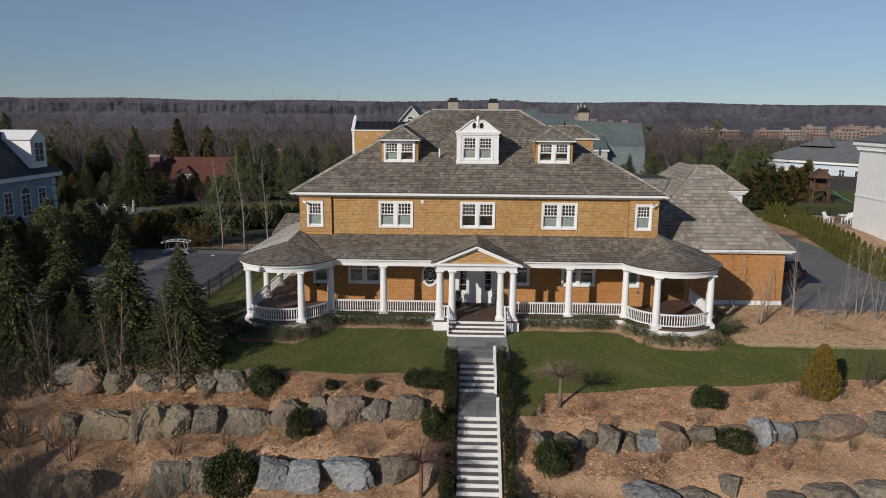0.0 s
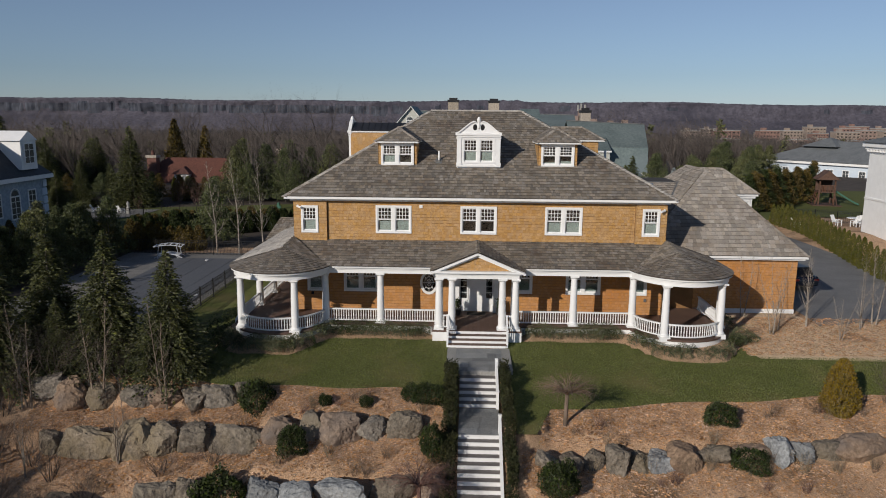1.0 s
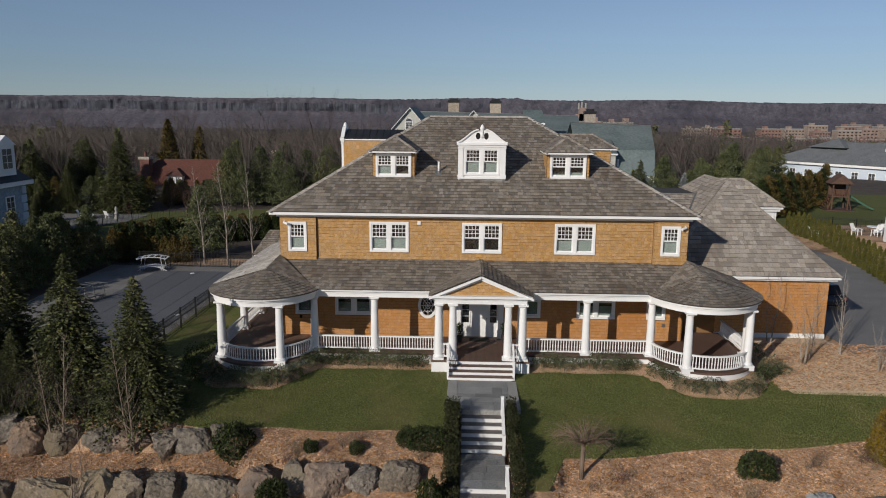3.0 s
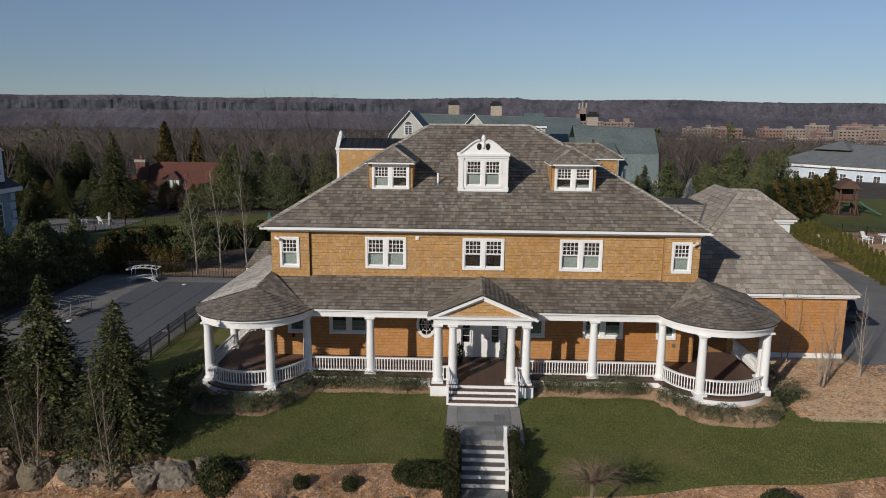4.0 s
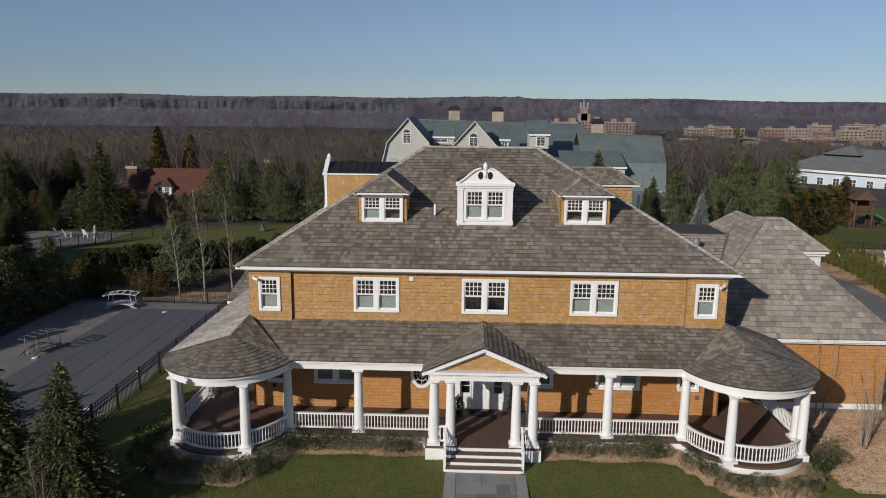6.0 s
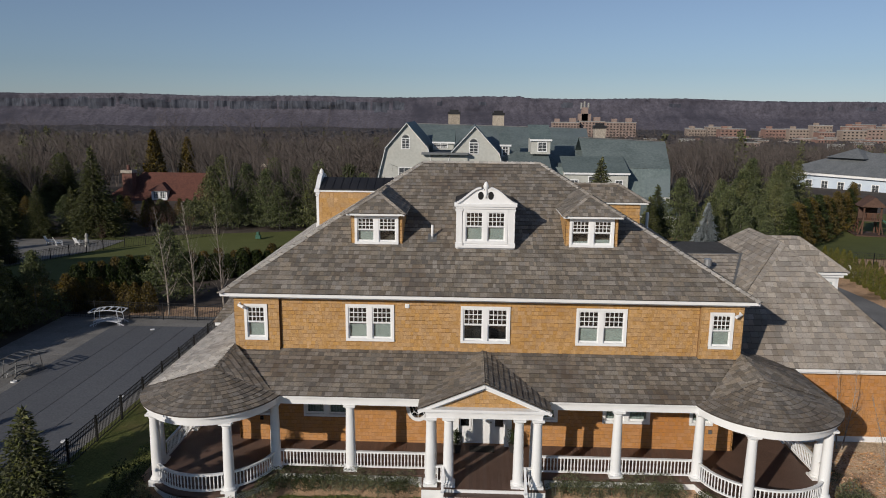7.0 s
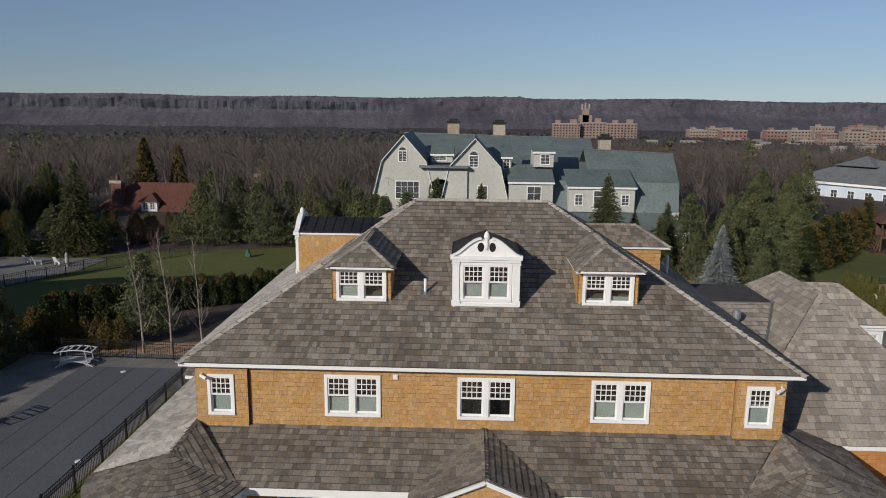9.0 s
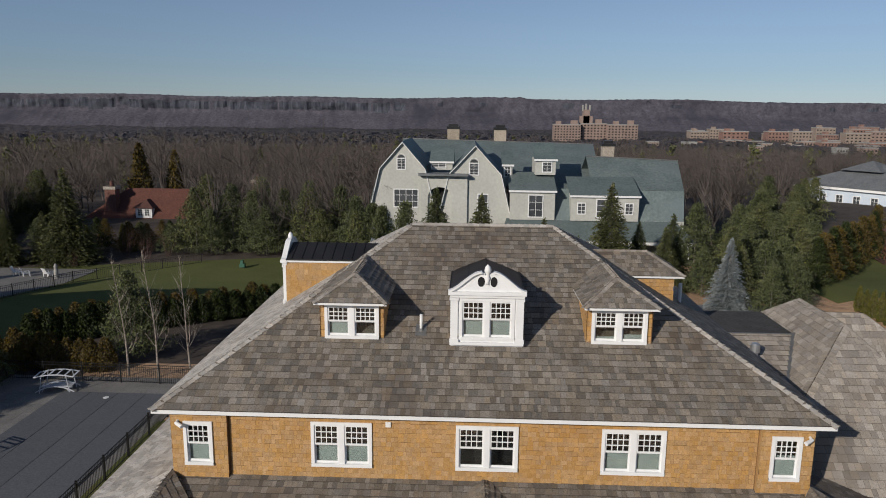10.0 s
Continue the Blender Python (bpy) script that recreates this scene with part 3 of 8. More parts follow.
# main hipped roof
e0 = (XL - 0.46, -0.60, EAVE)
e1 = (XR + 0.46, -0.60, EAVE)
e2 = (XR + 0.46, BACK + 0.46, EAVE)
e3 = (XL - 0.46, BACK + 0.46, EAVE)
r0, r1 = (RXL, RY, RIDGE), (RXR, RY, RIDGE)
roof = part("roof", Mesh(), ROOFBED, house, "weathered grey cedar shingle hipped roof")
m = Mesh()
m.add([e0, e1, e2, e3, r0, r1], [(0, 1, 5, 4), (1, 2, 5), (2, 3, 4, 5), (3, 0, 4), (3, 2, 1, 0)])
roof.data = m.data("roof", ROOFBED)
nearroof = lambda p: -4.5 < p.x < 7.5 and p.z < 8.0
shingles("rf", roof, ROOF, [e0, e1, r1, r0], 0.285, th=0.036, pick=nearroof, seed=11)
# West slope uses the paler copy, its sunlit look painted in.
shingles("rl", roof, ROOFSUN, [e3, e0, r0], 0.285, th=0.036, seed=12)
shingles("rr", roof, ROOF, [e1, e2, r1], 0.285, th=0.036, seed=13)
shingles("rb", roof, ROOF, [e2, e3, r0, r1], 0.26, widths=(0.6, 0.8), th=0.024, seed=14)


def normal(a, b, c):
    return (Vector(b) - Vector(a)).cross(Vector(c) - Vector(a)).normalized()


nf, nl, nr, nb = normal(e0, e1, r1), normal(e3, e0, r0), normal(e1, e2, r1), normal(e2, e3, r0)
m = Mesh()
caps(m, e0, r0, w=0.34, th=0.045, n1=nf, n2=nl)
caps(m, e1, r1, w=0.34, th=0.045, n1=nf, n2=nr)
caps(m, e2, r1, n1=nb, n2=nr)
caps(m, r0, r1, w=0.34, th=0.045, n1=nf, n2=nb)
part("hip_cap", m, ROOFSUN, roof, kind="stuff")
# soil pipe with its lead flashing
pz = EAVE + (2.75 + 0.6) * (RIDGE - EAVE) / (RY + 0.6)
m = Mesh().tube((-2.32, 2.75, pz - 0.1), (-2.32, 2.75, pz + 0.62), 0.055, 0.055, 12, True)
pipe = part("vent_pipe", m, WHITE, roof, "white roof vent pipe", True)
m = Mesh()
m.add([(-2.52, 2.5, pz - 0.10), (-2.12, 2.5, pz - 0.10), (-2.12, 3.0, pz + 0.18), (-2.52, 3.0, pz + 0.18)], [(0, 1, 2, 3)])
m.lathe((-2.32, 2.75, pz - 0.02), [(0.09, 0), (0.06, 0.12)], 10)
part("flashing", m, LEAD, pipe)


# ---- dormers ----
def hip_dormer(name, at, turn, seed):
    """A window dormer with its own hipped shingle roof; local -y is its front, z = 0 its sill."""
    d = new(name)
    d.parent = house
    tagged(d, "shingled dormer with hipped roof and paired window")
    d.matrix_basis = pose(*at, 0, 0, turn)
    w, h = 1.14, 1.30
    m = Mesh()
    m.box(-w, w, 0.70, 4.0, -0.5, h)
    for s in (-1, 1):
        m.box(min(s * w, s * 0.9), max(s * w, s * 0.9), 0.05, 0.70, -0.5, h)
    m.box(-0.9, 0.9, 0.05, 0.70, -0.5, -0.02)
    body = part("cheek_wall", m, CEDARBED, d)
    for s in (-1, 1):
        a, b = (s * (w + 0.003), 0.0, -0.4), (s * (w + 0.003), 3.0, -0.4)
        if s < 0:
            a, b = b, a
        shingles("dc", body, CEDAR, [a, b, (b[0], b[1], h), (a[0], a[1], h)], 0.165, WW, 0.024, bits=("cheek_shingle", "wall_shingle"), seed=seed)
    shingles("dc", body, CEDAR, [(-w, 0.046, -0.05), (w, 0.046, -0.05), (w, 0.046, h), (-w, 0.046, h)], 0.165, WW, 0.024, bits=("front_shingle", "wall_shingle"), seed=seed + 1, holes=[lambda p: abs(p.x) < 0.95])
    window(d, 0, 0.0, 1.27, 1.95, 0.0, 2, (0.46, 0.0) if seed < 30 else (0.12, 0.2))
    E0, E1 = (-1.34, -0.42, h + 0.10), (1.34, -0.42, h + 0.10)
    F0, F1 = (-1.34, 4.6, h + 0.10), (1.34, 4.6, h + 0.10)
    A, B = (0, 0.92, h + 0.92), (0, 4.6, h + 0.92)
    part("cornice", Mesh().box(-1.30, 1.30, -0.38, 4.2, h, h + 0.10), WHITE, d)
    m = Mesh()
    m.add([E0, E1, F1, F0, A, B], [(0, 1, 4), (1, 2, 5, 4), (3, 0, 4, 5), (0, 3, 2, 1), (2, 3, 5)])
    rf = part("dormer_roof", m, ROOFBED, d)
    shingles("dr", rf, ROOF, [E0, E1, A], 0.25, th=0.022, seed=seed + 2)
    shingles("dr", rf, ROOF, [E1, F1, B, A], 0.25, th=0.022, seed=seed + 3)
    shingles("dr", rf, ROOF, [F0, E0, A, B], 0.25, th=0.022, seed=seed + 4)
    n1, n2, n3 = normal(E0, E1, A), normal(E1, F1, A), normal(F0, E0, A)
    c = Mesh()
    caps(c, E0, A, n1=n1, n2=n3)
    caps(c, E1, A, n1=n1, n2=n2)
    caps(c, A, (0, 3.4, h + 0.92), n1=n2, n2=n3)
    part("hip_cap", c, ROOF2, rf, kind="stuff")
    return d


hip_dormer("dormer", (-4.78, 2.36, 8.30), 0, 20)
hip_dormer("dormer", (4.72, 2.36, 8.30), 0, 30)
hip_dormer("dormer", (7.95, 8.4, 8.30), 90, 40)


def swan_dormer(name, at, turn, metal_len, seed, shingled):
    """A white dormer with a scrolled pediment; local -y is its front."""
    d = new(name)
    d.parent = house
    tagged(d, "white dormer with scrolled pediment and urn finial")
    d.matrix_basis = pose(*at, 0, 0, turn)
    w = 1.26
    m = Mesh().box(-w, w, 0.72, metal_len, -0.6, 1.72).box(-w, -w + 0.25, 0.06, 0.72, -0.6, 1.72).box(w - 0.25, w, 0.06, 0.72, -0.6, 1.72).box(-w + 0.25, w - 0.25, 0.06, 0.72, -0.6, 0.05).box(-w + 0.25, w - 0.25, 0.06, 0.72, 1.58, 1.72)
    body = part("cheek_wall", m, CEDARBED if shingled else WHITE, d)
    if shingled:
        for s in (-1, 1):
            a, b = (s * (w + 0.004), 0.05, -0.5), (s * (w + 0.004), metal_len, -0.5)
            if s < 0:
                a, b = b, a
            shingles("sd", body, CEDAR, [a, b, (b[0], b[1], 1.72), (a[0], a[1], 1.72)], 0.24, (0.2, 0.28, 0.36), 0.016, bits=("cheek_shingle", "wall_shingle"), seed=seed)
    fm = Mesh()
    wall_panels(fm, -w - 0.02, w + 0.02, -0.02, 1.80, -0.02, 0.055, [(-0.96, 0.96, 0.08, 1.54)])
    for s in (-1, 1):
        x = s * 1.15
        pil = part("pilaster", Mesh().box(x - 0.13, x + 0.13, -0.07, -0.021, 0.10, 1.5), WHITE, d)
        part("capital", Mesh().box(x - 0.16, x + 0.16, -0.10, -0.021, 1.5, 1.58), WHITE, pil)
        part("base", Mesh().box(x - 0.16, x + 0.16, -0.10, -0.021, -0.02, 0.10), WHITE, pil)
    part("entablature", Mesh().box(-1.30, 1.30, -0.09, 0.10, 1.60, 1.70), WHITE, d)
    part("cornice", Mesh().box(-1.36, 1.36, -0.15, 0.12, 1.70, 1.82), WHITE, d)
    part("sill", Mesh().box(-1.30, 1.30, -0.10, 0.05, -0.12, -0.02), WHITE, d)
    part("front_surround", fm, WHITE, d)
    window(d, 0, 0.08, 1.57, 1.94, 0.0, 2, (0.48, 0.44))
    # scrolled pediment as one thick board with two eyes beside the finial
    prof = []
    for i in range(13):
        t = i / 12
        prof.append((-1.36 + 1.16 * t, 1.82 + 0.68 * (t * t * (3 - 2 * t)) ** 0.9))
    top = prof + [(-0.10, 2.47), (-0.055, 2.36), (-0.05, 2.2)]
    pts = [(x, 0.0, z) for x, z in top] + [(0.0, 0.0, 2.12), (0.0, 0.0, 1.82)]
    pm = Mesh()
    eye = [(-0.10 - 0.10 + 0.095 * math.cos(a), 2.16 + 0.12 * math.sin(a)) for a in [k * math.pi / 4 for k in range(8)]]
    for s in (-1, 1):
        q = [(-s * x if s > 0 else x, y, z) for x, y, z in pts]
        pm.prism([(x, -0.04, z) for x, y, z in (q if s < 0 else q[::-1])], (0, 0.10, 0))
        rim = [(s * abs(x), z) for x, z in prof]
        for a, b in zip(rim, rim[1:]):
            pm.bar((a[0], -0.02, a[1] + 0.01), (b[0], -0.02, b[1] + 0.01), 0.22, 0.07, (0, 0, 1))
    part("pediment", pm, WHITE, d)
    # Flat near-black ovals paint the shade of two openings on the board.
    em = Mesh()
    for s in (-1, 1):
        c = [(s * 0.22 + 0.125 * math.cos(k * math.pi / 6), -0.046, 2.17 + 0.18 * math.sin(k * math.pi / 6)) for k in range(12)]
        em.prism(c if s > 0 else c, (0, 0.003, 0))
    part("pediment_eye", em, DARK, d, "near-black oval standing in for a shaded opening in the pediment")
    fin = Mesh().lathe((0, -0.03, 2.08), [(0.0, 0), (0.07, 0.0), (0.055, 0.1), (0.10, 0.22), (0.055, 0.34), (0.11, 0.44), (0.12, 0.52), (0.08, 0.64), (0.0, 0.72)], 12)
    part("finial", fin, WHITE, d, "white urn finial", True)
    return d


main_d = swan_dormer("dormer", (0.035, 2.05, 8.37), 0, 3.6, 50, False)
# low arched metal roof of the middle dormer
m = Mesh()
arcs = []
for k in range(13):
    t = k / 12 * 2 - 1
    arcs.append((1.34 * t, 1.70 + 0.40 * (1 - abs(t)) ** 0.9))
for j, y in enumerate((0.07, 5.2)):
    m.v += [(x, y, z) for x, z in arcs]
m.f = [(i, i + 1, 13 + i + 1, 13 + i) for i in range(12)] + [tuple(range(12, -1, -1))]
part("metal_roof", m, METALROOF, main_d, "dark metal barrel roof")
m = Mesh()
for x, z in arcs[::3]:
    m.bar((x, 0.08, z + 0.012), (x, 5.0, z + 0.012), 0.025, 0.03)
part("standing_seam", m, METALROOF, main_d)
left_d = swan_dormer("dormer", (-8.35, 8.1, 8.35), -90, 5.4, 60, True)
m = Mesh().box(-1.30, 1.30, 0.10, 6.0, 1.80, 1.86)
m.prism([(-1.28, 0.1, 1.86), (1.28, 0.1, 1.86), (0, 0.1, 2.35)], (0, 6.0, 0))
part("metal_roof", m, METALROOF, left_d, "dark standing seam metal roof")
m = Mesh()
for k in range(13):
    y = 0.3 + k * 0.42
    for s in (-1, 1):
        m.bar((s * 1.28, y, 1.875), (0, y, 2.37), 0.025, 0.04, (0, 1, 0))
part("standing_seam", m, METALROOF, left_d)
part("roof_edge", Mesh().box(-1.33, 1.33, 0.10, 5.4, 1.73, 1.80), WHITE, left_d)

# ---- porch ----
PF = -0.05
PT = 3.17
CL, CR = (-10.7, -2.2), (10.85, -2.2)
RC = 2.42
deck = Mesh().box(-8.4, 8.5, -2.75, 0.0, PF - 0.10, PF)
deck.box(-2.35, 2.4, -3.72, -2.75, PF - 0.10, PF)
porch_floor = part("porch_floor", deck, DECK, house, "dark brown boarded porch floor")
for c, x0, x1, y1 in ((CL, -13.1, -10.5, 9.0), (CR, 10.65, 13.2, 1.6)):
    m = Mesh()
    m.lathe((c[0], c[1], PF - 0.1), [(0.02, 0.098), (2.62, 0.098), (2.62, 0.0)], 48)
    m.box(x0, x1, c[1], y1, PF - 0.10, PF - 0.004)
    m.box(min(c[0], c[0] * 0.75), max(c[0], c[0] * 0.75), -2.2, 0.0, PF - 0.1, PF - 0.006)
    part("turret_floor", m, DECK, house, "dark brown boarded porch floor")
bd = Mesh()
for i in range(int(16.8 / 0.14)):
    x = -8.38 + i * 0.14
    if not -1.5 < x < 1.5:
        bd.box(x, x + 0.132, -2.8, -0.01, PF, PF + 0.012)
for i in range(int(3.0 / 0.14)):
    x = -1.5 + i * 0.14
    bd.box(x, x + 0.132, -3.78, -0.01, PF, PF + 0.012)
part("deck_planking", bd, DECK, porch_floor, kind="stuff")
for q in ((-8.3, -2.4, -2.72, -2.62), (2.45, 8.4, -2.72, -2.62), (-2.35, -1.5, -3.70, -3.6), (1.55, 2.4, -3.70, -3.6), (-2.35, -2.25, -3.6, -2.6), (2.3, 2.4, -3.6, -2.6), (-13.1, -13.0, -2.2, 9.0), (13.15, 13.25, -2.2, 1.6)):
    part("porch_skirt", Mesh().box(*q, -1.2, PF - 0.1), WHITE, house)
for c, a, e in ((CL, -190, -5), (CR, -175, 10)):
    part("porch_skirt", Mesh().arc(c, 2.45, 2.58, -1.3, PF - 0.1, radians(a), radians(e), 40), WHITE, house)


def column(x, y, z0=PF, h=2.80):
    c = new("column")
    c.parent = house
    c.matrix_basis = pose(x, y, z0)
    part("shaft", Mesh().lathe((0, 0, 0), [(0.205, 0.22), (0.20, 0.9), (0.185, 1.8), (0.165, h - 0.18)], 18), WHITE, c, smooth=True)
    b = Mesh().box(-0.27, 0.27, -0.27, 0.27, -0.16, 0.09)
    b.lathe((0, 0, 0), [(0.0, 0.17), (0.25, 0.09), (0.27, 0.13), (0.25, 0.17), (0.22, 0.19), (0.205, 0.23), (0.0, 0.23)], 18)
    part("base", b, WHITE, c)
    k = Mesh().box(-0.235, 0.235, -0.235, 0.235, h - 0.08, h)
    k.lathe((0, 0, 0), [(0.165, h - 0.20), (0.185, h - 0.19), (0.185, h - 0.17), (0.17, h - 0.16), (0.22, h - 0.09), (0.22, h - 0.08)], 18)
    part("capital", k, WHITE, c)
    return c


COLS = [(-5.27, -2.42), (5.27, -2.42), (-2.02, -3.42), (-1.33, -3.42), (1.35, -3.42), (2.05, -3.42), (-2.02, -2.42), (2.05, -2.42)]
for x, y in COLS:
    column(x, y)
LA = [radians(a) for a in (-6, -62, -142, -180)]
RA = [radians(a) for a in (-174, -118, -38, 2)]
for a in LA:
    column(CL[0] + RC * math.cos(a), CL[1] + RC * math.sin(a))
for a in RA:
    column(CR[0] + RC * math.cos(a), CR[1] + RC * math.sin(a))
for y in (0.9, 4.0, 7.1):
    column(-12.95, y)

# beams
for run in range(9):
    m = Mesh()
    for z0, z1, d in ((2.75, 2.95, 0.17), (2.95, 3.06, 0.21), (3.06, 3.16, 0.33)):
        if run == 0:
            m.arc(CL, RC - 0.17, RC + d, z0, z1, radians(-182), radians(-3), 44)
        elif run == 1:
            m.arc(CR, RC - 0.17, RC + d, z0, z1, radians(-177), radians(2), 44)
        else:
            m.box(*((-8.25, -2.3, -2.42 - d, -2.42 + 0.17), (2.33, 8.4, -2.42 - d, -2.42 + 0.17), (-12.95 - d - 0.15, -12.95 + 0.17, -2.2, 9.0), (13.1, 13.27 + d, -2.2, 1.6), (-2.02 - d, 2.05 + d, -3.42 - d, -3.42 + 0.17), (-2.02 - d, -2.02 + 0.17, -3.25, -2.6), (2.05 - 0.17, 2.05 + d, -3.25, -2.6))[run - 2], z0, z1)
    part("porch_beam", m, WHITE, house, "white stepped porch entablature")
part("porch_ceiling", Mesh().box(-12.9, 13.1, -2.3, -0.01, 3.08, 3.12), WHITE, house)

# porch roofs
PW = 4.14
roofp = part("porch_roof", Mesh(), ROOFBED, house, "weathered grey shingle porch roof")
E0, E1, T1, T0 = (-8.15, -2.82, PT), (8.35, -2.82, PT), (XR, -0.0, PW), (XL, -0.0, PW)
m = Mesh()
m.add([E0, E1, T1, T0], [(0, 1, 2, 3)])
# tents that tie the round roofs to the corners of the upper storey
APL, APR = (CL[0], CL[1], 4.02), (CR[0], CR[1], 4.02)
KL, KR = (XL - 0.05, -0.1, 4.32), (XR + 0.05, -0.1, 4.32)
WL, WR = (CL[0] - 2.78, CL[1], PT), (CR[0] + 2.78, CR[1], PT)
LB, LT = (CL[0] - 2.78, 9.0, PT), (XL, 9.0, PW)
RB, RT = (CR[0] + 2.78, 1.7, PT), (XR, 1.7, PW)
for q in ([E0, KL, APL], [E1, APR, KR], [WL, APL, KL, (XL, 0, PW)], [WR, (XR, 0, PW), KR, APR], [LB, WL, (XL, 0, PW), LT], [WR, RB, RT, (XR, 0, PW)]):
    m.add(q, [tuple(range(len(q)))])
roofp.data = m.data("porch_roof", ROOFBED)
shingles("pr", roofp, ROOF, [E0, E1, T1, T0], 0.275, th=0.036, pick=lambda p: abs(p.x) < 7.5 and abs(p.x) > 2.8 and p.z < 3.9, limit=260, seed=71)
shingles("pr", roofp, ROOF, [E0, KL, APL], 0.25, th=0.03, seed=72)
shingles("pr", roofp, ROOF, [APR, KR, E1], 0.24, th=0.036, seed=73)
# West-facing porch slopes also carry sun brightness in their colour.
shingles("pr", roofp, ROOFSUN, [LB, WL, (XL, 0, PW), LT], 0.24, th=0.036, seed=74)
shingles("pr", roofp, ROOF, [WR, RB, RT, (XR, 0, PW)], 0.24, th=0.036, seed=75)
shingles("pr", roofp, ROOFSUN, [KL, WL, APL], 0.24, th=0.036, seed=76)
shingles("pr", roofp, ROOF, [WR, KR, APR], 0.24, th=0.036, seed=77)


def cone_roof(c, ap, a0, a1, seed, R=2.80):
    """Round porch roof, slightly bell-cast, laid in courses."""
    rnd = random.Random(seed)
    bed, m = Mesh(), Mesh()
    H = ap[2] - PT

    def zz(r):
        t = 1 - r / R
        return PT + H * (0.75 * t + 0.25 * t * t)

    bed.lathe((c[0], c[1], 0), [(R * k / 8, zz(R * k / 8) - 0.02) for k in range(8, -1, -1)], 40, a0, a1)
    k = 12
    for i in range(k):
        ra, rb = R * (1 - i / k), R * max(0, 1 - (i + 1.25) / k)
        a = a0 - rnd.random() * 0.1
        while a < a1:
            w = rnd.choice((0.13, 0.17, 0.21, 0.26)) / max(ra, 0.25)
            b0, b1 = max(a, a0), min(a + w, a1)
            a += w
            if b1 - b0 < 0.01:
                continue
            g = 0.004 / max(ra, 0.2)
            up = 0.036
            vs = [(c[0] + r * math.cos(t), c[1] + r * math.sin(t), zz(r) + h) for r, t, h in
                  ((ra, b0 + g, -0.01), (ra, b1 - g, -0.01), (ra, b0 + g, up), (ra, b1 - g, up), (rb, b1 - g, 0.006), (rb, b0 + g, 0.006))]
            m.add(vs, [(2, 3, 4, 5), (0, 1, 3, 2), (1, 4, 3), (0, 2, 5)])
    b = part("turret_roof", bed, ROOFBED, house, "round shingled turret roof of the porch")
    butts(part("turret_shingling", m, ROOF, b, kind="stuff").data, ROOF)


cone_roof(CL, APL, radians(-182), radians(-12), 81)
cone_roof(CR, APR, radians(-168), radians(2), 82)
m = Mesh()
caps(m, APL, KL, n1=normal(E0, KL, APL), n2=(-0.4, 0, 1))
caps(m, APR, KR, n1=(-0.3, 0.0, 1), n2=(0.4, 0, 1))
part("hip_cap", m, ROOF, roofp, kind="stuff")

# portico gable
GA = (0.02, -3.74, 4.22)
G0, G1 = (-2.48, -3.74, PT - 0.02), (2.52, -3.74, PT - 0.02)
GB = (0.02, 0.0, 4.22)
H0, H1 = (-2.48, -2.2, PT - 0.02), (2.52, -2.2, PT - 0.02)
m = Mesh()
m.add([G0, G1, GA, H0, H1, GB], [(0, 2, 5, 3), (1, 4, 5, 2)])
gab = part("portico_roof", m, ROOFBED, house, "gabled shingle roof over the entrance")
shingles("pg", gab, ROOF, [(-2.48, 0.0, PT - 0.02), G0, GA, GB], 0.24, th=0.036, seed=83)
shingles("pg", gab, ROOF, [G1, (2.52, 0.0, PT - 0.02), GB, GA], 0.24, th=0.036, seed=84)
m = Mesh()
caps(m, GA, GB, n1=normal(H0, G0, GA), n2=normal(G1, H1, GA))
part("hip_cap", m, ROOF, gab, kind="stuff")
m = Mesh()
m.prism([(-2.2, -3.45, PT), (2.24, -3.45, PT), (0.02, -3.45, 4.10)], (0, 0.05, 0))
tym = part("gable_wall", m, CEDARBED, house)
shingles("pg", tym, CEDAR, [(-1.95, -3.455, PT), (1.99, -3.455, PT), (0.02, -3.455, 4.0)], 0.165, WW, 0.024, bits=("gable_shingle", "wall_shingle"), seed=85)
m = Mesh()
for s, g in ((-1, G0), (1, G1)):
    m.bar((g[0], -3.70, g[2] - 0.12), (0.02, -3.70, 4.10), 0.12, 0.11, (0, 0, 1))
    m.bar((g[0] * 0.93, -3.56, g[2] - 0.14), (0.02, -3.56, 3.97), 0.10, 0.10, (0, 0, 1))
m.box(-2.42, 2.46, -3.78, -3.40, 3.06, PT)
part("raking_cornice", m, WHITE, house, "white raking cornice of the portico")

# railings
BAL = Mesh().lathe((0, 0, 0), [(0.026, 0.0), (0.026, 0.10), (0.018, 0.14), (0.030, 0.24), (0.020, 0.42), (0.026, 0.48), (0.026, 0.60)], 6).data("baluster", WHITE)


def railing(points, closed=False, spacing=0.135):
    r = new("railing")
    r.parent = house
    tagged(r, "white turned-baluster porch railing")
    top, bot = Mesh(), Mesh()
    for (x0, y0), (x1, y1) in zip(points, points[1:]):
        top.bar((x0, y0, PF + 0.74), (x1, y1, PF + 0.74), 0.11, 0.07)
        bot.bar((x0, y0, PF + 0.12), (x1, y1, PF + 0.12), 0.08, 0.06)
        d = math.hypot(x1 - x0, y1 - y0)
        n = max(1, round(d / spacing))
        for i in range(n):
            t = (i + 0.5) / n
            b = new("baluster", BAL)
            b.parent = r
            b.matrix_basis = pose(x0 + (x1 - x0) * t, y0 + (y1 - y0) * t, PF + 0.12)
    part("top_rail", top, WHITE, r)
    part("bottom_rail", bot, WHITE, r)


def arc_points(c, a0, a1, n):
    return [(c[0] + RC * math.cos(a0 + (a1 - a0) * i / n), c[1] + RC * math.sin(a0 + (a1 - a0) * i / n)) for i in range(n + 1)]


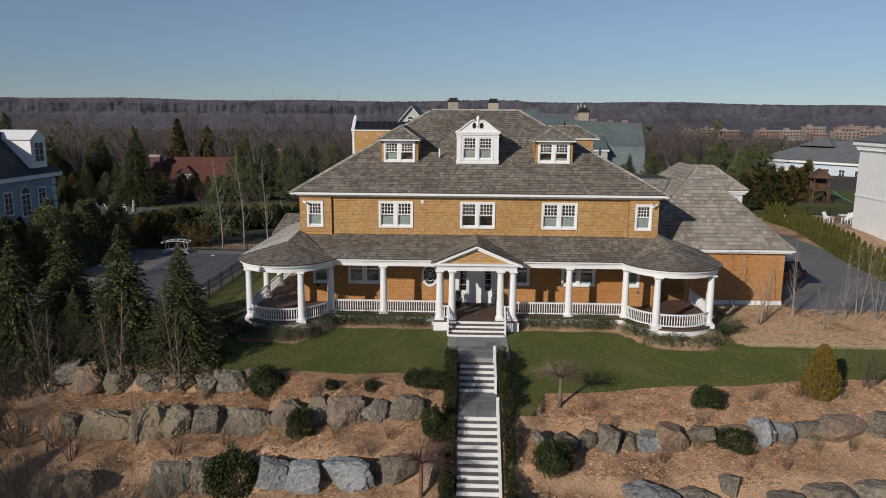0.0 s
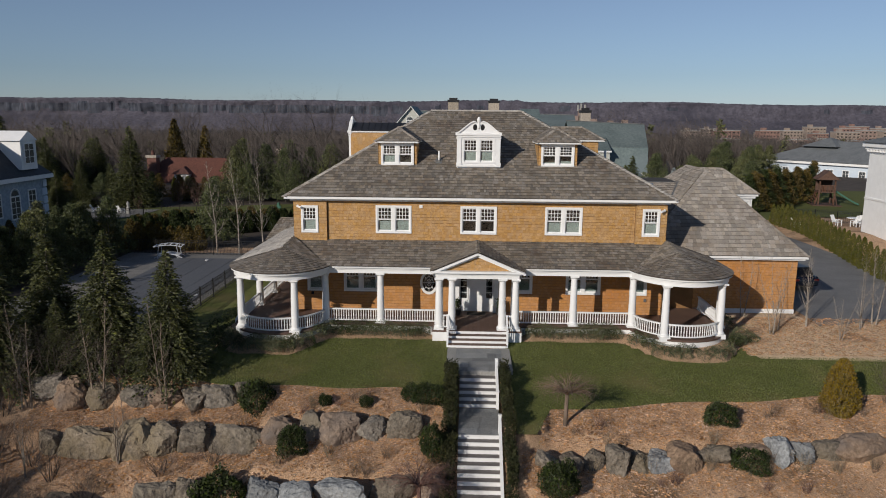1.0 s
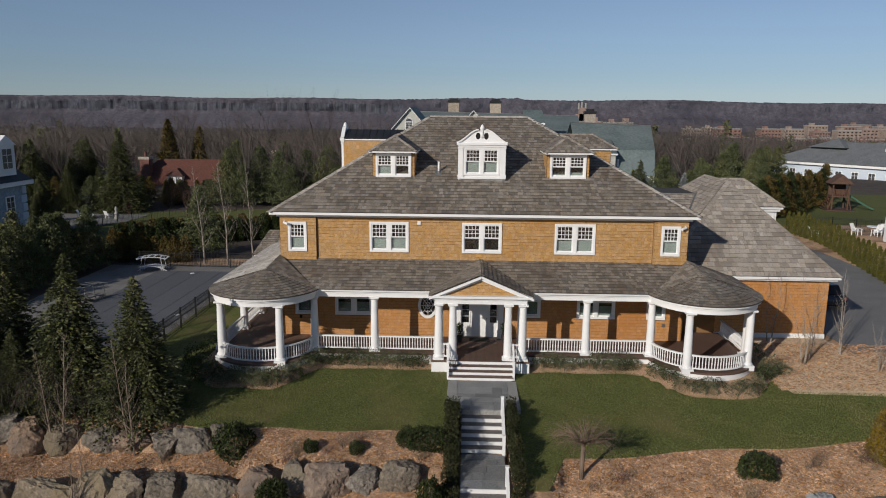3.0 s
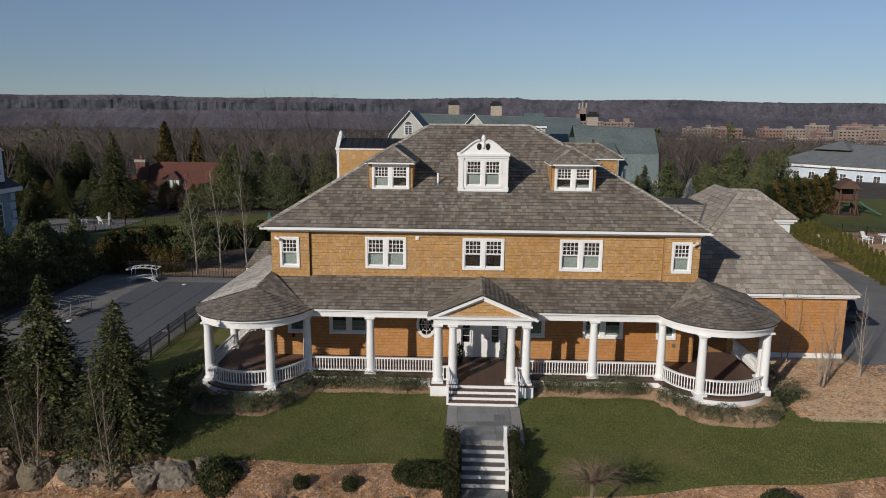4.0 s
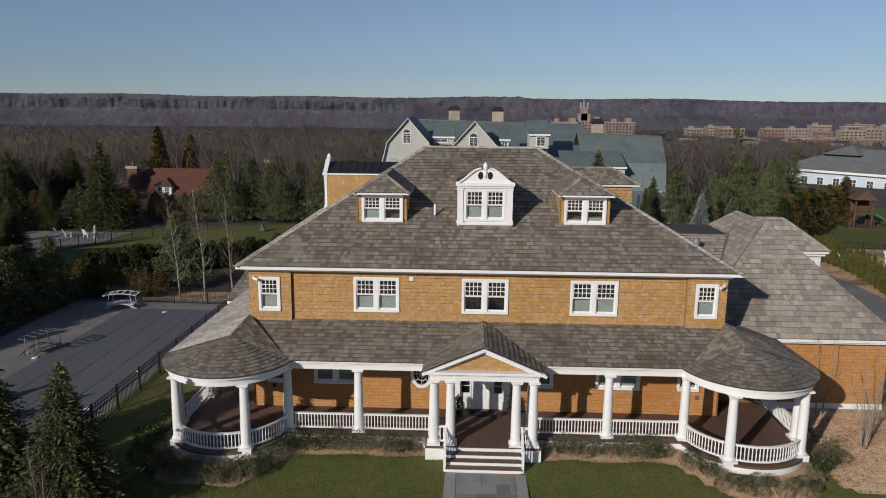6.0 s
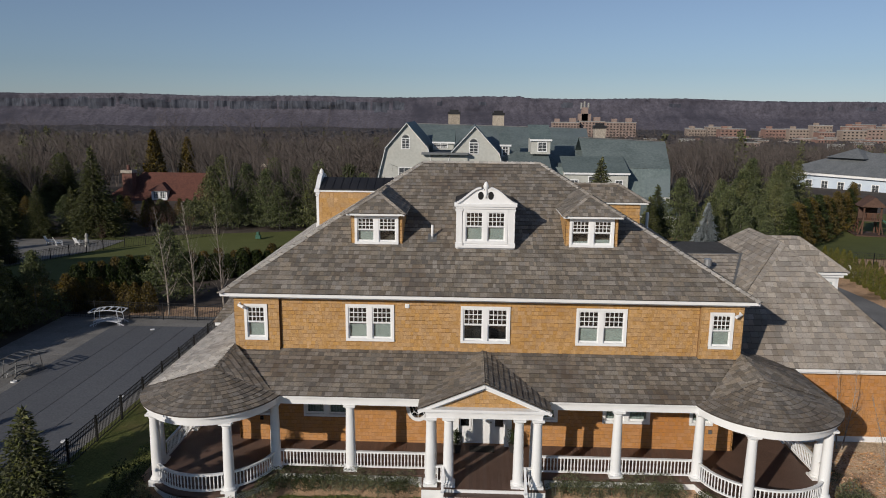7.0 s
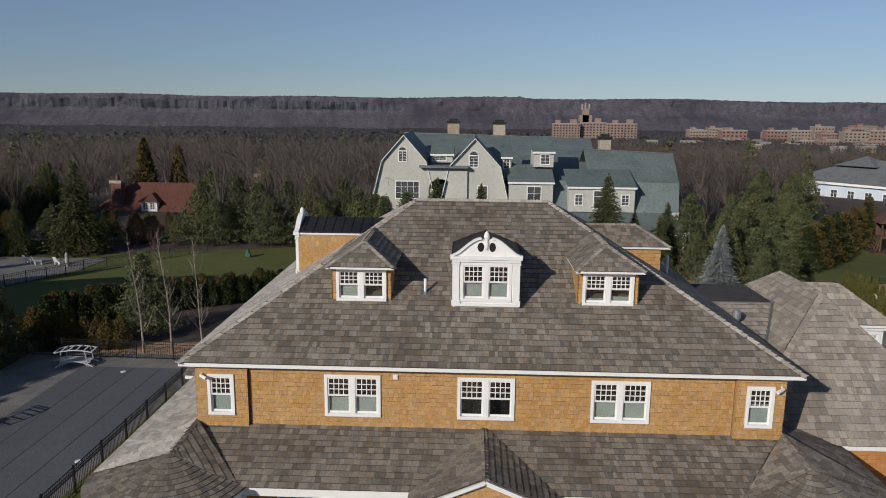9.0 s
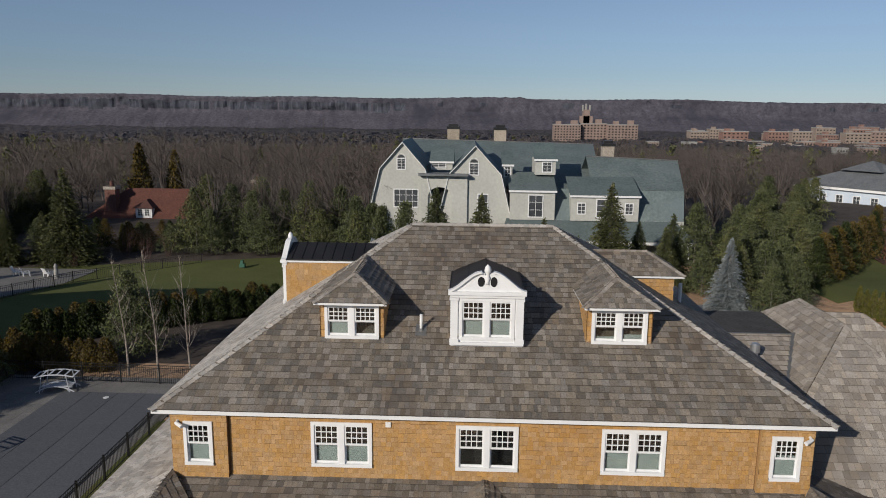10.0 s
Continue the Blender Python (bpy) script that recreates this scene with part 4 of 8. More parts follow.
for a, b in ((-8.2, -5.47), (-5.07, -2.22), (2.25, 5.07), (5.47, 8.35)):
    railing([(a, -2.42), (b, -2.42)])
for a, b in ((-1.82, -1.53), (1.55, 1.85)):
    railing([(a, -3.42), (b, -3.42)])
for c, L_ in ((CL, LA), (CR, RA[::-1])):
    for a, b in zip(L_, L_[1:]):
        k = 0.085 if b < a else -0.085
        railing(arc_points(c, a - k, b + k, 7))
for a, b in ((-2.0, 0.7), (1.1, 3.8), (4.2, 6.9)):
    railing([(-12.95, a), (-12.95, b)])
railing([(13.27, -1.9), (13.27, 1.5)])

# front door with sidelights
door = new("front_door")
door.parent = house
tagged(door, "white panelled front door with sidelights and pilasters")
m = Mesh()
for x in (-1.12, 1.15):
    m.box(x - 0.14, x + 0.14, -0.16, -0.005, PF, 2.55).box(x - 0.18, x + 0.18, -0.20, -0.005, PF, 0.38)
m.box(-1.3, 1.33, -0.20, -0.005, 2.55, 2.80)
part("pilaster", m, WHITE, door)
m = Mesh().box(-0.46, 0.5, 0.06, 0.11, PF + 0.02, 2.15).box(-0.98, -0.46, 0.04, 0.12, PF + 0.02, 0.75).box(0.5, 1.01, 0.04, 0.12, PF + 0.02, 0.75)
m.box(-0.98, 1.01, 0.03, 0.13, 2.15, 2.45)
for x in (-0.98, -0.54, 0.5, 0.93):
    m.box(x, x + 0.08, 0.02, 0.12, 0.75, 2.15)
for x0, x1 in ((-0.36, -0.03), (0.07, 0.40)):
    for z0, z1 in ((0.12, 0.85), (1.0, 1.95)):
        m.box(x0, x1, 0.045, 0.06, z0, z1)
part("leaf", m, WHITE, door)
for a, b in ((-0.90, -0.54), (0.58, 0.93)):
    g = part("pane", Mesh().box(a, b, 0.07, 0.075, 0.75, 2.15), GLASS, door)
    g.visible_shadow = False
    k = Mesh()
    for z in (1.1, 1.45, 1.8):
        k.box(a, b, 0.06, 0.08, z - 0.012, z + 0.012)
    part("glazing_bar", k, WHITE, door)
# Near-black sheet paints the dark hall behind the sidelights.
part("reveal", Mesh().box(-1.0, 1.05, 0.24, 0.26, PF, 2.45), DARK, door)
part("handle", Mesh().tube((0.40, 0.0, 0.98), (0.40, 0.05, 0.98), 0.03, 0.02, 8, True), IRON, door, "dark door knob")
part("door_mat", Mesh().box(-0.5, 0.55, -0.75, -0.2, PF + 0.013, PF + 0.03), DARK, door)

# oval window with spider-web glazing
ov = new("oval_window")
ov.parent = house
tagged(ov, "oval window with white surround and web-like glazing bars")
m = Mesh()
n = 28
for i in range(n):
    a, b = 2 * math.pi * i / n, 2 * math.pi * (i + 1) / n
    vs = []
    for t in (a, b):
        for rx, rz, y in ((0.38, 0.55, -0.05), (0.52, 0.70, -0.05), (0.52, 0.70, 0.02), (0.38, 0.55, 0.05)):
            vs.append((-2.74 + rx * math.cos(t), y, 1.66 + rz * math.sin(t)))
    m.add(vs, [(0, 4, 5, 1), (1, 5, 6, 2), (3, 7, 4, 0)])
part("surround", m, WHITE, ov)
m = Mesh()
for k in range(8):
    a = k * math.pi / 4
    m.bar((-2.74, 0.0, 1.66), (-2.74 + 0.39 * math.cos(a), 0.0, 1.66 + 0.56 * math.sin(a)), 0.02, 0.03, (0, 1, 0))
    b = a + math.pi / 4
    for s in (0.35, 0.68):
        m.bar((-2.74 + 0.38 * s * math.cos(a), 0.0, 1.66 + 0.55 * s * math.sin(a)), (-2.74 + 0.38 * s * math.cos(b), 0.0, 1.66 + 0.55 * s * math.sin(b)), 0.02, 0.025, (0, 1, 0))
part("glazing_bar", m, WHITE, ov)
m = Mesh()
m.add([(-2.74 + 0.385 * math.cos(2 * math.pi * i / n), 0.02, 1.66 + 0.555 * math.sin(2 * math.pi * i / n)) for i in range(n)], [tuple(range(n))])
g = part("pane", m, GLASS, ov)
g.visible_shadow = False
# Near-black sheet paints the dark room behind the oval pane.
part("dark_reveal", Mesh().box(-3.2, -2.3, 0.3, 0.32, 1.1, 2.5), DARK, ov)

# porch steps: brown treads, white risers
RI = 0.163
steps = new("porch_steps")
steps.parent = house
tagged(steps, "four porch steps with brown treads and white risers")
for i in range(4):
    y = -3.72 - 0.29 * i
    z = PF - RI * i
    part("riser", Mesh().box(-1.48, 1.56, y - 0.03, y, z - RI - 0.002, z - 0.035), WHITE, steps)
    if i:
        part("tread", Mesh().box(-1.50, 1.58, y - 0.05, y + 0.29, z - 0.035, z), DECK, steps, bevel=0.008)
for x in (-1.52, 1.60):
    m = Mesh()
    m.prism([(x - 0.04, -3.70, -0.9), (x - 0.04, -4.62, -0.9), (x - 0.04, -4.62, -0.70), (x - 0.04, -3.70, PF - 0.02)], (0.08, 0, 0))
    part("stringer", m, WHITE, steps)
    newel = part("newel_post", Mesh().box(x - 0.05, x + 0.05, -4.56, -4.46, -0.75, 0.18), WHITE, steps)
    part("newel_cap", Mesh().box(x - 0.065, x + 0.065, -4.575, -4.445, 0.18, 0.23), WHITE, newel)
    part("handrail", Mesh().bar((x, -4.50, 0.14), (x, -3.5, 0.76), 0.09, 0.06), WHITE, steps)
    for k in range(6):
        y = -4.35 + k * 0.15
        zt = 0.14 + (y + 4.50) * 0.62
        part("spindle", Mesh().box(x - 0.018, x + 0.018, y - 0.018, y + 0.018, zt - 0.68, zt), WHITE, steps)

# ---- garage wing ----
WE = 3.22
wing = thing("garage_wing", "single-storey cedar shingle wing with steep grey hipped roof", "house wing")
wy = 1.75
part("wall", Mesh().box(18.75, 19.0, wy + 0.25, 12.0, -0.6, WE), CEDARBED, wing)
m = Mesh().box(XR, 19.0, wy, wy + 0.25, -0.6, WE)
ww = part("wall", m, CEDARBED, wing)
shingles("ww", ww, CEDARLOW, [(13.0, wy - 0.004, -0.3), (19.0, wy - 0.004, -0.3), (19.0, wy - 0.004, WE - 0.1), (13.0, wy - 0.004, WE - 0.1)], 0.165, WW, 0.024, bits=("wing_shingle", "wall_shingle"), seed=91, jitter=0.009)
part("base_board", Mesh().box(13.0, 19.03, wy - 0.05, wy - 0.02, -0.55, -0.05), WHITE, wing, "white base board")
m = Mesh()
for d, z0, z1 in ((0.42, WE - 0.14, WE), (0.30, WE - 0.24, WE - 0.14)):
    m.box(XR, 19.0 + d, wy - d, wy + 0.1, z0, z1).box(18.9, 19.0 + d, wy + 0.1, 12, z0, z1)
part("cornice", m, WHITE, wing)
A, C2 = (14.83, 6.69, 7.90), (14.83, 10.81, 7.90)
w0, w1 = (XR, 1.28, WE + 0.02), (19.45, 1.28, WE + 0.02)
PITCH = (A[2] - w0[2]) / (A[1] - w0[1])
H0 = (XR, A[1] - (A[0] - XR), A[2] - PITCH * (A[0] - XR))
V1, K1 = (13.65, 8.5, 6.88), (13.65, 12.0, 6.88)
wr = part("roof", Mesh(), ROOFBED, wing, "weathered grey cedar shingle roof")
m = Mesh()
w2 = (19.45, 15.4, WE + 0.02)
m.add([w0, w1, A, H0, K1, C2, w2], [(0, 1, 2, 3), (4, 3, 2, 5), (1, 6, 5, 2)])
wr.data = m.data("roof", ROOFBED)
WIDE = (0.18, 0.24, 0.30, 0.38)
shingles("wr", wr, ROOF2, [w0, w1, A, H0], 0.31, widths=WIDE, th=0.036, seed=92)
shingles("wr", wr, ROOF2, [K1, H0, A, C2], 0.31, along=True, widths=WIDE, th=0.036, seed=93)
shingles("wr", wr, ROOF2, [w1, w2, C2, A], 0.31, widths=WIDE, th=0.036, seed=94)
c = Mesh()
nfront, nwest, neast = normal(w0, w1, A), normal(K1, H0, A), normal(w1, w2, A)
caps(c, w1, A, n1=nfront, n2=neast)
caps(c, H0, A, w=0.5, th=0.05, n1=nfront, n2=nwest)
caps(c, A, C2, n1=nwest, n2=neast)
caps(c, K1, C2, n1=nwest, n2=(0, 0.8, 1))
# rear block with its own hipped roof
b0, b1, b2 = (15.6, 7.2, 6.27), (18.66, 7.2, 6.27), (18.66, 10.4, 6.27)
q0, q1, q2 = (14.9, 8.53, 7.88), (16.54, 8.53, 7.88), (16.54, 9.0, 7.88)
m = Mesh()
m.add([b0, b1, b2, q0, q1, q2], [(0, 1, 4, 3), (1, 2, 5, 4)])
rb = part("rear_roof", m, ROOFBED, wing)
shingles("wr", rb, ROOF2, [b0, b1, q1, q0], 0.31, widths=WIDE, th=0.036, seed=95)
shingles("wr", rb, ROOF2, [b1, b2, q2, q1], 0.31, widths=WIDE, th=0.036, seed=96)
caps(c, b1, q1, n1=normal(b0, b1, q1), n2=normal(b1, b2, q1))
caps(c, q0, q1, n1=normal(b0, b1, q1), n2=(0, 0.8, 1))
part("hip_cap", c, ROOF2, wr, kind="stuff")
part("rear_wall", Mesh().box(15.8, 18.3, 7.75, 8.0, 3.2, 6.0).box(18.05, 18.3, 8.0, 10.2, -0.6, 6.0), CEDARBED, wing)
for d, z0, z1 in ((0.30, 6.10, 6.25), (0.18, 5.95, 6.10)):
    part("rear_cornice", Mesh().box(15.9, 18.3 + d, 7.6 - d, 10.3, z0, z1), WHITE, wing)
part("bay_front", Mesh().box(17.1, 18.34, 7.60, 7.74, 4.2, 5.95), WHITE, wing)
window(wing, 17.75, 4.45, 5.85, 0.9, 7.58, 1, 0.3)
# flat link roof, its shingled front slope and the vent cowl
part("flat_roof", Mesh().box(XR - 1.5, 13.70, 8.5, 12.0, 6.74, 6.89), MEMBRANE, wing, "dark flat metal roof linking the two blocks")
part("flat_roof_edge", Mesh().box(XR - 1.5, 13.68, 8.44, 8.5, 6.80, 6.91), LEAD, wing)
L0, L1 = (XR - 0.5, 4.0, 5.05), (11.53, 4.0, 5.05)
m = Mesh()
m.add([L0, L1, V1, (XR - 0.5, 8.5, 6.88)], [(0, 1, 2, 3)])
fl = part("link_slope", m, ROOFBED, wing)
shingles("wr", fl, ROOF2, [L0, L1, V1, (XR - 0.5, 8.5, 6.88)], 0.31, widths=WIDE, th=0.036, seed=97)
part("valley_flashing", Mesh().bar(Vector(L1) + Vector((0, 0, 0.05)), Vector(V1) + Vector((0, 0, 0.05)), 0.22, 0.02, (-0.3, -0.1, 1)), LEAD, wing)
m = Mesh().lathe((11.4, 6.9, 6.1), [(0.13, 0), (0.13, 0.45), (0.19, 0.47), (0.19, 0.78), (0.14, 0.84), (0.0, 0.86)], 14)
cowl = part("vent_cowl", m, CUSHIONMETAL, wing, "galvanised roof vent")
part("vent_flange", Mesh().lathe((11.4, 6.9, 6.1), [(0.24, 0.0), (0.13, 0.14)], 14), LEAD, cowl)
part("vent_pipe", Mesh().tube((8.75, 9.0, 7.6), (8.75, 9.0, 8.95), 0.08, 0.08, 10, True), WHITE, wing, "white vent pipe")

# low rear block at the side porch
sb = part("side_block", Mesh().box(-14.4, XL, 9.1, 13.5, -1.2, 2.3), CEDARBED, house)
part("side_block_cornice", Mesh().box(-14.7, XL, 8.8, 13.8, 2.3, 2.48), WHITE, house)
s0, s1, s2, s3 = (-14.8, 8.75, 2.50), (XL, 8.75, 2.50), (XL, 11.3, 3.75), (-14.3, 11.3, 3.75)
m = Mesh()
m.add([s0, s1, s2, s3, (-14.8, 13.9, 2.5), (XL, 13.9, 2.5)], [(0, 1, 2, 3), (4, 0, 3), (5, 4, 3, 2)])
sr = part("side_block_roof", m, ROOFBED, house)
shingles("sb", sr, ROOF, [s0, s1, s2, s3], 0.24, th=0.036, seed=98)
shingles("sb", sr, ROOF, [(-14.8, 13.9, 2.5), s0, s3], 0.24, th=0.036, seed=99)

# small things on the front
for x, z, s in ((-10.25, 6.02, 1), (10.48, 6.0, -1)):
    cam_thing = thing("security_camera", "small white security camera under the eave", "camera", "security cameras")
    part("mount", Mesh().tube((x, -0.15, z + 0.1), (x, -0.28, z + 0.08), 0.05, 0.04, 8, True), WHITE, cam_thing)
    part("housing", Mesh().tube((x - 0.02 * s, -0.27, z + 0.07), (x + 0.24 * s, -0.42, z), 0.06, 0.07, 8, True), WHITE, cam_thing)
m = Mesh().box(-3.3, -3.12, -0.06, -0.02, 6.02, 6.2).box(-3.27, -3.15, -0.075, -0.06, 6.05, 6.17)
solo("wall_vent", m, WHITE, "small square white vent on the shingle wall", "vent")
m = Mesh().box(-9.62, -9.48, -0.08, -0.018, 0.88, 1.04).box(-9.60, -9.50, -0.11, -0.08, 0.90, 0.99)
solo("wall_socket", m, IRON, "dark weatherproof socket on the porch wall", "socket")
m = Mesh().box(9.65, 9.78, -0.08, -0.018, 0.72, 0.88)
solo("wall_socket", m, LEAD, "grey weatherproof socket on the porch wall", "socket")

# ---- garden stairs ----
path = thing("stone_path", "bluestone path with pale stone border below the porch steps", "path")
rnd = random.Random(7)
part("bed", Mesh().box(-1.50, 1.70, -8.0, -4.55, -1.3, -0.735), STONEEDGE, path)


def slabs(parent, x0, x1, y0, y1, z, seed, zb=None):
    r = random.Random(seed)
    y = y0
    while y < y1 - 0.15:
        h = min(r.choice((0.45, 0.6, 0.75)), y1 - y)
        x = x0
        while x < x1 - 0.1:
            w = min(r.choice((0.45, 0.6, 0.8, 1.0)), x1 - x)
            if x1 - x - w < 0.25:
                w = x1 - x
            part("slab", Mesh().box(x + 0.006, x + w - 0.006, y + 0.006, y + h - 0.006, z - 0.05, z + r.uniform(0, 0.006)), BLUESTONE, parent)
            x += w
        y += h


slabs(path, -1.05, 1.25, -8.0, -4.56, -0.70, 3)
for a, b in ((-1.5, -1.06), (1.26, 1.70)):
    part("border", Mesh().box(a, b, -8.0, -4.55, -0.74, -0.695), STONEEDGE, path)

stairs = thing("garden_stairs", "garden stairs with grey treads and white risers down the bank", "stairs")
SX0, SX1 = -0.82, 0.92
zc, yc = -0.80, -8.0
part("riser", Mesh().box(SX0, SX1, -8.02, -7.98, -0.99, -0.73), STONEEDGE, stairs)
zc = -0.92
for i in range(5):
    y0 = yc - 0.36
    part("tread", Mesh().box(SX0, SX1, y0, yc, zc - 0.14, zc), TREAD, stairs)
    part("riser", Mesh().box(SX0, SX1, y0 - 0.03, y0, zc - 0.175, zc - 0.02), WHITE, stairs)
    zc -= 0.17
    yc = y0
slabs(stairs, SX0, SX1, -12.62, yc - 0.03, zc, 9)
part("landing", Mesh().box(SX0, SX1, -12.62, yc - 0.03, zc - 0.5, zc - 0.04), STONEEDGE, stairs)
yc = -12.62
for i in range(20):
    y0 = yc - 0.33
    part("riser", Mesh().box(SX0, SX1, yc - 0.03, yc, zc - 0.175, zc - 0.01), WHITE, stairs)
    zc -= 0.17
    part("tread", Mesh().box(SX0, SX1, y0, yc - 0.03, zc - 0.14, zc), TREAD, stairs)
    yc = y0
for ya, za, yb, zb in ((-8.05, -0.16, -9.95, -1.02), (-12.4, -1.05, -18.9, -4.45)):
    h = Mesh()
    h.bar((0.90, ya, za), (0.90, yb, zb), 0.11, 0.06)
    h.bar((0.90, ya, za - 0.62), (0.90, yb, zb - 0.62), 0.08, 0.05)
    n = max(2, round(abs(yb - ya) / 0.14))
    for k in range(1, n):
        t = k / n
        y, z = ya + (yb - ya) * t, za + (zb - za) * t
        h.box(0.885, 0.915, y - 0.015, y + 0.015, z - 0.62, z)
    part("handrail", h, WHITE, stairs, "white painted handrail with balusters")
    for y, z in ((ya, za), (yb, zb)):
        part("newel_post", Mesh().box(0.84, 0.96, y - 0.06, y + 0.06, z - 0.95, z + 0.06).box(0.825, 0.975, y - 0.075, y + 0.075, z + 0.06, z + 0.10), WHITE, stairs)


# ---- plants ----
def leaf(m, p, s, r, up=0.0):
    """One small bent leaf or needle spray at p."""
    a = Vector((r.gauss(0, 1), r.gauss(0, 1), r.gauss(0, 1) + up)).normalized()
    b = a.cross(Vector((r.gauss(0, 1), r.gauss(0, 1), r.gauss(0, 1)))).normalized()
    p = Vector(p)
    m.add([p - b * s * 0.35, p + a * s * 0.5 - b * s * 0.1, p + a * s, p + a * s * 0.45 + b * s * 0.4], [(0, 1, 2, 3)])


def conifer_mesh(h, rad, seed, droop=0.28, tuft=0.10, levels=54, arms=36, lean=1.0, bare=0.05):
    """Crown of a spruce: whorls of drooping boughs, each carrying needle sprays."""
    r = random.Random(seed)
    m = Mesh()
    for i in range(levels):
        t = i / levels
        z = h * (bare + (1 - bare) * t)
        L = rad * (1 - t) ** lean * r.uniform(0.85, 1.1) + 0.08
        for k in range(max(4, int(arms * (1 - t * 0.6)))):
            a = r.random() * 2 * math.pi
            l = L * r.uniform(0.55, 1.18)
            n = max(2, int(l / (tuft * 0.55)))
            for j in range(n):
                s = (j + r.random()) / n
                if s < 0.16 and t < 0.85:
                    continue
                d = l * s
                p = Vector((d * math.cos(a), d * math.sin(a), z - droop * d * s + r.uniform(-0.05, 0.05)))
                w = tuft * r.uniform(0.7, 1.3)
                out = Vector((math.cos(a + r.uniform(-0.7, 0.7)), math.sin(a + r.uniform(-0.7, 0.7)), r.uniform(-0.35, 0.25)))
                sd = out.cross(Vector((r.gauss(0, 0.4), r.gauss(0, 0.4), 1))).normalized()
                m.add([p - sd * w * 0.32, p + sd * w * 0.32, p + out * w * 1.1], [(0, 1, 2)])
                m.add([p, p + out * w * 0.6 - sd * w * 0.5, p + out * w * 0.5 + Vector((0, 0, w * 0.3))], [(0, 1, 2)])
    for k in range(10):
        leaf(m, (0, 0, h * (0.97 + 0.003 * k)), 0.16, r, 2.0)
    return m


def trunk_mesh(h, r0):
    return Mesh().tube((0, 0, -0.3), (0, 0, h * 0.5), r0, r0 * 0.6, 8).tube((0, 0, h * 0.5), (0, 0, h * 0.98), r0 * 0.6, 0.015, 8)


MESHES = {}


def place_tree(name, key, maker, mat, x, y, s, label, category, group="", trunk=None, sz=None, z=None, turn=None, trunk_mat=None):
    """A tree thing at x, y on the ground with crown and trunk; meshes are shared by key."""
    if key not in MESHES:
        MESHES[key] = (maker().data("crown", mat), (trunk or trunk_mesh(4, 0.07)).data("trunk", trunk_mat or BARK))
    t = thing(name, label, category, group, at=(x, y, G(x, y) if z is None else z, 0, 0, (x * 77 + y * 31) % 360 if turn is None else turn))
    t.scale = (s, s, s * (sz or 1))
    for n, me in zip(("crown", "trunk"), MESHES[key]):
        o = new(n, me)
        o.parent = t
    return t


def spruce(x, y, h, kind=0, mat=None, label="dark green spruce with drooping boughs", name="spruce_tree", wide=0.36, group="spruces beside the pool", z=None):
    key = ("spruce", kind, (mat or SPRUCE).name, wide)
    return place_tree(name, key, lambda: conifer_mesh(4.0, 4.0 * wide, 100 + kind), mat or SPRUCE, x, y, h / 4.0, label, "tree", group, z=z)


# The last four stand out of view, added to cast shade on the left bank.
SP = [(-17.75, -7.8, 6.6), (-14.45, -8.5, 5.9), (-21.3, -6.5, 6.5), (-22.2, -9.5, 6.3), (-26.5, -6.0, 4.6), (-19.8, -8.6, 3.6), (-25.0, -8.0, 4.5), (-28.5, -4.0, 4.2), (-22.8, -10.5, 3.2), (-28.0, -9.5, 4.8), (-25.5, -12.5, 4.0), (-25.5, -17.0, 5.2), (-22.8, -19.6, 5.4), (-28.5, -14.5, 5.6), (-20.6, -22.0, 5.0)]
for i, (x, y, h) in enumerate(SP):
    spruce(x, y, h * 0.99, i % 3, wide=0.40)


def ball_mesh(n, rx, ry, rz, size, seed, low=0.15, power=2.0, rough=0.12):
    """A leafy shrub: leaves through the outer shell of a lumpy body."""
    r = random.Random(seed)
    m = Mesh()
    for i in range(n):
        u, a = r.uniform(-0.55, 1), r.random() * 2 * math.pi
        c = math.sqrt(max(0, 1 - u * u))
        k = r.uniform(0.55, 1.0) ** 0.5 * (1 + rough * math.sin(3 * a + seed) + rough * math.sin(5 * u + 2 * a))
        leaf(m, (rx * c * math.cos(a) * k, ry * c * math.sin(a) * k, rz * (u * k + 0.55) * 0.65 + low * 0.1), size * r.uniform(0.6, 1.2), r, 0.4)
    return m


def shrub(x, y, rx, h, mat=None, label="rounded dark evergreen shrub on the bank", kind=0, n=1500, size=0.09, name="evergreen_shrub", group="shrubs on the bank"):
    key = ("ball", kind, (mat or BOX).name, n, size)
    t = place_tree(name, key, lambda: ball_mesh(n, 1, 1, 1.3, size, 200 + kind), mat or BOX, x, y, rx, label, "shrub", group, trunk=Mesh().tube((0, 0, -0.2), (0, 0, 0.7), 0.05, 0.03, 6), sz=h / (1.3 * rx))
    return t


for i, (x, y, r, h) in enumerate([(-9.85, -10.5, 0.78, 1.3), (-7.65, -13.2, 0.62, 1.15), (-10.0, -15.2, 1.05, 1.75), (-1.85, -13.3, 0.5, 1.3), (2.95, -15.9, 0.75, 1.2), (10.1, -11.9, 0.68, 0.85), (10.7, -13.9, 0.75, 0.75), (-2.2, -10.5, 0.8, 0.75), (-2.9, -10.3, 0.5, 0.6), (-6.7, -10.9, 0.3, 0.45), (-4.9, -10.9, 0.3, 0.45)]):
    shrub(x, y, r, h, kind=i % 4, n=3600, size=0.14)


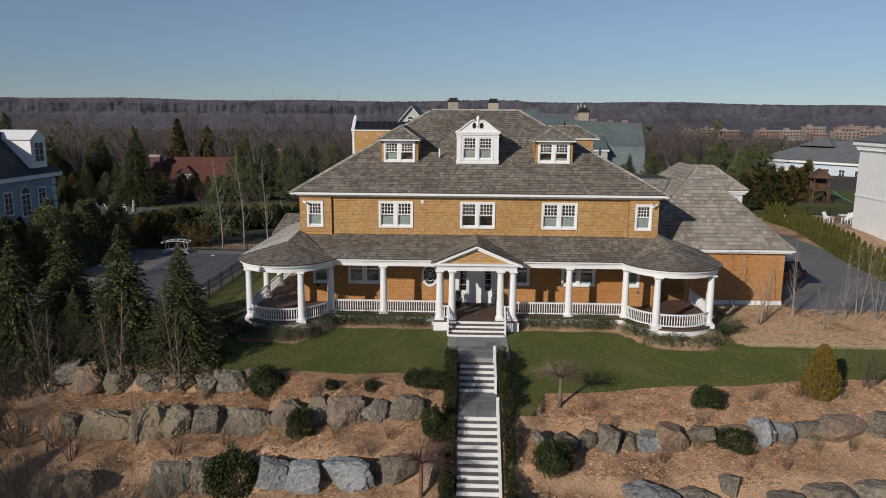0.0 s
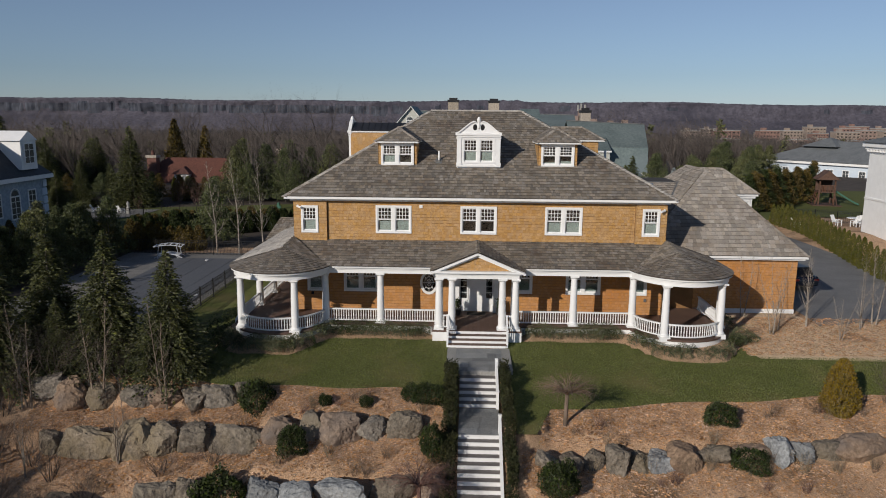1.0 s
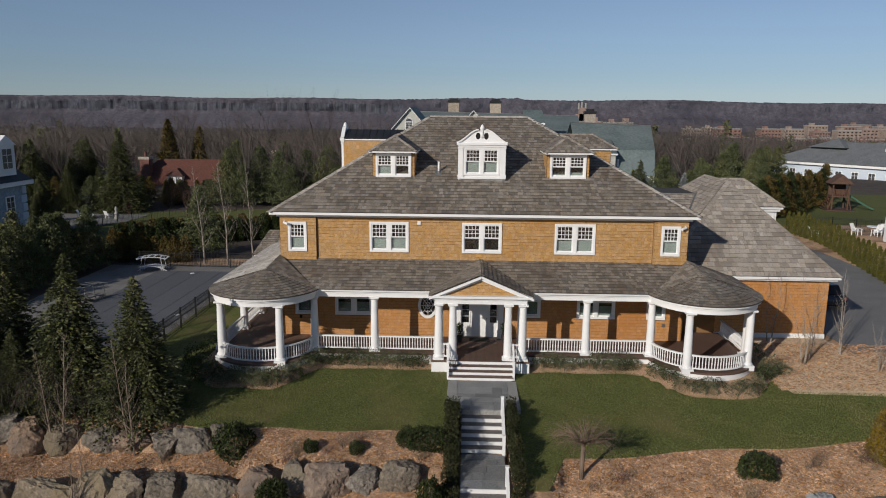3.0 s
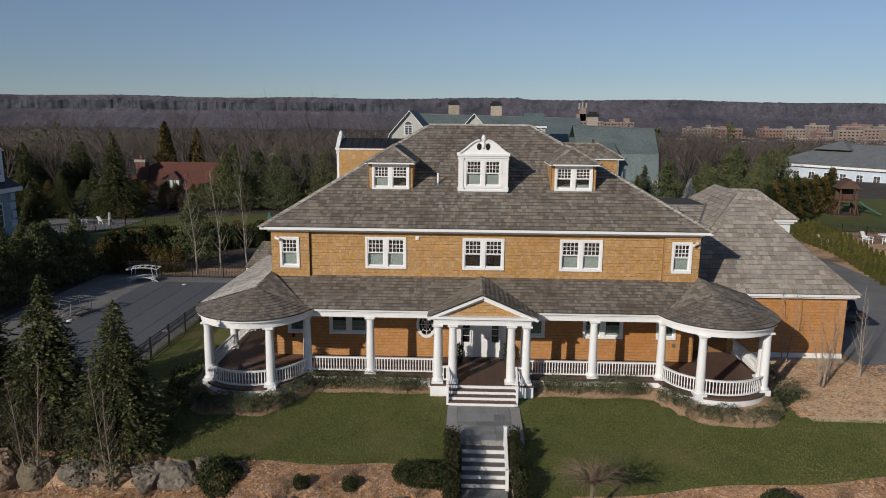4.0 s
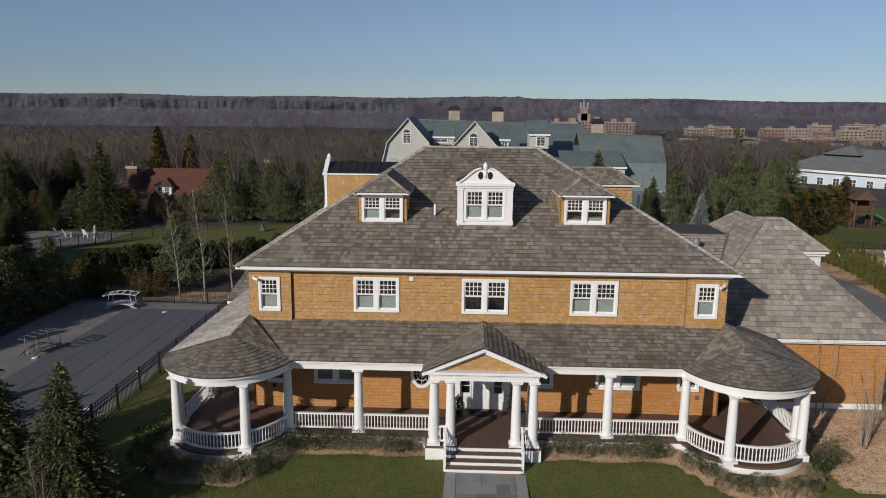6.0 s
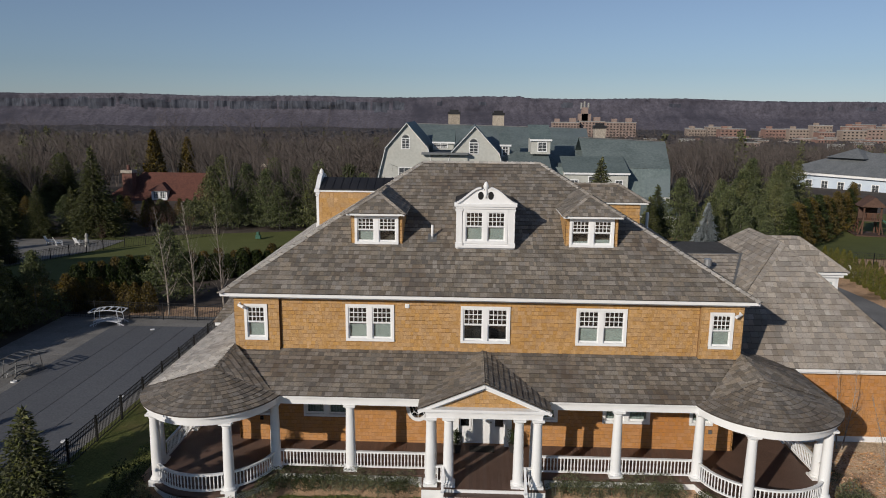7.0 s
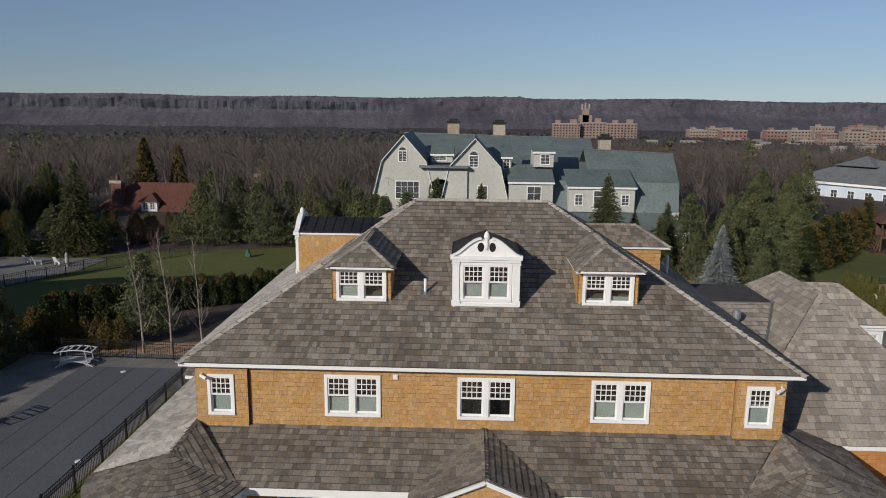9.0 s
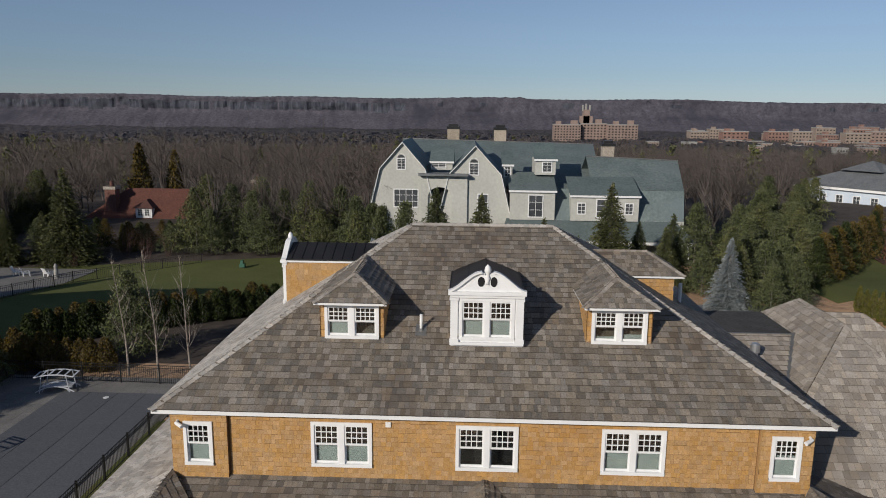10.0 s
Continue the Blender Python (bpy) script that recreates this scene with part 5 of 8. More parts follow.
def cone_shrub_mesh(n, r, h, size, seed, blunt=0.5):
    """A flame-shaped conifer shrub covered in short upright sprays."""
    rr = random.Random(seed)
    m = Mesh()
    for i in range(n):
        t = rr.random() ** 1.25
        a = rr.random() * 2 * math.pi
        prof = (1 - t) ** blunt * min(1.0, 0.55 + 2.2 * t)
        k = r * prof * rr.uniform(0.72, 1.0) * (1 + 0.06 * math.sin(4 * a + seed) + 0.05 * math.sin(9 * t + 3 * a))
        leaf(m, (k * math.cos(a), k * math.sin(a), h * t), size * rr.uniform(0.6, 1.3), rr, 1.4)
    return m


place_tree("cedar_shrub", "cedar", lambda: cone_shrub_mesh(9500, 0.92, 2.45, 0.095, 301, 0.52), CEDARBUSH, 15.45, -10.9, 1.0, "bronze-gold conical cedar on the lawn's edge", "shrub", trunk=Mesh().tube((0, 0, -0.2), (0, 0, 1.6), 0.07, 0.03, 6))

# clipped hedges beside the stairs
for hx0, hx1, nm in ((-1.50, -0.90, 1), (1.04, 1.44, 2)):
    m = Mesh()
    r = random.Random(40 + nm)
    y = -8.1
    for i in range(15000):
        t = r.random()
        y = -7.85 - 11 * t
        base = G(-2.0 if nm == 1 else 2.0, y)
        hh = 1.28 + 0.12 * math.sin(y * 2.7 + nm) + 0.07 * math.sin(y * 6.1)
        x = hx0 + (hx1 - hx0) * r.random() + 0.05 * math.sin(y * 3.3 + nm)
        z = base - 0.15 + (hh - 0.35) * r.random() ** 0.7
        leaf(m, (x, y, z), 0.10 * r.uniform(0.6, 1.2), r, 0.5)
    h = thing("clipped_hedge", "narrow dark evergreen hedge along the garden stairs", "hedge", "hedges beside the stairs")
    part("foliage", m, HEDGE, h)
    part("stem_mass", Mesh().prism([((hx0 + hx1) / 2 - 0.10, -8.0, -1.3), ((hx0 + hx1) / 2 - 0.10, -8.0, -0.35), ((hx0 + hx1) / 2 - 0.10, -18.5, -4.55), ((hx0 + hx1) / 2 - 0.10, -18.5, -5.6)], (0.2, 0, 0)), DARKTWIG, h)

# low planting along the porch
r = random.Random(12)
bedx = [x * 0.42 for x in range(-33, 36)]
for i, x in enumerate(bedx):
    if -2.7 < x < 2.7:
        continue
    for k in range(2):
        y = bed_line(x) + 0.30 + 0.30 * k + r.uniform(-0.08, 0.1)
        if x < -2.7 or (r.random() < 0.8):
            s = r.uniform(0.34, 0.5) if x < 9 else r.uniform(0.26, 0.42)
            shrub(x + r.uniform(-0.1, 0.1), y, s, s * 1.25, JUNIPER if r.random() < 0.8 else BOX, "low grey-green evergreen planting along the porch", i % 3, 800, 0.14, "low_shrub", "low planting along the porch")
for x, y, s in ((13.8, -3.6, 0.5), (14.3, -2.9, 0.55), (13.9, -1.6, 0.5), (-13.9, -4.4, 0.6), (-14.2, -3.0, 0.7), (-14.0, -1.2, 0.6), (-13.9, 0.6, 0.6), (14.1, -0.6, 0.5), (-13.2, -5.0, 0.5)):
    shrub(x, y, s, s * 1.4, JUNIPER if x > 0 else BOX, "evergreen shrub beside the porch", 2, 700, 0.15, "porch_shrub", "shrubs beside the porch")


# boulders
def boulder(x, y, w, d, h, seed, mat, sink=0.35, turn=0.0):
    """A split fieldstone: flat broken faces with worn edges, cracks and a rough skin."""
    r = random.Random(seed)
    b = bmesh.new()
    bmesh.ops.create_icosphere(b, subdivisions=4, radius=1.0)
    planes = []
    for i in range(10):
        n = Vector((r.gauss(0, 1), r.gauss(0, 1), r.gauss(0, 0.8))).normalized()
        planes.append((n, r.uniform(0.52, 0.95)))
    planes += [(Vector((0, 0, 1)), r.uniform(0.6, 0.9)), (Vector((r.uniform(-0.3, 0.3), -1, 0.25)).normalized(), r.uniform(0.6, 0.85))]
    off = Vector((seed * 3.1, seed * 0.7, 0))
    for v in b.verts:
        u = v.co.normalized()
        k = min([1.12] + [q / max(1e-3, u.dot(n)) for n, q in planes if u.dot(n) > 0.05])
        p = u * k
        p *= 1 + 0.09 * noise.noise(p * 1.9 + off) + 0.06 * noise.noise(p * 4.3 + off) + 0.05 * noise.noise(p * 8 + off) + 0.03 * noise.noise(p * 17 + off)
        crack = abs(noise.noise(p * 1.6 - off))
        p *= 1 - 0.13 * max(0.0, 1 - crack / 0.07)
        v.co = (p.x * w * 0.56, p.y * d * 0.56, p.z * h * 0.60)
    me = bpy.data.meshes.new("boulder")
    b.to_mesh(me)
    b.free()
    me.materials.append(mat)
    ob = new("boulder", me)
    ob.matrix_basis = pose(x, y, G(x, y) + h * (0.5 - sink), (seed * 37) % 19 - 9, (seed * 53) % 17 - 8, turn)
    return tagged(ob, "blue-grey boulder set in the bank" if mat == ROCKBLUE else "pinkish tan boulder set in the bank" if mat == ROCKTAN else "large weathered grey-brown boulder set in the bank", "boulder", "boulders of the bank")


# rows of the bank: x, y, width, height of each stone
UPPER = [(-19.6, -9.9, 1.9, 1.0), (-18.6, -10.2, 1.9, 1.25), (-17.2, -10.2, 1.5, 1.45), (-15.4, -10.2, 1.35, 0.95), (-14.1, -10.2, 1.5, 1.0), (-12.8, -10.2, 1.15, 1.1), (-11.7, -10.2, 1.6, 1.0), (-10.5, -10.0, 1.1, 0.55)]
MIDDLE = [(-18.3, -12.3, 1.3, 1.1), (-16.8, -12.5, 2.95, 1.7), (-14.8, -12.5, 1.7, 1.95), (-13.6, -12.4, 1.8, 1.6), (-12.2, -12.3, 2.0, 1.4), (-10.2, -12.3, 2.3, 1.45), (-8.5, -12.3, 1.6, 1.45), (-7.0, -12.2, 1.15, 1.25), (-5.8, -12.2, 1.7, 1.55), (-4.4, -11.9, 1.45, 1.1), (-3.1, -12.0, 1.4, 1.35)]
LOWER = [(-17.5, -15.4, 1.7, 1.2), (-16.1, -15.4, 1.6, 1.3), (-12.7, -15.1, 2.1, 1.45), (-11.4, -14.9, 1.4, 1.45), (-8.4, -15.3, 1.3, 1.5), (-7.1, -15.5, 1.85, 1.5), (-5.3, -15.2, 2.45, 1.4), (-3.3, -14.9, 1.65, 1.5), (-1.85, -14.9, 1.2, 1.3)]
EASTERN = [(2.5, -14.7, 0.9, 0.95), (3.6, -14.2, 1.6, 1.1), (4.6, -13.9, 1.0, 0.75), (5.4, -14.2, 1.3, 1.05), (6.3, -14.1, 0.95, 0.8), (7.2, -13.9, 1.35, 1.1), (8.2, -13.8, 1.45, 1.15), (9.4, -13.4, 1.5, 0.8), (10.8, -13.3, 1.5, 0.85), (12.0, -13.2, 1.1, 1.2), (13.0, -13.2, 1.25, 1.1), (14.2, -13.0, 1.9, 1.0), (15.8, -12.9, 2.6, 1.0), (17.3, -12.7, 1.6, 1.15), (18.9, -12.5, 1.8, 1.0), (20.5, -12.4, 1.5, 1.0)]
FOOT = [(6.6, -16.6, 2.3, 0.95), (8.6, -16.3, 1.8, 0.7), (9.8, -15.9, 0.8, 0.7), (11.6, -16.4, 1.5, 0.6), (13.8, -16.0, 2.6, 0.95), (15.6, -15.8, 1.7, 0.95), (17.6, -15.6, 1.9, 0.9)]
r = random.Random(21)
for base, row, blues, tans in ((400, UPPER, (), (1, 4)), (440, MIDDLE, (), (6, 8)), (480, LOWER, (4, 5, 6), (8,)), (520, EASTERN, (5, 9, 10), (6, 8, 12)), (560, FOOT, (0,), ())):
    for i, (x, y, w, h) in enumerate(row):
        boulder(x, y, w * r.uniform(0.9, 1.08), r.uniform(0.9, 1.35), h * r.uniform(0.95, 1.15), base + i, ROCKBLUE if i in blues else ROCKTAN if i in tans else ROCK, 0.30 if base < 500 else 0.44, r.uniform(-14, 14))


# bare trees and stems
def branch(m, p, d, L, r0, depth, r, spread=0.55, up=0.15, kids=3, taper=0.65, droop=0.0, seg=3):
    p, d = Vector(p), Vector(d).normalized()
    for s in range(seg):
        q = p + d * (L / seg)
        r1 = r0 * (taper + (1 - taper) * (1 - (s + 1) / seg))
        m.tube(p, q, r0, r1, 5 if r0 > 0.02 else 3)
        p, r0 = q, r1
        d = (d + Vector((r.gauss(0, 0.12), r.gauss(0, 0.12), r.gauss(0, 0.08) + up * 0.3 - droop))).normalized()
        if depth > 0:
            for k in range(kids if s == seg - 1 else max(1, kids - 2)):
                e = (d + Vector((r.gauss(0, spread), r.gauss(0, spread), r.gauss(0, spread * 0.5) + up))).normalized()
                branch(m, p, e, L * r.uniform(0.5, 0.75), r0 * 0.6, depth - 1, r, spread, up, kids, taper, droop, 2)


def bare_tree(name, key, x, y, scale, mat, label, maker, group="", z=None):
    if key not in MESHES:
        MESHES[key] = maker().data("stem", mat)
    ob = new(name, MESHES[key])
    ob.matrix_basis = pose(x, y, G(x, y) - 0.05 if z is None else z, 0, 0, (x * 53 + y * 17) % 360)
    ob.scale = (scale, scale, scale)
    return tagged(ob, label, "tree", group)


def birch_maker(seed, stems=3, h=4.5):
    """Slim straight stems with short ascending twigs."""
    def f():
        r = random.Random(seed)
        m = Mesh()
        for k in range(stems):
            a = k * 2.3 + r.random()
            lean = 0.12 if stems > 1 else 0.015
            d = Vector((lean * math.cos(a), lean * math.sin(a), 1)).normalized()
            p = Vector((0.08 * math.cos(a), 0.08 * math.sin(a), -0.1)) if stems > 1 else Vector((0, 0, -0.1))
            H = h * r.uniform(0.85, 1.05)
            n = 10
            r0 = 0.042
            for s in range(n):
                q = p + d * (H / n)
                r1 = r0 * 0.82
                m.tube(p, q, r0, r1, 6)
                p, r0 = q, r1
                d = (d + Vector((r.gauss(0, 0.03), r.gauss(0, 0.03), 0.02))).normalized()
                if s > 1:
                    for b in range(4):
                        e = r.random() * 6.283
                        branch(m, p - d * r.random() * H / n, (0.75 * math.cos(e), 0.75 * math.sin(e), 1.0), H * r.uniform(0.12, 0.26) * (1.15 - s / n), max(0.006, r0 * 0.4), 1, r, 0.3, 0.5, 3, 0.4, seg=3)
        return m
    return f


for i, (x, y, s) in enumerate([(15.7, 0.9, 1.0), (16.2, -2.1, 0.95), (16.75, -1.4, 1.0), (18.6, -0.8, 1.05), (19.5, -2.9, 0.6), (21.5, -1.2, 0.95), (22.6, -0.4, 1.15), (23.3, -1.0, 0.9)]):
    bare_tree("birch_tree", ("birch", i % 3), x, y, s, BIRCH, "leafless multi-stem birch in the mulch bed", birch_maker(700 + i % 3, 2 + i % 2), "young birches by the driveway")
for i, (x, y, s) in enumerate([(-22.9, 21.6, 2.1), (-20.9, 21.5, 2.15), (-18.6, 21.2, 2.2)]):
    bare_tree("birch_tree", ("tallbirch", i), x, y, s, BIRCH, "tall slender leafless birch behind the pool fence", birch_maker(720 + i, 1, 4.4), "tall birches behind the pool")


def weeping_maker(seed):
    def f():
        r = random.Random(seed)
        m = Mesh().tube((0, 0, -0.2), (0.03, 0.02, 1.35), 0.085, 0.07, 8)
        for k in range(20):
            a = k * 2.4
            branch(m, (0.03, 0.02, 1.3), (math.cos(a), math.sin(a), 0.95), 0.85, 0.026, 2, r, 0.5, 0.0, 4, 0.5, 0.20, 4)
        return m
    return f


bare_tree("weeping_tree", "weep1", 3.56, -12.6, 1.05, DRYTWIG, "small leafless weeping tree beside the lawn", weeping_maker(31))
bare_tree("weeping_tree", "weep2", -2.25, -15.9, 1.15, REDTWIG, "small leafless weeping tree below the hedge", weeping_maker(32))


def upright_maker(seed, h=4.0, r0=0.055):
    def f():
        r = random.Random(seed)
        m = Mesh()
        branch(m, (0, 0, -0.2), (0.02, 0.03, 1), h * 0.62, r0, 3, r, 0.33, 0.6, 3, 0.5, seg=4)
        return m
    return f


for i, (x, y, s) in enumerate([(-15.0, -13.1, 0.75), (-12.4, -16.0, 0.7), (-20.6, -10.5, 0.9), (-18.5, -13.9, 0.8)]):
    bare_tree("young_tree", ("up", i % 3), x, y, s, BARK, "slim leafless young tree on the bank", upright_maker(800 + i % 3), "young trees on the bank")


def thicket_maker(seed, n=34, h=1.2, w=0.5):
    def f():
        r = random.Random(seed)
        m = Mesh()
        for k in range(n):
            a = r.random() * 6.28
            d = (r.uniform(0.1, w) * math.cos(a), r.uniform(0.1, w) * math.sin(a), 1)
            branch(m, (0.12 * math.cos(a), 0.12 * math.sin(a), -0.05), d, h * r.uniform(0.5, 0.8), 0.010, 2, r, 0.38, 0.35, 3, 0.5, seg=3)
        return m
    return f


def thicket(x, y, s, k, mat, label, name="bare_shrub", h=1.2):
    return tagged(bare_tree(name, ("thk", k, mat.name, h), x, y, s, mat, label, thicket_maker(900 + k, 22, h), "bare shrubs on the bank"), category="shrub")


r = random.Random(77)
for i in range(58):
    x = r.uniform(-13, -2.2) if i % 2 else r.uniform(3.2, 21)
    lo = edge(x)
    y = r.uniform(lo - 5.2, lo - 0.35)
    thicket(x, y, r.uniform(0.35, 0.75), i % 4, (DRYTWIG, REDTWIG, DRYTWIG, STRAWTWIG)[r.randrange(4)], "low leafless shrub with thin brown stems", h=0.9)
for i in range(9):
    x = 4.6 + 1.15 * i + r.uniform(-0.3, 0.3)
    thicket(x, -14.75 + 0.05 * x + r.uniform(-0.2, 0.2), r.uniform(0.6, 0.85), i % 4, STRAWTWIG, "dry grey-brown shrub at the boulders' foot", h=0.9)


def brush_maker(seed):
    """A leafless shrub of a few curving, forking stems."""
    def f():
        rr = random.Random(seed)
        m = Mesh()
        for k in range(11):
            a = k * 0.6 + rr.uniform(-0.4, 0.4)
            branch(m, (0.10 * math.cos(a), 0.10 * math.sin(a), -0.1), (0.42 * math.cos(a), 0.42 * math.sin(a), 1), 0.95, 0.019, 4, rr, 0.5, 0.22, 3, 0.55, seg=3)
        return m
    return f


for i, (x, y, sc) in enumerate(((-19.5, -18.0, 1.5), (-17.6, -17.0, 1.4), (-15.9, -16.8, 1.2), (-20.8, -15.6, 1.7), (-13.9, -16.6, 1.1), (-22.0, -12.6, 1.7), (-20.3, -13.4, 1.6), (-19.2, -15.2, 1.4), (-24.0, -11.5, 1.8), (-18.6, -13.2, 1.2), (-12.4, -16.2, 1.0), (-23.0, -14.6, 1.8), (-21.2, -11.0, 1.5), (-19.6, -9.3, 1.5), (-20.6, -17.4, 1.5), (-22.4, -17.2, 1.7), (-18.2, -9.0, 1.3), (-16.6, -9.2, 1.2), (-11.0, -13.2, 0.8), (-15.6, -14.6, 0.9), (18.4, -9.7, 1.1), (22.5, -9.6, 1.2), (26, -5, 1.5), (-23.6, -18.6, 1.7), (-21.4, -19.2, 1.6), (-18.4, -19.4, 1.5), (-16.4, -18.6, 1.3), (-14.6, -18.4, 1.2), (-24.6, -16.0, 1.8), (-17.4, -14.0, 1.0), (-21.8, -14.0, 1.6), (-16.8, -16.0, 1.1), (-19.9, -16.4, 1.5), (-13.0, -17.6, 1.0), (-23.2, -10.2, 1.6), (-18.9, -17.2, 1.4), (-14.9, -17.0, 1.1), (-21.0, -18.0, 1.6), (-12.9, -13.9, 0.8), (-17.9, -15.9, 1.2))):
    tagged(bare_tree("bare_shrub", ("brush", i % 4), x, y, sc, BRUSH, "leafless shrub with forking grey-brown stems", brush_maker(930 + i % 4), "bare shrubs on the bank"), category="shrub")
# slim bare saplings between the spruces and the boulders
for i, (x, y, s) in enumerate(((-17.1, -10.4, 1.25), (-14.0, -10.4, 1.2), (-15.0, -13.0, 0.9), (-20.3, -10.4, 1.2))):
    bare_tree("bare_sapling", ("sapling", i % 2), x, y, s * 1.15, SAPLING, "slim leafless sapling above the boulders", birch_maker(760 + i % 2, 2, 3.6), "saplings above the boulders")

# fallen leaves and bark chips on the bank
m = Mesh()
r = random.Random(55)
for i in range(85000):
    x = r.uniform(-25, -1.5) if r.random() < 0.5 else r.uniform(1.7, 25)
    y = edge(x) - abs(r.gauss(0, 3.6)) - 0.05
    if r.random() < 0.4 and x > 13.5:
        y = r.uniform(-5.0, 0.6)
    if y < -19:
        continue
    s = r.uniform(0.035, 0.10)
    a = r.random() * 6.28
    z = G(x, y) + (0.06 if x > 13.8 and y > -5.4 else 0.015)
    c, d = s * math.cos(a), s * math.sin(a)
    m.add([(x - c, y - d, z), (x + d * 0.5, y - c * 0.5, z + r.uniform(0, 0.03)), (x + c, y + d, z + r.uniform(0, 0.02)), (x - d * 0.5, y + c * 0.5, z + r.uniform(0, 0.035))], [(0, 1, 2, 3)])
LITTER = material("dry bark chips", (0.35, 0.205, 0.115), (0.62, 0.40, 0.24), 2.0, 0.9, 0, 0, 0.4)
solo("bark_chips", m, LITTER, "pale dry bark chips and fallen leaves", "mulch", kind="stuff")

POT = material("dark glazed pot", (0.03, 0.028, 0.026), (0.045, 0.04, 0.038), 3.0, 0.4)
for x, y in ((-1.05, -0.75), (1.35, -0.6)):
    p = thing("potted_shrub", "small evergreen in a dark pot beside the front door", "plant", "potted shrubs at the door", at=(x, y, PF + 0.013))
    part("pot", Mesh().lathe((0, 0, 0), [(0.0, 0.0), (0.16, 0.0), (0.21, 0.34), (0.23, 0.36), (0.20, 0.38), (0.0, 0.36)], 14), POT, p)
    m = Mesh()
    r = random.Random(int(x * 100))
    for i in range(420):
        a, u = r.random() * 6.28, r.random()
        leaf(m, (0.22 * math.cos(a) * r.random(), 0.22 * math.sin(a) * r.random(), 0.4 + 0.6 * u * (0.7 + 0.3 * r.random())), 0.09, r, 1.0)
    part("foliage", m, BOX, p)

# grass tips on the front lawn
m = Mesh()
r = random.Random(66)
for i in range(70000):
    x = r.uniform(-17, -1.5) if r.random() < 0.45 else r.uniform(1.6, 26)
    lo, hi = edge(x), (bed_line(x) if -13.5 < x < 14 else -5.2)
    if hi <= lo:
        continue
    y = r.uniform(lo - 0.05, hi)
    z = G(x, y) + 0.03
    s, a = r.uniform(0.03, 0.075), r.random() * 6.28
    m.add([(x - 0.02 * math.cos(a), y - 0.02 * math.sin(a), z), (x + 0.02 * math.cos(a), y + 0.02 * math.sin(a), z), (x + r.gauss(0, 0.02), y + r.gauss(0, 0.02), z + s)], [(0, 1, 2)])
GRASS = material("grass tips", (0.088, 0.104, 0.027), (0.145, 0.152, 0.052), 0.6, 0.85, 0, 0, 0.4)
solo("grass", m, GRASS, "short winter grass of the front lawn", "grass", kind="stuff")

# ---- pool terrace ----
terrace = thing("pool_terrace", "grey stone paving round the covered pool", "terrace", kind="structure")
TZ = -0.98
part("paving_bed", Mesh().box(-30.5, -17.9, -6.0, 21.3, -1.6, TZ - 0.012), PATIO, terrace)
r = random.Random(9)
for i in range(9):
    for j in range(19):
        x, y = -30.4 + i * 1.4, -5.9 + j * 1.42
        part("paver", Mesh().box(x, x + 1.39, y, y + 1.41, TZ - 0.01, TZ + r.uniform(0, 0.004)), PATIO, terrace)
cover = thing("pool_cover", "taut slate-grey safety cover over the swimming pool", "pool cover")
for i in range(4):
    part("cover_strip", Mesh().box(-25.6 + i * 1.75, -25.6 + (i + 1) * 1.75 - 0.035, -4.0, 18.6, TZ, TZ + 0.05), COVER, cover)
part("webbing", Mesh().box(-25.58, -18.65, -3.98, 18.58, TZ, TZ + 0.042), IRON, cover)
for x, y in ((-22.5, 17.8), (-19.0, 6.2), (-19.1, 1.0), (-26.0, 8.0)):
    solo("skimmer_lid", Mesh().lathe((x, y, TZ), [(0.0, 0.075), (0.16, 0.075), (0.17, 0.0)], 14), WHITE, "small round white skimmer lid beside the pool", "lid", "skimmer lids")


def iron_fence(p, q, label="black iron picket fence round the pool", h=1.25, gap=0.13, zf=None, group="pool fence"):
    (x0, y0), (x1, y1) = p, q
    f = thing("iron_fence", label, "fence", group)
    L = math.hypot(x1 - x0, y1 - y0)
    n = max(1, round(L / 2.4))
    for i in range(n):
        a, b = i / n, (i + 1) / n
        xa, ya, xb, yb = x0 + (x1 - x0) * a, y0 + (y1 - y0) * a, x0 + (x1 - x0) * b, y0 + (y1 - y0) * b
        za, zb = (G(xa, ya), G(xb, yb)) if zf is None else (zf, zf)
        part("post", Mesh().box(xa - 0.035, xa + 0.035, ya - 0.035, ya + 0.035, za - 0.1, za + h + 0.06).lathe((xa, ya, za + h + 0.06), [(0.045, 0), (0.045, 0.02), (0, 0.05)], 6), IRON, f)
        for zz in (0.12, h - 0.18, h):
            part("rail", Mesh().bar((xa, ya, za + zz), (xb, yb, zb + zz), 0.035, 0.03), IRON, f)
        m = Mesh()
        k = max(2, round(L / n / gap))
        for j in range(1, k):
            t = j / k
            x, y, z = xa + (xb - xa) * t, ya + (yb - ya) * t, za + (zb - za) * t
            m.box(x - 0.009, x + 0.009, y - 0.009, y + 0.009, z + 0.05, z + h)
        part("picket_infill", m, IRON, f, kind="stuff")
    za = G(x1, y1) if zf is None else zf
    part("post", Mesh().box(x1 - 0.035, x1 + 0.035, y1 - 0.035, y1 + 0.035, za - 0.1, za + h + 0.1), IRON, f)


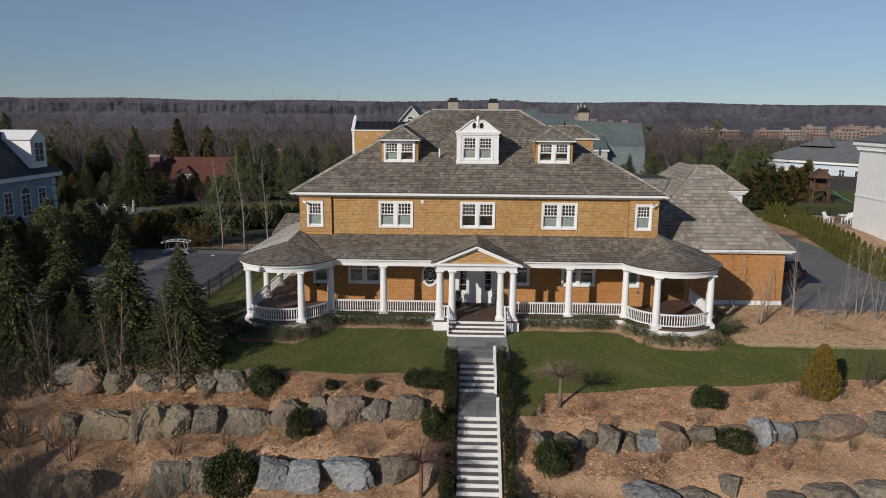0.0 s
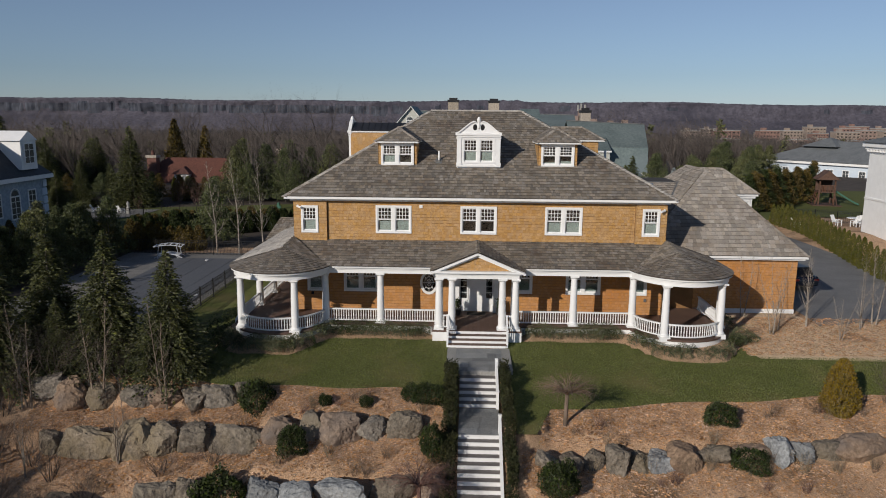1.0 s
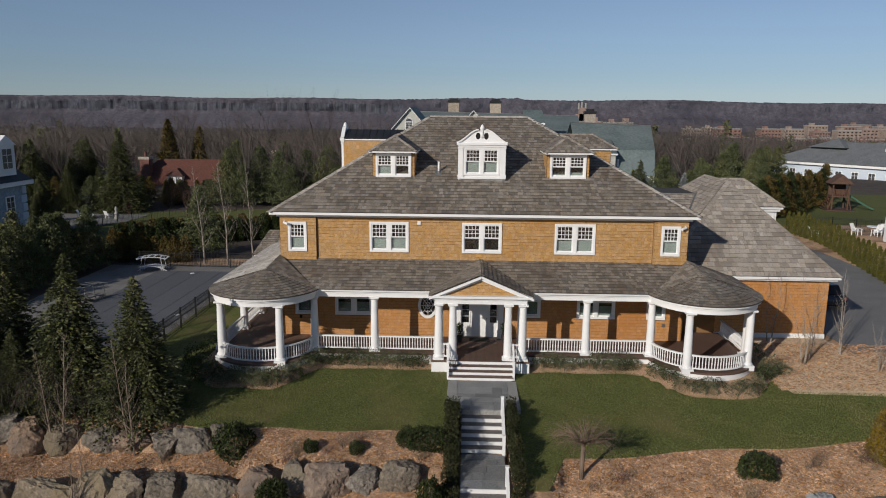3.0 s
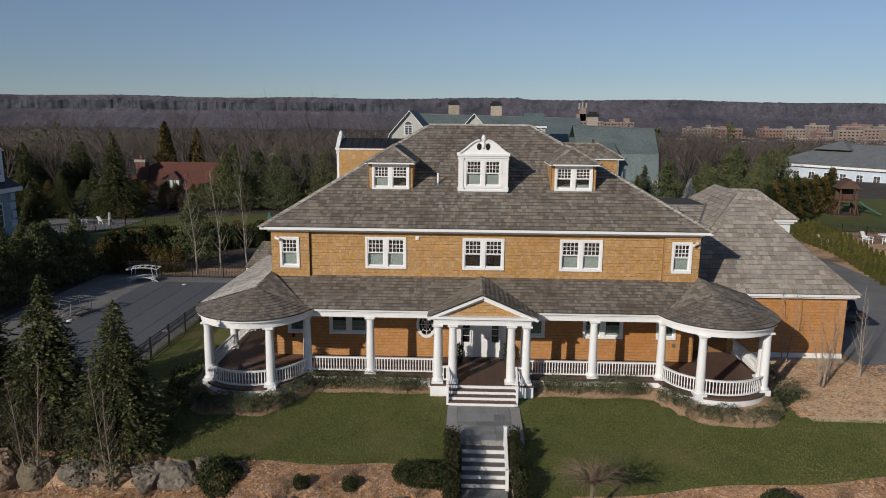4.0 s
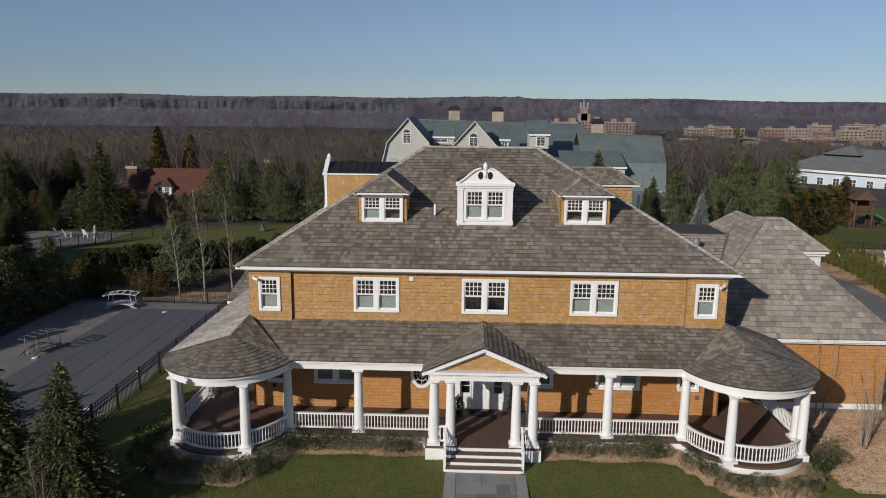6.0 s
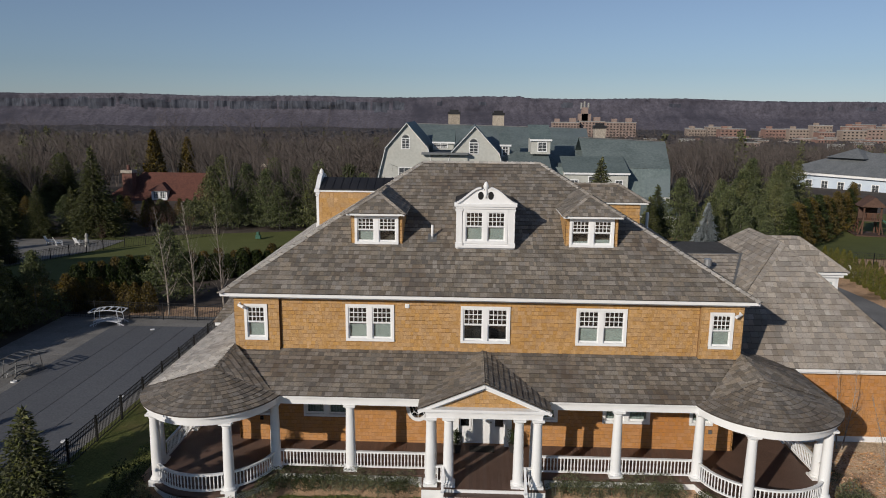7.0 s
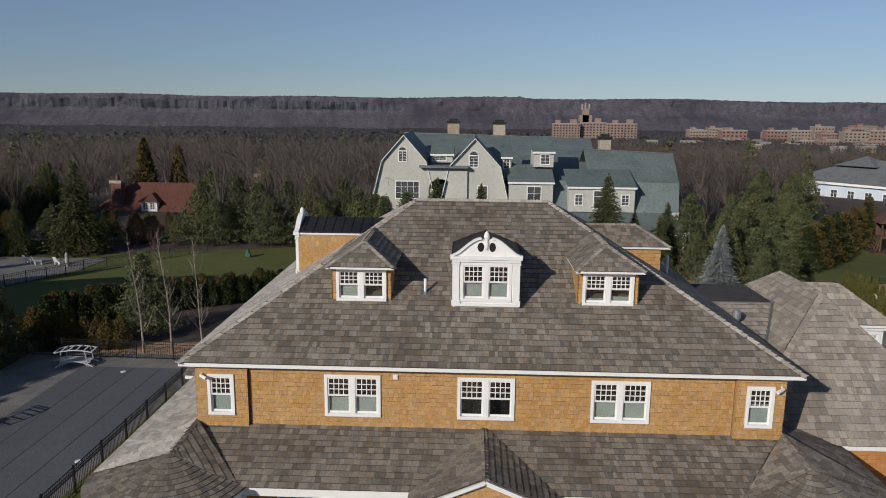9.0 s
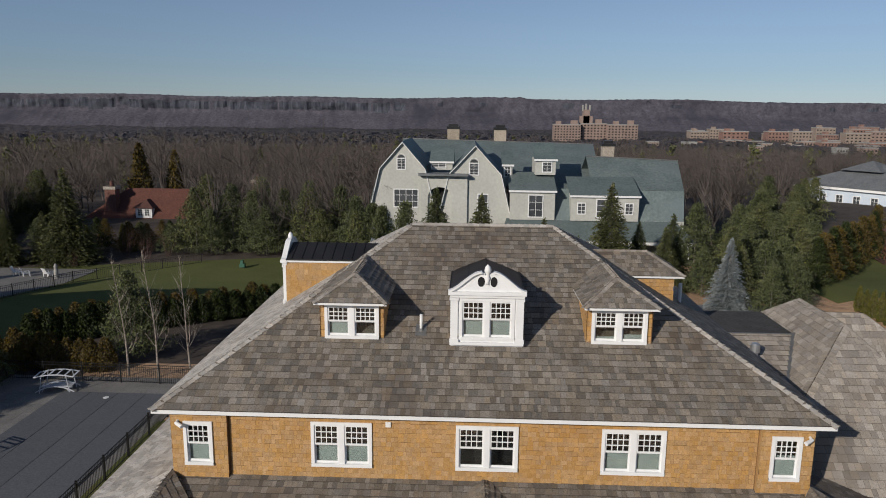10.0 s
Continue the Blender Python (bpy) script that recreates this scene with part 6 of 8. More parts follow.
iron_fence((-17.6, -6.0), (-17.7, 20.2))
iron_fence((-17.7, 20.2), (-30.5, 20.6))
iron_fence((-47.2, 33.5), (-42.4, 49.5), "black iron fence beside the back lawn", gap=0.2, group="lawn fence")
iron_fence((-42.4, 49.5), (-33.0, 61.0), "black iron fence beside the back lawn", gap=0.2, group="lawn fence")
iron_fence((33.6, 40.2), (42.0, 33.2), "black iron fence across the far lawn", gap=0.2, group="lawn fence")
CUSHION = material("white powder-coated metal", (0.45, 0.47, 0.5), (0.55, 0.57, 0.6), 2.0, 0.5)


def lounger(x, y, turn, label, mat):
    t = thing("pool_lounger", label, "lounger", "pool furniture", at=(x, y, TZ, 0, 0, turn))
    m = Mesh()
    pts = [(-0.95, 0.32), (-0.5, 0.38), (0.2, 0.36), (0.95, 0.30)]
    for s in (-0.32, 0.32):
        m = Mesh()
        for a, b in zip(pts, pts[1:]):
            m.bar((a[0], s, a[1]), (b[0], s, b[1]), 0.05, 0.05)
        part("side_rail", m, mat, t)
    for i in range(14):
        xx = -0.9 + i * 0.135
        part("slat", Mesh().box(xx, xx + 0.09, -0.3, 0.3, 0.35, 0.37), mat, t)
    for xx in (-0.85, 0.75):
        for s in (-0.32, 0.32):
            part("leg", Mesh().tube((xx, s, 0.0), (xx * 0.75, s, 0.35), 0.025, 0.025, 6), mat, t)
    arch = [(-1.15 + 0.23 * k, 1.18 - 0.16 * ((k - 5) / 5) ** 2) for k in range(11)]
    for side in (-0.5, 0.5):
        m = Mesh()
        for a, b in zip(arch, arch[1:]):
            m.bar((a[0], side, a[1]), (b[0], side, b[1]), 0.045, 0.06)
        part("canopy_rail", m, mat, t)
        for xx in (-0.72, 0.72):
            part("canopy_post", Mesh().tube((xx * 1.25, side, 0.0), (xx, side, 1.12), 0.028, 0.028, 6), mat, t)
        m = Mesh()
        for k in range(10):
            u0, u1 = -1 + 0.2 * k, -0.8 + 0.2 * k
            m.bar((1.15 * u0, side, 0.06 + 0.36 * (1 - u0 * u0)), (1.15 * u1, side, 0.06 + 0.36 * (1 - u1 * u1)), 0.04, 0.06)
        part("rocker", m, mat, t)
    for a in arch[::2]:
        part("canopy_slat", Mesh().box(a[0] - 0.05, a[0] + 0.05, -0.5, 0.5, a[1] + 0.03, a[1] + 0.05), mat, t)
    return t


lounger(-26.1, 18.9, 8, "pale metal sunshade lounger at the pool's end", CUSHION)
lounger(-26.2, 9.2, 70, "grey metal lounger on the pool paving", LEAD)


# ---- evergreens behind ----
def pine_mesh(h, rad, seed, n=420, tuft=0.33):
    """Soft broad crown of a young white pine: tufts gathered on rising boughs."""
    r = random.Random(seed)
    m = Mesh()
    for i in range(n):
        t = r.random() ** 1.15
        a = r.random() * 6.283
        L = rad * (1 - t) ** 0.9 * r.uniform(0.3, 1.15)
        c = Vector((L * math.cos(a), L * math.sin(a), h * (0.06 + 0.92 * t) + 0.12 * L))
        for k in range(20):
            o = Vector((r.gauss(0, 1), r.gauss(0, 1), r.gauss(0, 0.5))) * 0.15 * (h / 5)
            leaf(m, c + o, tuft * r.uniform(0.5, 0.9) * h / 8, r, 0.6)
    return m


def pine(x, y, h, kind=0, mat=None, label="soft green pine in the screen planting", wide=0.32, z=None, group="evergreen screen"):
    mat = mat or PINE
    return place_tree("pine_tree", ("pine", kind, mat.name, wide), lambda: pine_mesh(5.0, 5.0 * wide, 500 + kind), mat, x, y, h / 5.0, label, "tree", group, z=z)


r = random.Random(31)
# screen behind the pool
for i in range(24):
    x = -46 + i * 0.92
    place_tree("hedge_shrub", ("poolhedge", i % 3), lambda: cone_shrub_mesh(2400, 0.85, 2.3, 0.16, 670 + i % 3, 0.5), RUSSET, x, 22.6 + r.uniform(-0.3, 0.3), r.uniform(0.85, 1.15), "golden russet hedge shrub behind the pool", "shrub", "hedge behind the pool", trunk=Mesh().tube((0, 0, -0.2), (0, 0, 1.0), 0.05, 0.03, 6))
for i in range(15):
    pine(-30.6 - r.uniform(0, 2.4) - 0.12 * (19 - i), 3.5 + i * 1.12, r.uniform(4.0, 5.2), i % 3, (SPRUCE, BOX, PINE)[i % 3], "dense dark evergreen beside the pool paving", 0.42, group="evergreens beside the pool")
for i in range(12):
    pine(-35 - r.uniform(0, 8), -1 + i * 1.9 + r.uniform(-0.5, 0.5), r.uniform(3.6, 5.4), i % 3, (JUNIPER, SPRUCE, PINE)[i % 3], "dense grey-green evergreen beside the pool", 0.36, group="evergreens beside the pool")
for i in range(34):
    x, y = -33.0 + (i // 2) * 1.02 + r.uniform(-0.2, 0.2), 28.4 + (i // 2) * 0.76 - 1.3 * (i % 2)
    place_tree("hedge_shrub", ("hedgecone", i % 3, i % 2), lambda: cone_shrub_mesh(2400, 0.95, 2.4, 0.17, 660 + i % 3, 0.45), RUSSET if i % 2 == 0 else BOX, x, y, r.uniform(0.85, 1.15), "rounded dark russet hedge shrub at the back lawn", "shrub", "hedge at the back lawn", trunk=Mesh().tube((0, 0, -0.2), (0, 0, 1.0), 0.05, 0.03, 6))
pine(-24.5, 25.5, 6.2, 0, PINE, wide=0.42)
for i, (x, y) in enumerate(((-50.9, 64.4), (-50.0, 64.8), (-49.2, 65.2), (-45.4, 66.8), (-44.4, 67.2))):
    place_tree("arborvitae", ("arbor", i % 3), lambda: cone_shrub_mesh(2600, 0.56, 2.9, 0.13, 650 + i % 3, 0.55), ARBOR, x, y, 1.25, "golden-green columnar arborvitae beside the terrace", "shrub", "arborvitae beside the terrace", trunk=Mesh().tube((0, 0, -0.2), (0, 0, 1.2), 0.05, 0.03, 6))
# tall pines right of the red-roofed house and along the back lawn
for i, (x, y, h) in enumerate([(-35.8, 67, 8.4), (-32, 70, 8.6), (-28.6, 68, 8.0), (-25, 70, 8.2), (-21, 67, 8.6), (-17.2, 68, 8.8), (-14.6, 64, 7.8), (-12, 60, 7.4), (-37.5, 76, 9.2), (-30, 77, 9), (-23, 76, 8.6), (-26.6, 66.5, 6.4), (-19, 64.5, 6.2), (-33.6, 66, 6.0)]):
    pine(x, y, h, i % 3, PINE if i % 4 else SPRUCE, "tall green pine behind the back lawn", 0.44, group="pines behind the lawn")
for i, (x, y, h) in enumerate([(-48.4, 59.5, 11.2), (-74, 70, 13), (-61, 60, 9.6), (-55, 58, 6.5), (-58.5, 55, 7.0), (-52, 60.5, 6.0), (-68, 62, 9), (-80, 60, 11), (-66, 84, 9), (-70, 52, 8), (-78, 48, 9), (-64, 46, 7), (-86, 66, 13), (-58, 42, 6.5), (-66, 40, 7.5), (-50, 36, 6), (-48, 40, 6)]):
    spruce(x, y, h, i % 3, SPRUCE, "tall dark spruce near the red-roofed house", wide=0.34, group="dark spruces")
for i, (x, y, h) in enumerate([(-62, 108, 17), (-57, 112, 15)]):
    place_tree("cedar_tree", ("cedtree", i), lambda: cone_shrub_mesh(3000, 1.5, 6.0, 0.32, 640, 0.8), RUSSET, x, y, h / 6.0 * 0.7, "russet conical cedar beyond the red roof", "tree")
for i in range(110):
    x, y = r.uniform(-84, -38), r.uniform(65, 92)
    if -66 < x < -44 and y > 70:
        continue
    h = (1.3 + (94 - y) * 0.10) * r.uniform(0.8, 1.15) if x > -68 else r.uniform(5, 9)
    pine(x, y, h, i % 3, (SPRUCE, RUSSET, BOX, PINE)[i % 4], "low evergreen in the garden before the red-roofed house", 0.5, group="garden evergreens")
# right-hand grove
for i, (x, y, h) in enumerate([(24, 42, 6), (27, 44, 7), (30, 47, 6.8), (33, 50, 7.2), (36, 54, 7.4), (38, 59, 7.8), (26, 50, 7.6), (29.5, 55, 8.4), (34, 59, 8), (39, 64, 8), (22, 46, 5.8), (41, 70, 8), (36, 68, 8), (25.5, 60, 9.0), (31, 62, 8.6), (44, 77, 8.5), (47.5, 84, 9.0), (42, 82, 9.5), (52, 92, 9.0), (39, 76, 9.0), (46, 91, 9.6), (57, 99, 8.6), (28.5, 41, 6.0), (25.5, 38.5, 5.2)]):
    pine(x, y, h * 0.84, i % 3, PINE if i % 3 else SPRUCE, "dense dark green pine of the grove", 0.42, group="evergreen grove")
spruce(22.3, 40.0, 6.4, 1, BLUESPRUCE, "pale blue spruce in front of the grove", "blue_spruce", 0.32, "blue spruces")
spruce(-7.0, 50.0, 6.4, 2, BLUESPRUCE, "pale blue spruce behind the house", "blue_spruce", 0.30, "blue spruces")
spruce(-9.5, 42.0, 6.0, 0, BLUESPRUCE, "pale blue spruce behind the house", "blue_spruce", 0.30, "blue spruces")
for i in range(17):
    x, y = 34.2 + i * 1.25, 49.0 + i * 1.62
    pine(x, y, r.uniform(4.6, 6.0), i % 3, RUSSET if i % 3 else BOX, "russet-brown evergreen at the lawn's edge", 0.34, group="russet hedge at the far lawn")
for i, (x, y, h, k) in enumerate([(-7.4, 52, 8.6, 0), (-12.5, 52, 7.5, 1), (-4.2, 52, 10.0, 2), (14.1, 52, 10.4, 1), (-10.5, 57, 7.5, 1), (7.2, 52, 7.0, 0), (1.0, 53, 7.0, 2), (18.5, 47, 6.5, 2), (20, 50, 7.5, 0), (0.6, 52, 9.4, 1), (17.8, 55, 6, 1), (-5, 50, 6.6, 0), (10.5, 50, 5.5, 1)]):
    (pine if i in (0, 1, 4) else spruce)(x, y, h, k, SPRUCE if i % 2 else PINE, "young evergreen behind the house")
# golden arborvitae hedge along the drive
for i in range(26):
    t = i / 25
    x, y = 33.2 - 3.4 * t + 0.5 * math.sin(t * 5), 39.0 - 30.0 * t
    place_tree("arborvitae", ("arbor", i % 3), lambda: cone_shrub_mesh(2600, 0.56, 2.9, 0.13, 650 + i, 0.55), ARBOR, x, y, r.uniform(0.74, 0.86), "golden-green columnar arborvitae in a row", "shrub", "arborvitae hedge along the drive", trunk=Mesh().tube((0, 0, -0.2), (0, 0, 1.2), 0.05, 0.03, 6))

for i, (x, y, sc) in enumerate(((-47.5, 62.5, 1.5), (-43.5, 63.5, 1.7), (-40.5, 62.8, 1.6), (-45.2, 66.5, 1.8), (-38.6, 64.8, 1.5), (-46.4, 57.0, 0.9))):
    tagged(bare_tree("bare_shrub", ("purple", i % 2), x, y, sc, REDTWIG, "leafless purple-brown ornamental tree at the back lawn", thicket_maker(940 + i % 2, 16, 1.9), "ornamental trees at the back lawn"), category="tree")

# parked car by the garage
CARP = material("dark blue car paint", (0.018, 0.022, 0.035), (0.025, 0.03, 0.045), 1.0, 0.25, spec=0.6)
car = thing("parked_car", "dark blue car parked beside the garage wing", "car", at=(22.0, 9.5, G(22.0, 9.5) + 0.07, 0, 0, 8))
m = Mesh().prism([(-0.9, -2.2, 0.30), (-0.9, 2.2, 0.30), (-0.9, 2.25, 0.75), (-0.9, 1.2, 0.92), (-0.9, -2.1, 0.95), (-0.9, -2.25, 0.7)], (1.8, 0, 0))
part("body", m, CARP, car, bevel=0.06)
m = Mesh().prism([(-0.75, -1.9, 0.93), (-0.75, 1.15, 0.90), (-0.75, 0.3, 1.45), (-0.75, -1.45, 1.46)], (1.5, 0, 0))
part("cabin", m, METALROOF, car, bevel=0.05)
for x in (-0.82, 0.82):
    for y in (-1.4, 1.4):
        w = part("wheel", Mesh().tube((x - 0.1, y, 0.32), (x + 0.1, y, 0.32), 0.33, 0.33, 18, True), IRON, car)
        part("rim", Mesh().tube((x - 0.108, y, 0.32), (x + 0.108, y, 0.32), 0.2, 0.2, 12, True), LEAD, w)
RED = material("red lamp lens", (0.35, 0.02, 0.02), (0.4, 0.03, 0.02), 1.0, 0.3)
for x in (-0.7, 0.7):
    part("tail_light", Mesh().box(x - 0.16, x + 0.16, -2.27, -2.2, 0.68, 0.82), RED, car)

# ---- neighbouring houses ----
GREYWALL = material("pale grey stucco", (0.42, 0.42, 0.38), (0.48, 0.48, 0.44), 0.3, 0.85, 0.1, 3, fine_mix=0.15)
GREENROOF = material("green slate roof", (0.100, 0.130, 0.128), (0.150, 0.185, 0.180), 0.35, 0.7, 0.3, 3.0, 0.15, (0.13, 0.16, 0.165), fine_mix=0.3)
STONECH = material("rubble stone chimney", (0.22, 0.19, 0.155), (0.38, 0.33, 0.27), 2.2, 0.9, 0.5, 6, 0.2, fine_mix=0.5)
BLUEWALL = material("grey blue stone wall", (0.26, 0.32, 0.37), (0.33, 0.39, 0.44), 1.0, 0.85, 0.2, 4, fine_mix=0.3)
PALEBLUE = material("pale blue siding", (0.50, 0.57, 0.66), (0.56, 0.63, 0.70), 0.4, 0.7, 0.1, 4, fine_mix=0.1)
GREYROOF = material("grey slate roof", (0.12, 0.13, 0.135), (0.17, 0.18, 0.185), 0.5, 0.75, 0.3, 3.0, 0.1, fine_mix=0.3)
NAVYROOF = material("dark slate roof", (0.025, 0.028, 0.035), (0.04, 0.045, 0.052), 0.5, 0.6, 0.3, 3.0, fine_mix=0.3)
REDROOF = material("red tile roof", (0.085, 0.042, 0.034), (0.125, 0.058, 0.045), 0.8, 0.85, 0.4, 4.0, 0.2, fine_mix=0.4)
REDBRICK = material("red brick", (0.13, 0.065, 0.052), (0.18, 0.09, 0.07), 1.0, 0.9, 0.3, 6, fine_mix=0.3)


FARPANE = material("far window glass", (0.05, 0.055, 0.06), (0.09, 0.095, 0.10), 0.5, 0.15, spec=0.6)


def far_window(parent, x, y, z, w, h, grid=(2, 3), turn=0, arch=False):
    """A small framed window of a distant wall that looks towards -y."""
    win = new("window")
    win.parent = parent
    win.matrix_basis = pose(x, y, z, 0, 0, turn)
    t = 0.12
    m = Mesh().box(-w / 2, -w / 2 + t, -0.06, 0.0, 0, h).box(w / 2 - t, w / 2, -0.06, 0, 0, h).box(-w / 2 + t, w / 2 - t, -0.06, 0, 0, t).box(-w / 2 + t, w / 2 - t, -0.06, 0, h - t, h)
    if arch:
        for k in range(8):
            a, b = math.pi * k / 8, math.pi * (k + 1) / 8
            m.bar((-w / 2 * math.cos(a) * 0.9, -0.03, h + w / 2 * math.sin(a) * 0.9), (-w / 2 * math.cos(b) * 0.9, -0.03, h + w / 2 * math.sin(b) * 0.9), 0.06, t, (0, 1, 0))
    for i in range(1, grid[0]):
        xx = -w / 2 + w * i / grid[0]
        m.box(xx - 0.025, xx + 0.025, -0.045, 0, t, h - t)
    for j in range(1, grid[1]):
        zz = h * j / grid[1]
        m.box(-w / 2 + t, w / 2 - t, -0.042, 0, zz - 0.02, zz + 0.02)
    part("casing", m, WHITE, win)
    m = Mesh().box(-w / 2 + t, w / 2 - t, -0.02, -0.004, t, h - t)
    if arch:
        m.add([(-0.42 * w * math.cos(math.pi * k / 8), -0.021, h - t + 0.42 * w * math.sin(math.pi * k / 8)) for k in range(9)], [tuple(range(9))])
    part("pane", m, FARPANE, win)
    return win


# grey gambrel house with green slate roofs
gh = thing("gambrel_house", "large pale grey house with gambrel gables and green slate roof", "house")
GY = 68.0


def gambrel(cx, half, zt, zk, zb, y0, y1, name):
    """A gable-ended block whose gable looks towards -y: zt ridge, zk knee, zb foot."""
    k = half * 0.72
    prof = [(cx - half, zb), (cx + half, zb), (cx + k, zk), (cx, zt), (cx - k, zk)]
    m = Mesh().prism([(x, y0, z) for x, z in prof], (0, 0.3, 0))
    m.box(cx - half, cx + half, y0, y1, -3, zb)
    part(name, m, GREYWALL, gh)
    m = Mesh()
    for (xa, za), (xb, zb2) in (((cx - half - 0.2, zb - 0.1), (cx - k, zk)), ((cx - k, zk), (cx, zt)), ((cx, zt), (cx + k, zk)), ((cx + k, zk), (cx + half + 0.2, zb - 0.1))):
        m.add([(xa, y0 - 0.25, za + 0.12), (xb, y0 - 0.25, zb2 + 0.12), (xb, y1, zb2 + 0.12), (xa, y1, za + 0.12), (xa, y0 - 0.25, za - 0.08), (xb, y0 - 0.25, zb2 - 0.08)], [(0, 1, 2, 3), (0, 4, 5, 1)])
    part("gable_roof", m, GREENROOF, gh)
    m = Mesh()
    for (xa, za), (xb, zb2) in (((cx - half, zb), (cx - k, zk)), ((cx - k, zk), (cx, zt)), ((cx, zt), (cx + k, zk)), ((cx + k, zk), (cx + half, zb))):
        m.bar((xa, y0 - 0.28, za), (xb, y0 - 0.28, zb2), 0.08, 0.28, (0, 1, 0))
    part("bargeboard", m, WHITE, gh)


gambrel(-9.25, 4.0, 12.45, 9.15, 4.6, GY, GY + 14, "gable_wall")
gambrel(-0.05, 4.6, 12.1, 8.5, 3.0, GY, GY + 14, "gable_wall")
far_window(gh, -9.4, GY, 9.0, 1.2, 1.5, (2, 4), arch=True)
far_window(gh, -0.2, GY, 8.4, 1.3, 1.6, (2, 4), arch=True)
far_window(gh, -8.8, GY, 4.2, 3.2, 2.4, (4, 3))
far_window(gh, -2.2, GY, 3.9, 1.6, 2.2, (2, 2))
far_window(gh, 1.0, GY, 3.9, 1.4, 2.2, (2, 2))
# main long roof
m = Mesh()
m.add([(-11.5, 92, 12.0), (18.6, 92, 11.4), (16.6, 70.5, 6.5), (-10, 70.5, 6.8), (-11.5, 104, 6.5), (18.6, 104, 6.5)], [(3, 2, 1, 0), (0, 1, 5, 4), (1, 2, 5)])
m.add([(15.0, 76, 10.5), (27.4, 76, 10.0), (26.6, 69.4, 6.6), (15, 69.4, 6.8), (15, 83, 6.5), (27.4, 83, 6.5)], [(3, 2, 1, 0), (0, 1, 5, 4)])
m.add([(4.5, 69.4, 6.8), (26.6, 69.4, 6.6), (26.2, 67.2, 3.0), (4.5, 67.2, 3.0)], [(3, 2, 1, 0)])
m.add([(4.0, 67.4, 3.1), (25.0, 67.4, 3.1), (26.8, 63.6, 1.0), (3.0, 63.6, 1.0)], [(3, 2, 1, 0)])
m.add([(25.0, 67.4, 3.1), (26.5, 80, 3.1), (29.0, 80, 1.0), (26.8, 63.6, 1.0)], [(0, 1, 2, 3)])
part("main_roof", m, GREENROOF, gh, "green slate roof")
m = Mesh()
m.prism([(26.6, 69.4, 6.5), (26.2, 67.2, 3.0), (26.2, 67.2, -3), (27.2, 83, -3), (27.2, 83, 6.5), (27.4, 76, 9.9)], (-0.3, 0, 0))
m.box(-9, 4, 70.4, 70.7, -3, 7).box(4.5, 26.0, 67.2, 67.5, -3, 3.0)
m.box(4.0, 26.2, 66.6, 66.9, -3, 1.6)
part("wall", m, GREYWALL, gh)
m = Mesh()
for (a, b) in (((-11.5, 92, 12.05), (18.6, 92, 11.45)), ((15, 76, 10.55), (27.4, 76, 10.05))):
    m.bar(a, b, 0.25, 0.12)
part("ridge_cap", m, LEAD, gh)


def shed_dormer(x0, x1, zt, zb, y, wins, depth=4.0):
    m = Mesh().box(x0, x1, y, y + depth, zb, zt)
    d = part("dormer", m, GREYWALL, gh)
    m = Mesh()
    m.add([(x0 - 0.2, y - 0.25, zt), (x1 + 0.2, y - 0.25, zt), (x1 + 0.2, y + depth, zt + depth * 0.38), (x0 - 0.2, y + depth, zt + depth * 0.38), (x0 - 0.2, y - 0.25, zt - 0.2), (x1 + 0.2, y - 0.25, zt - 0.2), (x1 + 0.2, y + depth, zt - 0.2)],
          [(0, 1, 2, 3), (4, 5, 1, 0), (5, 6, 2, 1)])
    part("dormer_roof", m, GREENROOF, gh)
    part("fascia", Mesh().box(x0 - 0.2, x1 + 0.2, y - 0.3, y - 0.24, zt - 0.22, zt + 0.02), WHITE, gh)
    for cx, z, w, h in wins:
        far_window(gh, cx, y - 0.01, z, w, h)


shed_dormer(7.7, 10.3, 10.4, 8.4, 70.2, [(9.2, 8.7, 1.3, 1.4)], 5)
shed_dormer(4.4, 10.0, 6.7, 3.0, 67.0, [(7.6, 3.3, 1.9, 2.9)], 5)
shed_dormer(12.0, 20.4, 6.2, 3.0, 66.8, [(13.3, 3.8, 1.1, 1.5), (16.3, 3.4, 2.4, 2.4), (19.2, 3.8, 1.1, 1.5)], 5)
shed_dormer(-5.8, -3.0, 9.9, 8.8, 71.0, [(-4.8, 9.0, 2.0, 0.8)], 4)
shed_dormer(3.6, 4.8, 9.6, 6.5, 71.0, [(4.2, 8.0, 0.9, 1.4)], 4)
# Near-black sheet paints the shade inside the porch arch.
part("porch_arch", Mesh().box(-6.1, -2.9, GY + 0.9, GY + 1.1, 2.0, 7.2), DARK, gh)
m = Mesh().box(-6.9, -6.0, GY - 0.3, GY + 0.1, -2, 8.3).box(-3.0, -1.0, GY - 0.3, GY + 0.1, -2, 8.3)
for k in range(8):
    a, b = math.pi * k / 8, math.pi * (k + 1) / 8
    xa, xb = -4.5 - 1.5 * math.cos(a), -4.5 - 1.5 * math.cos(b)
    za, zb = 5.6 + 1.3 * math.sin(a), 5.6 + 1.3 * math.sin(b)
    m.prism([(xa, GY - 0.3, za), (xb, GY - 0.3, zb), (xb, GY - 0.3, 8.3), (xa, GY - 0.3, 8.3)], (0, 0.4, 0))
part("porch_wall", m, GREYWALL, gh)
part("porch_canopy", Mesh().box(-7.2, -0.9, GY - 1.1, GY + 1.5, 8.35, 8.62), GREYROOF, gh, "grey flat porch canopy")
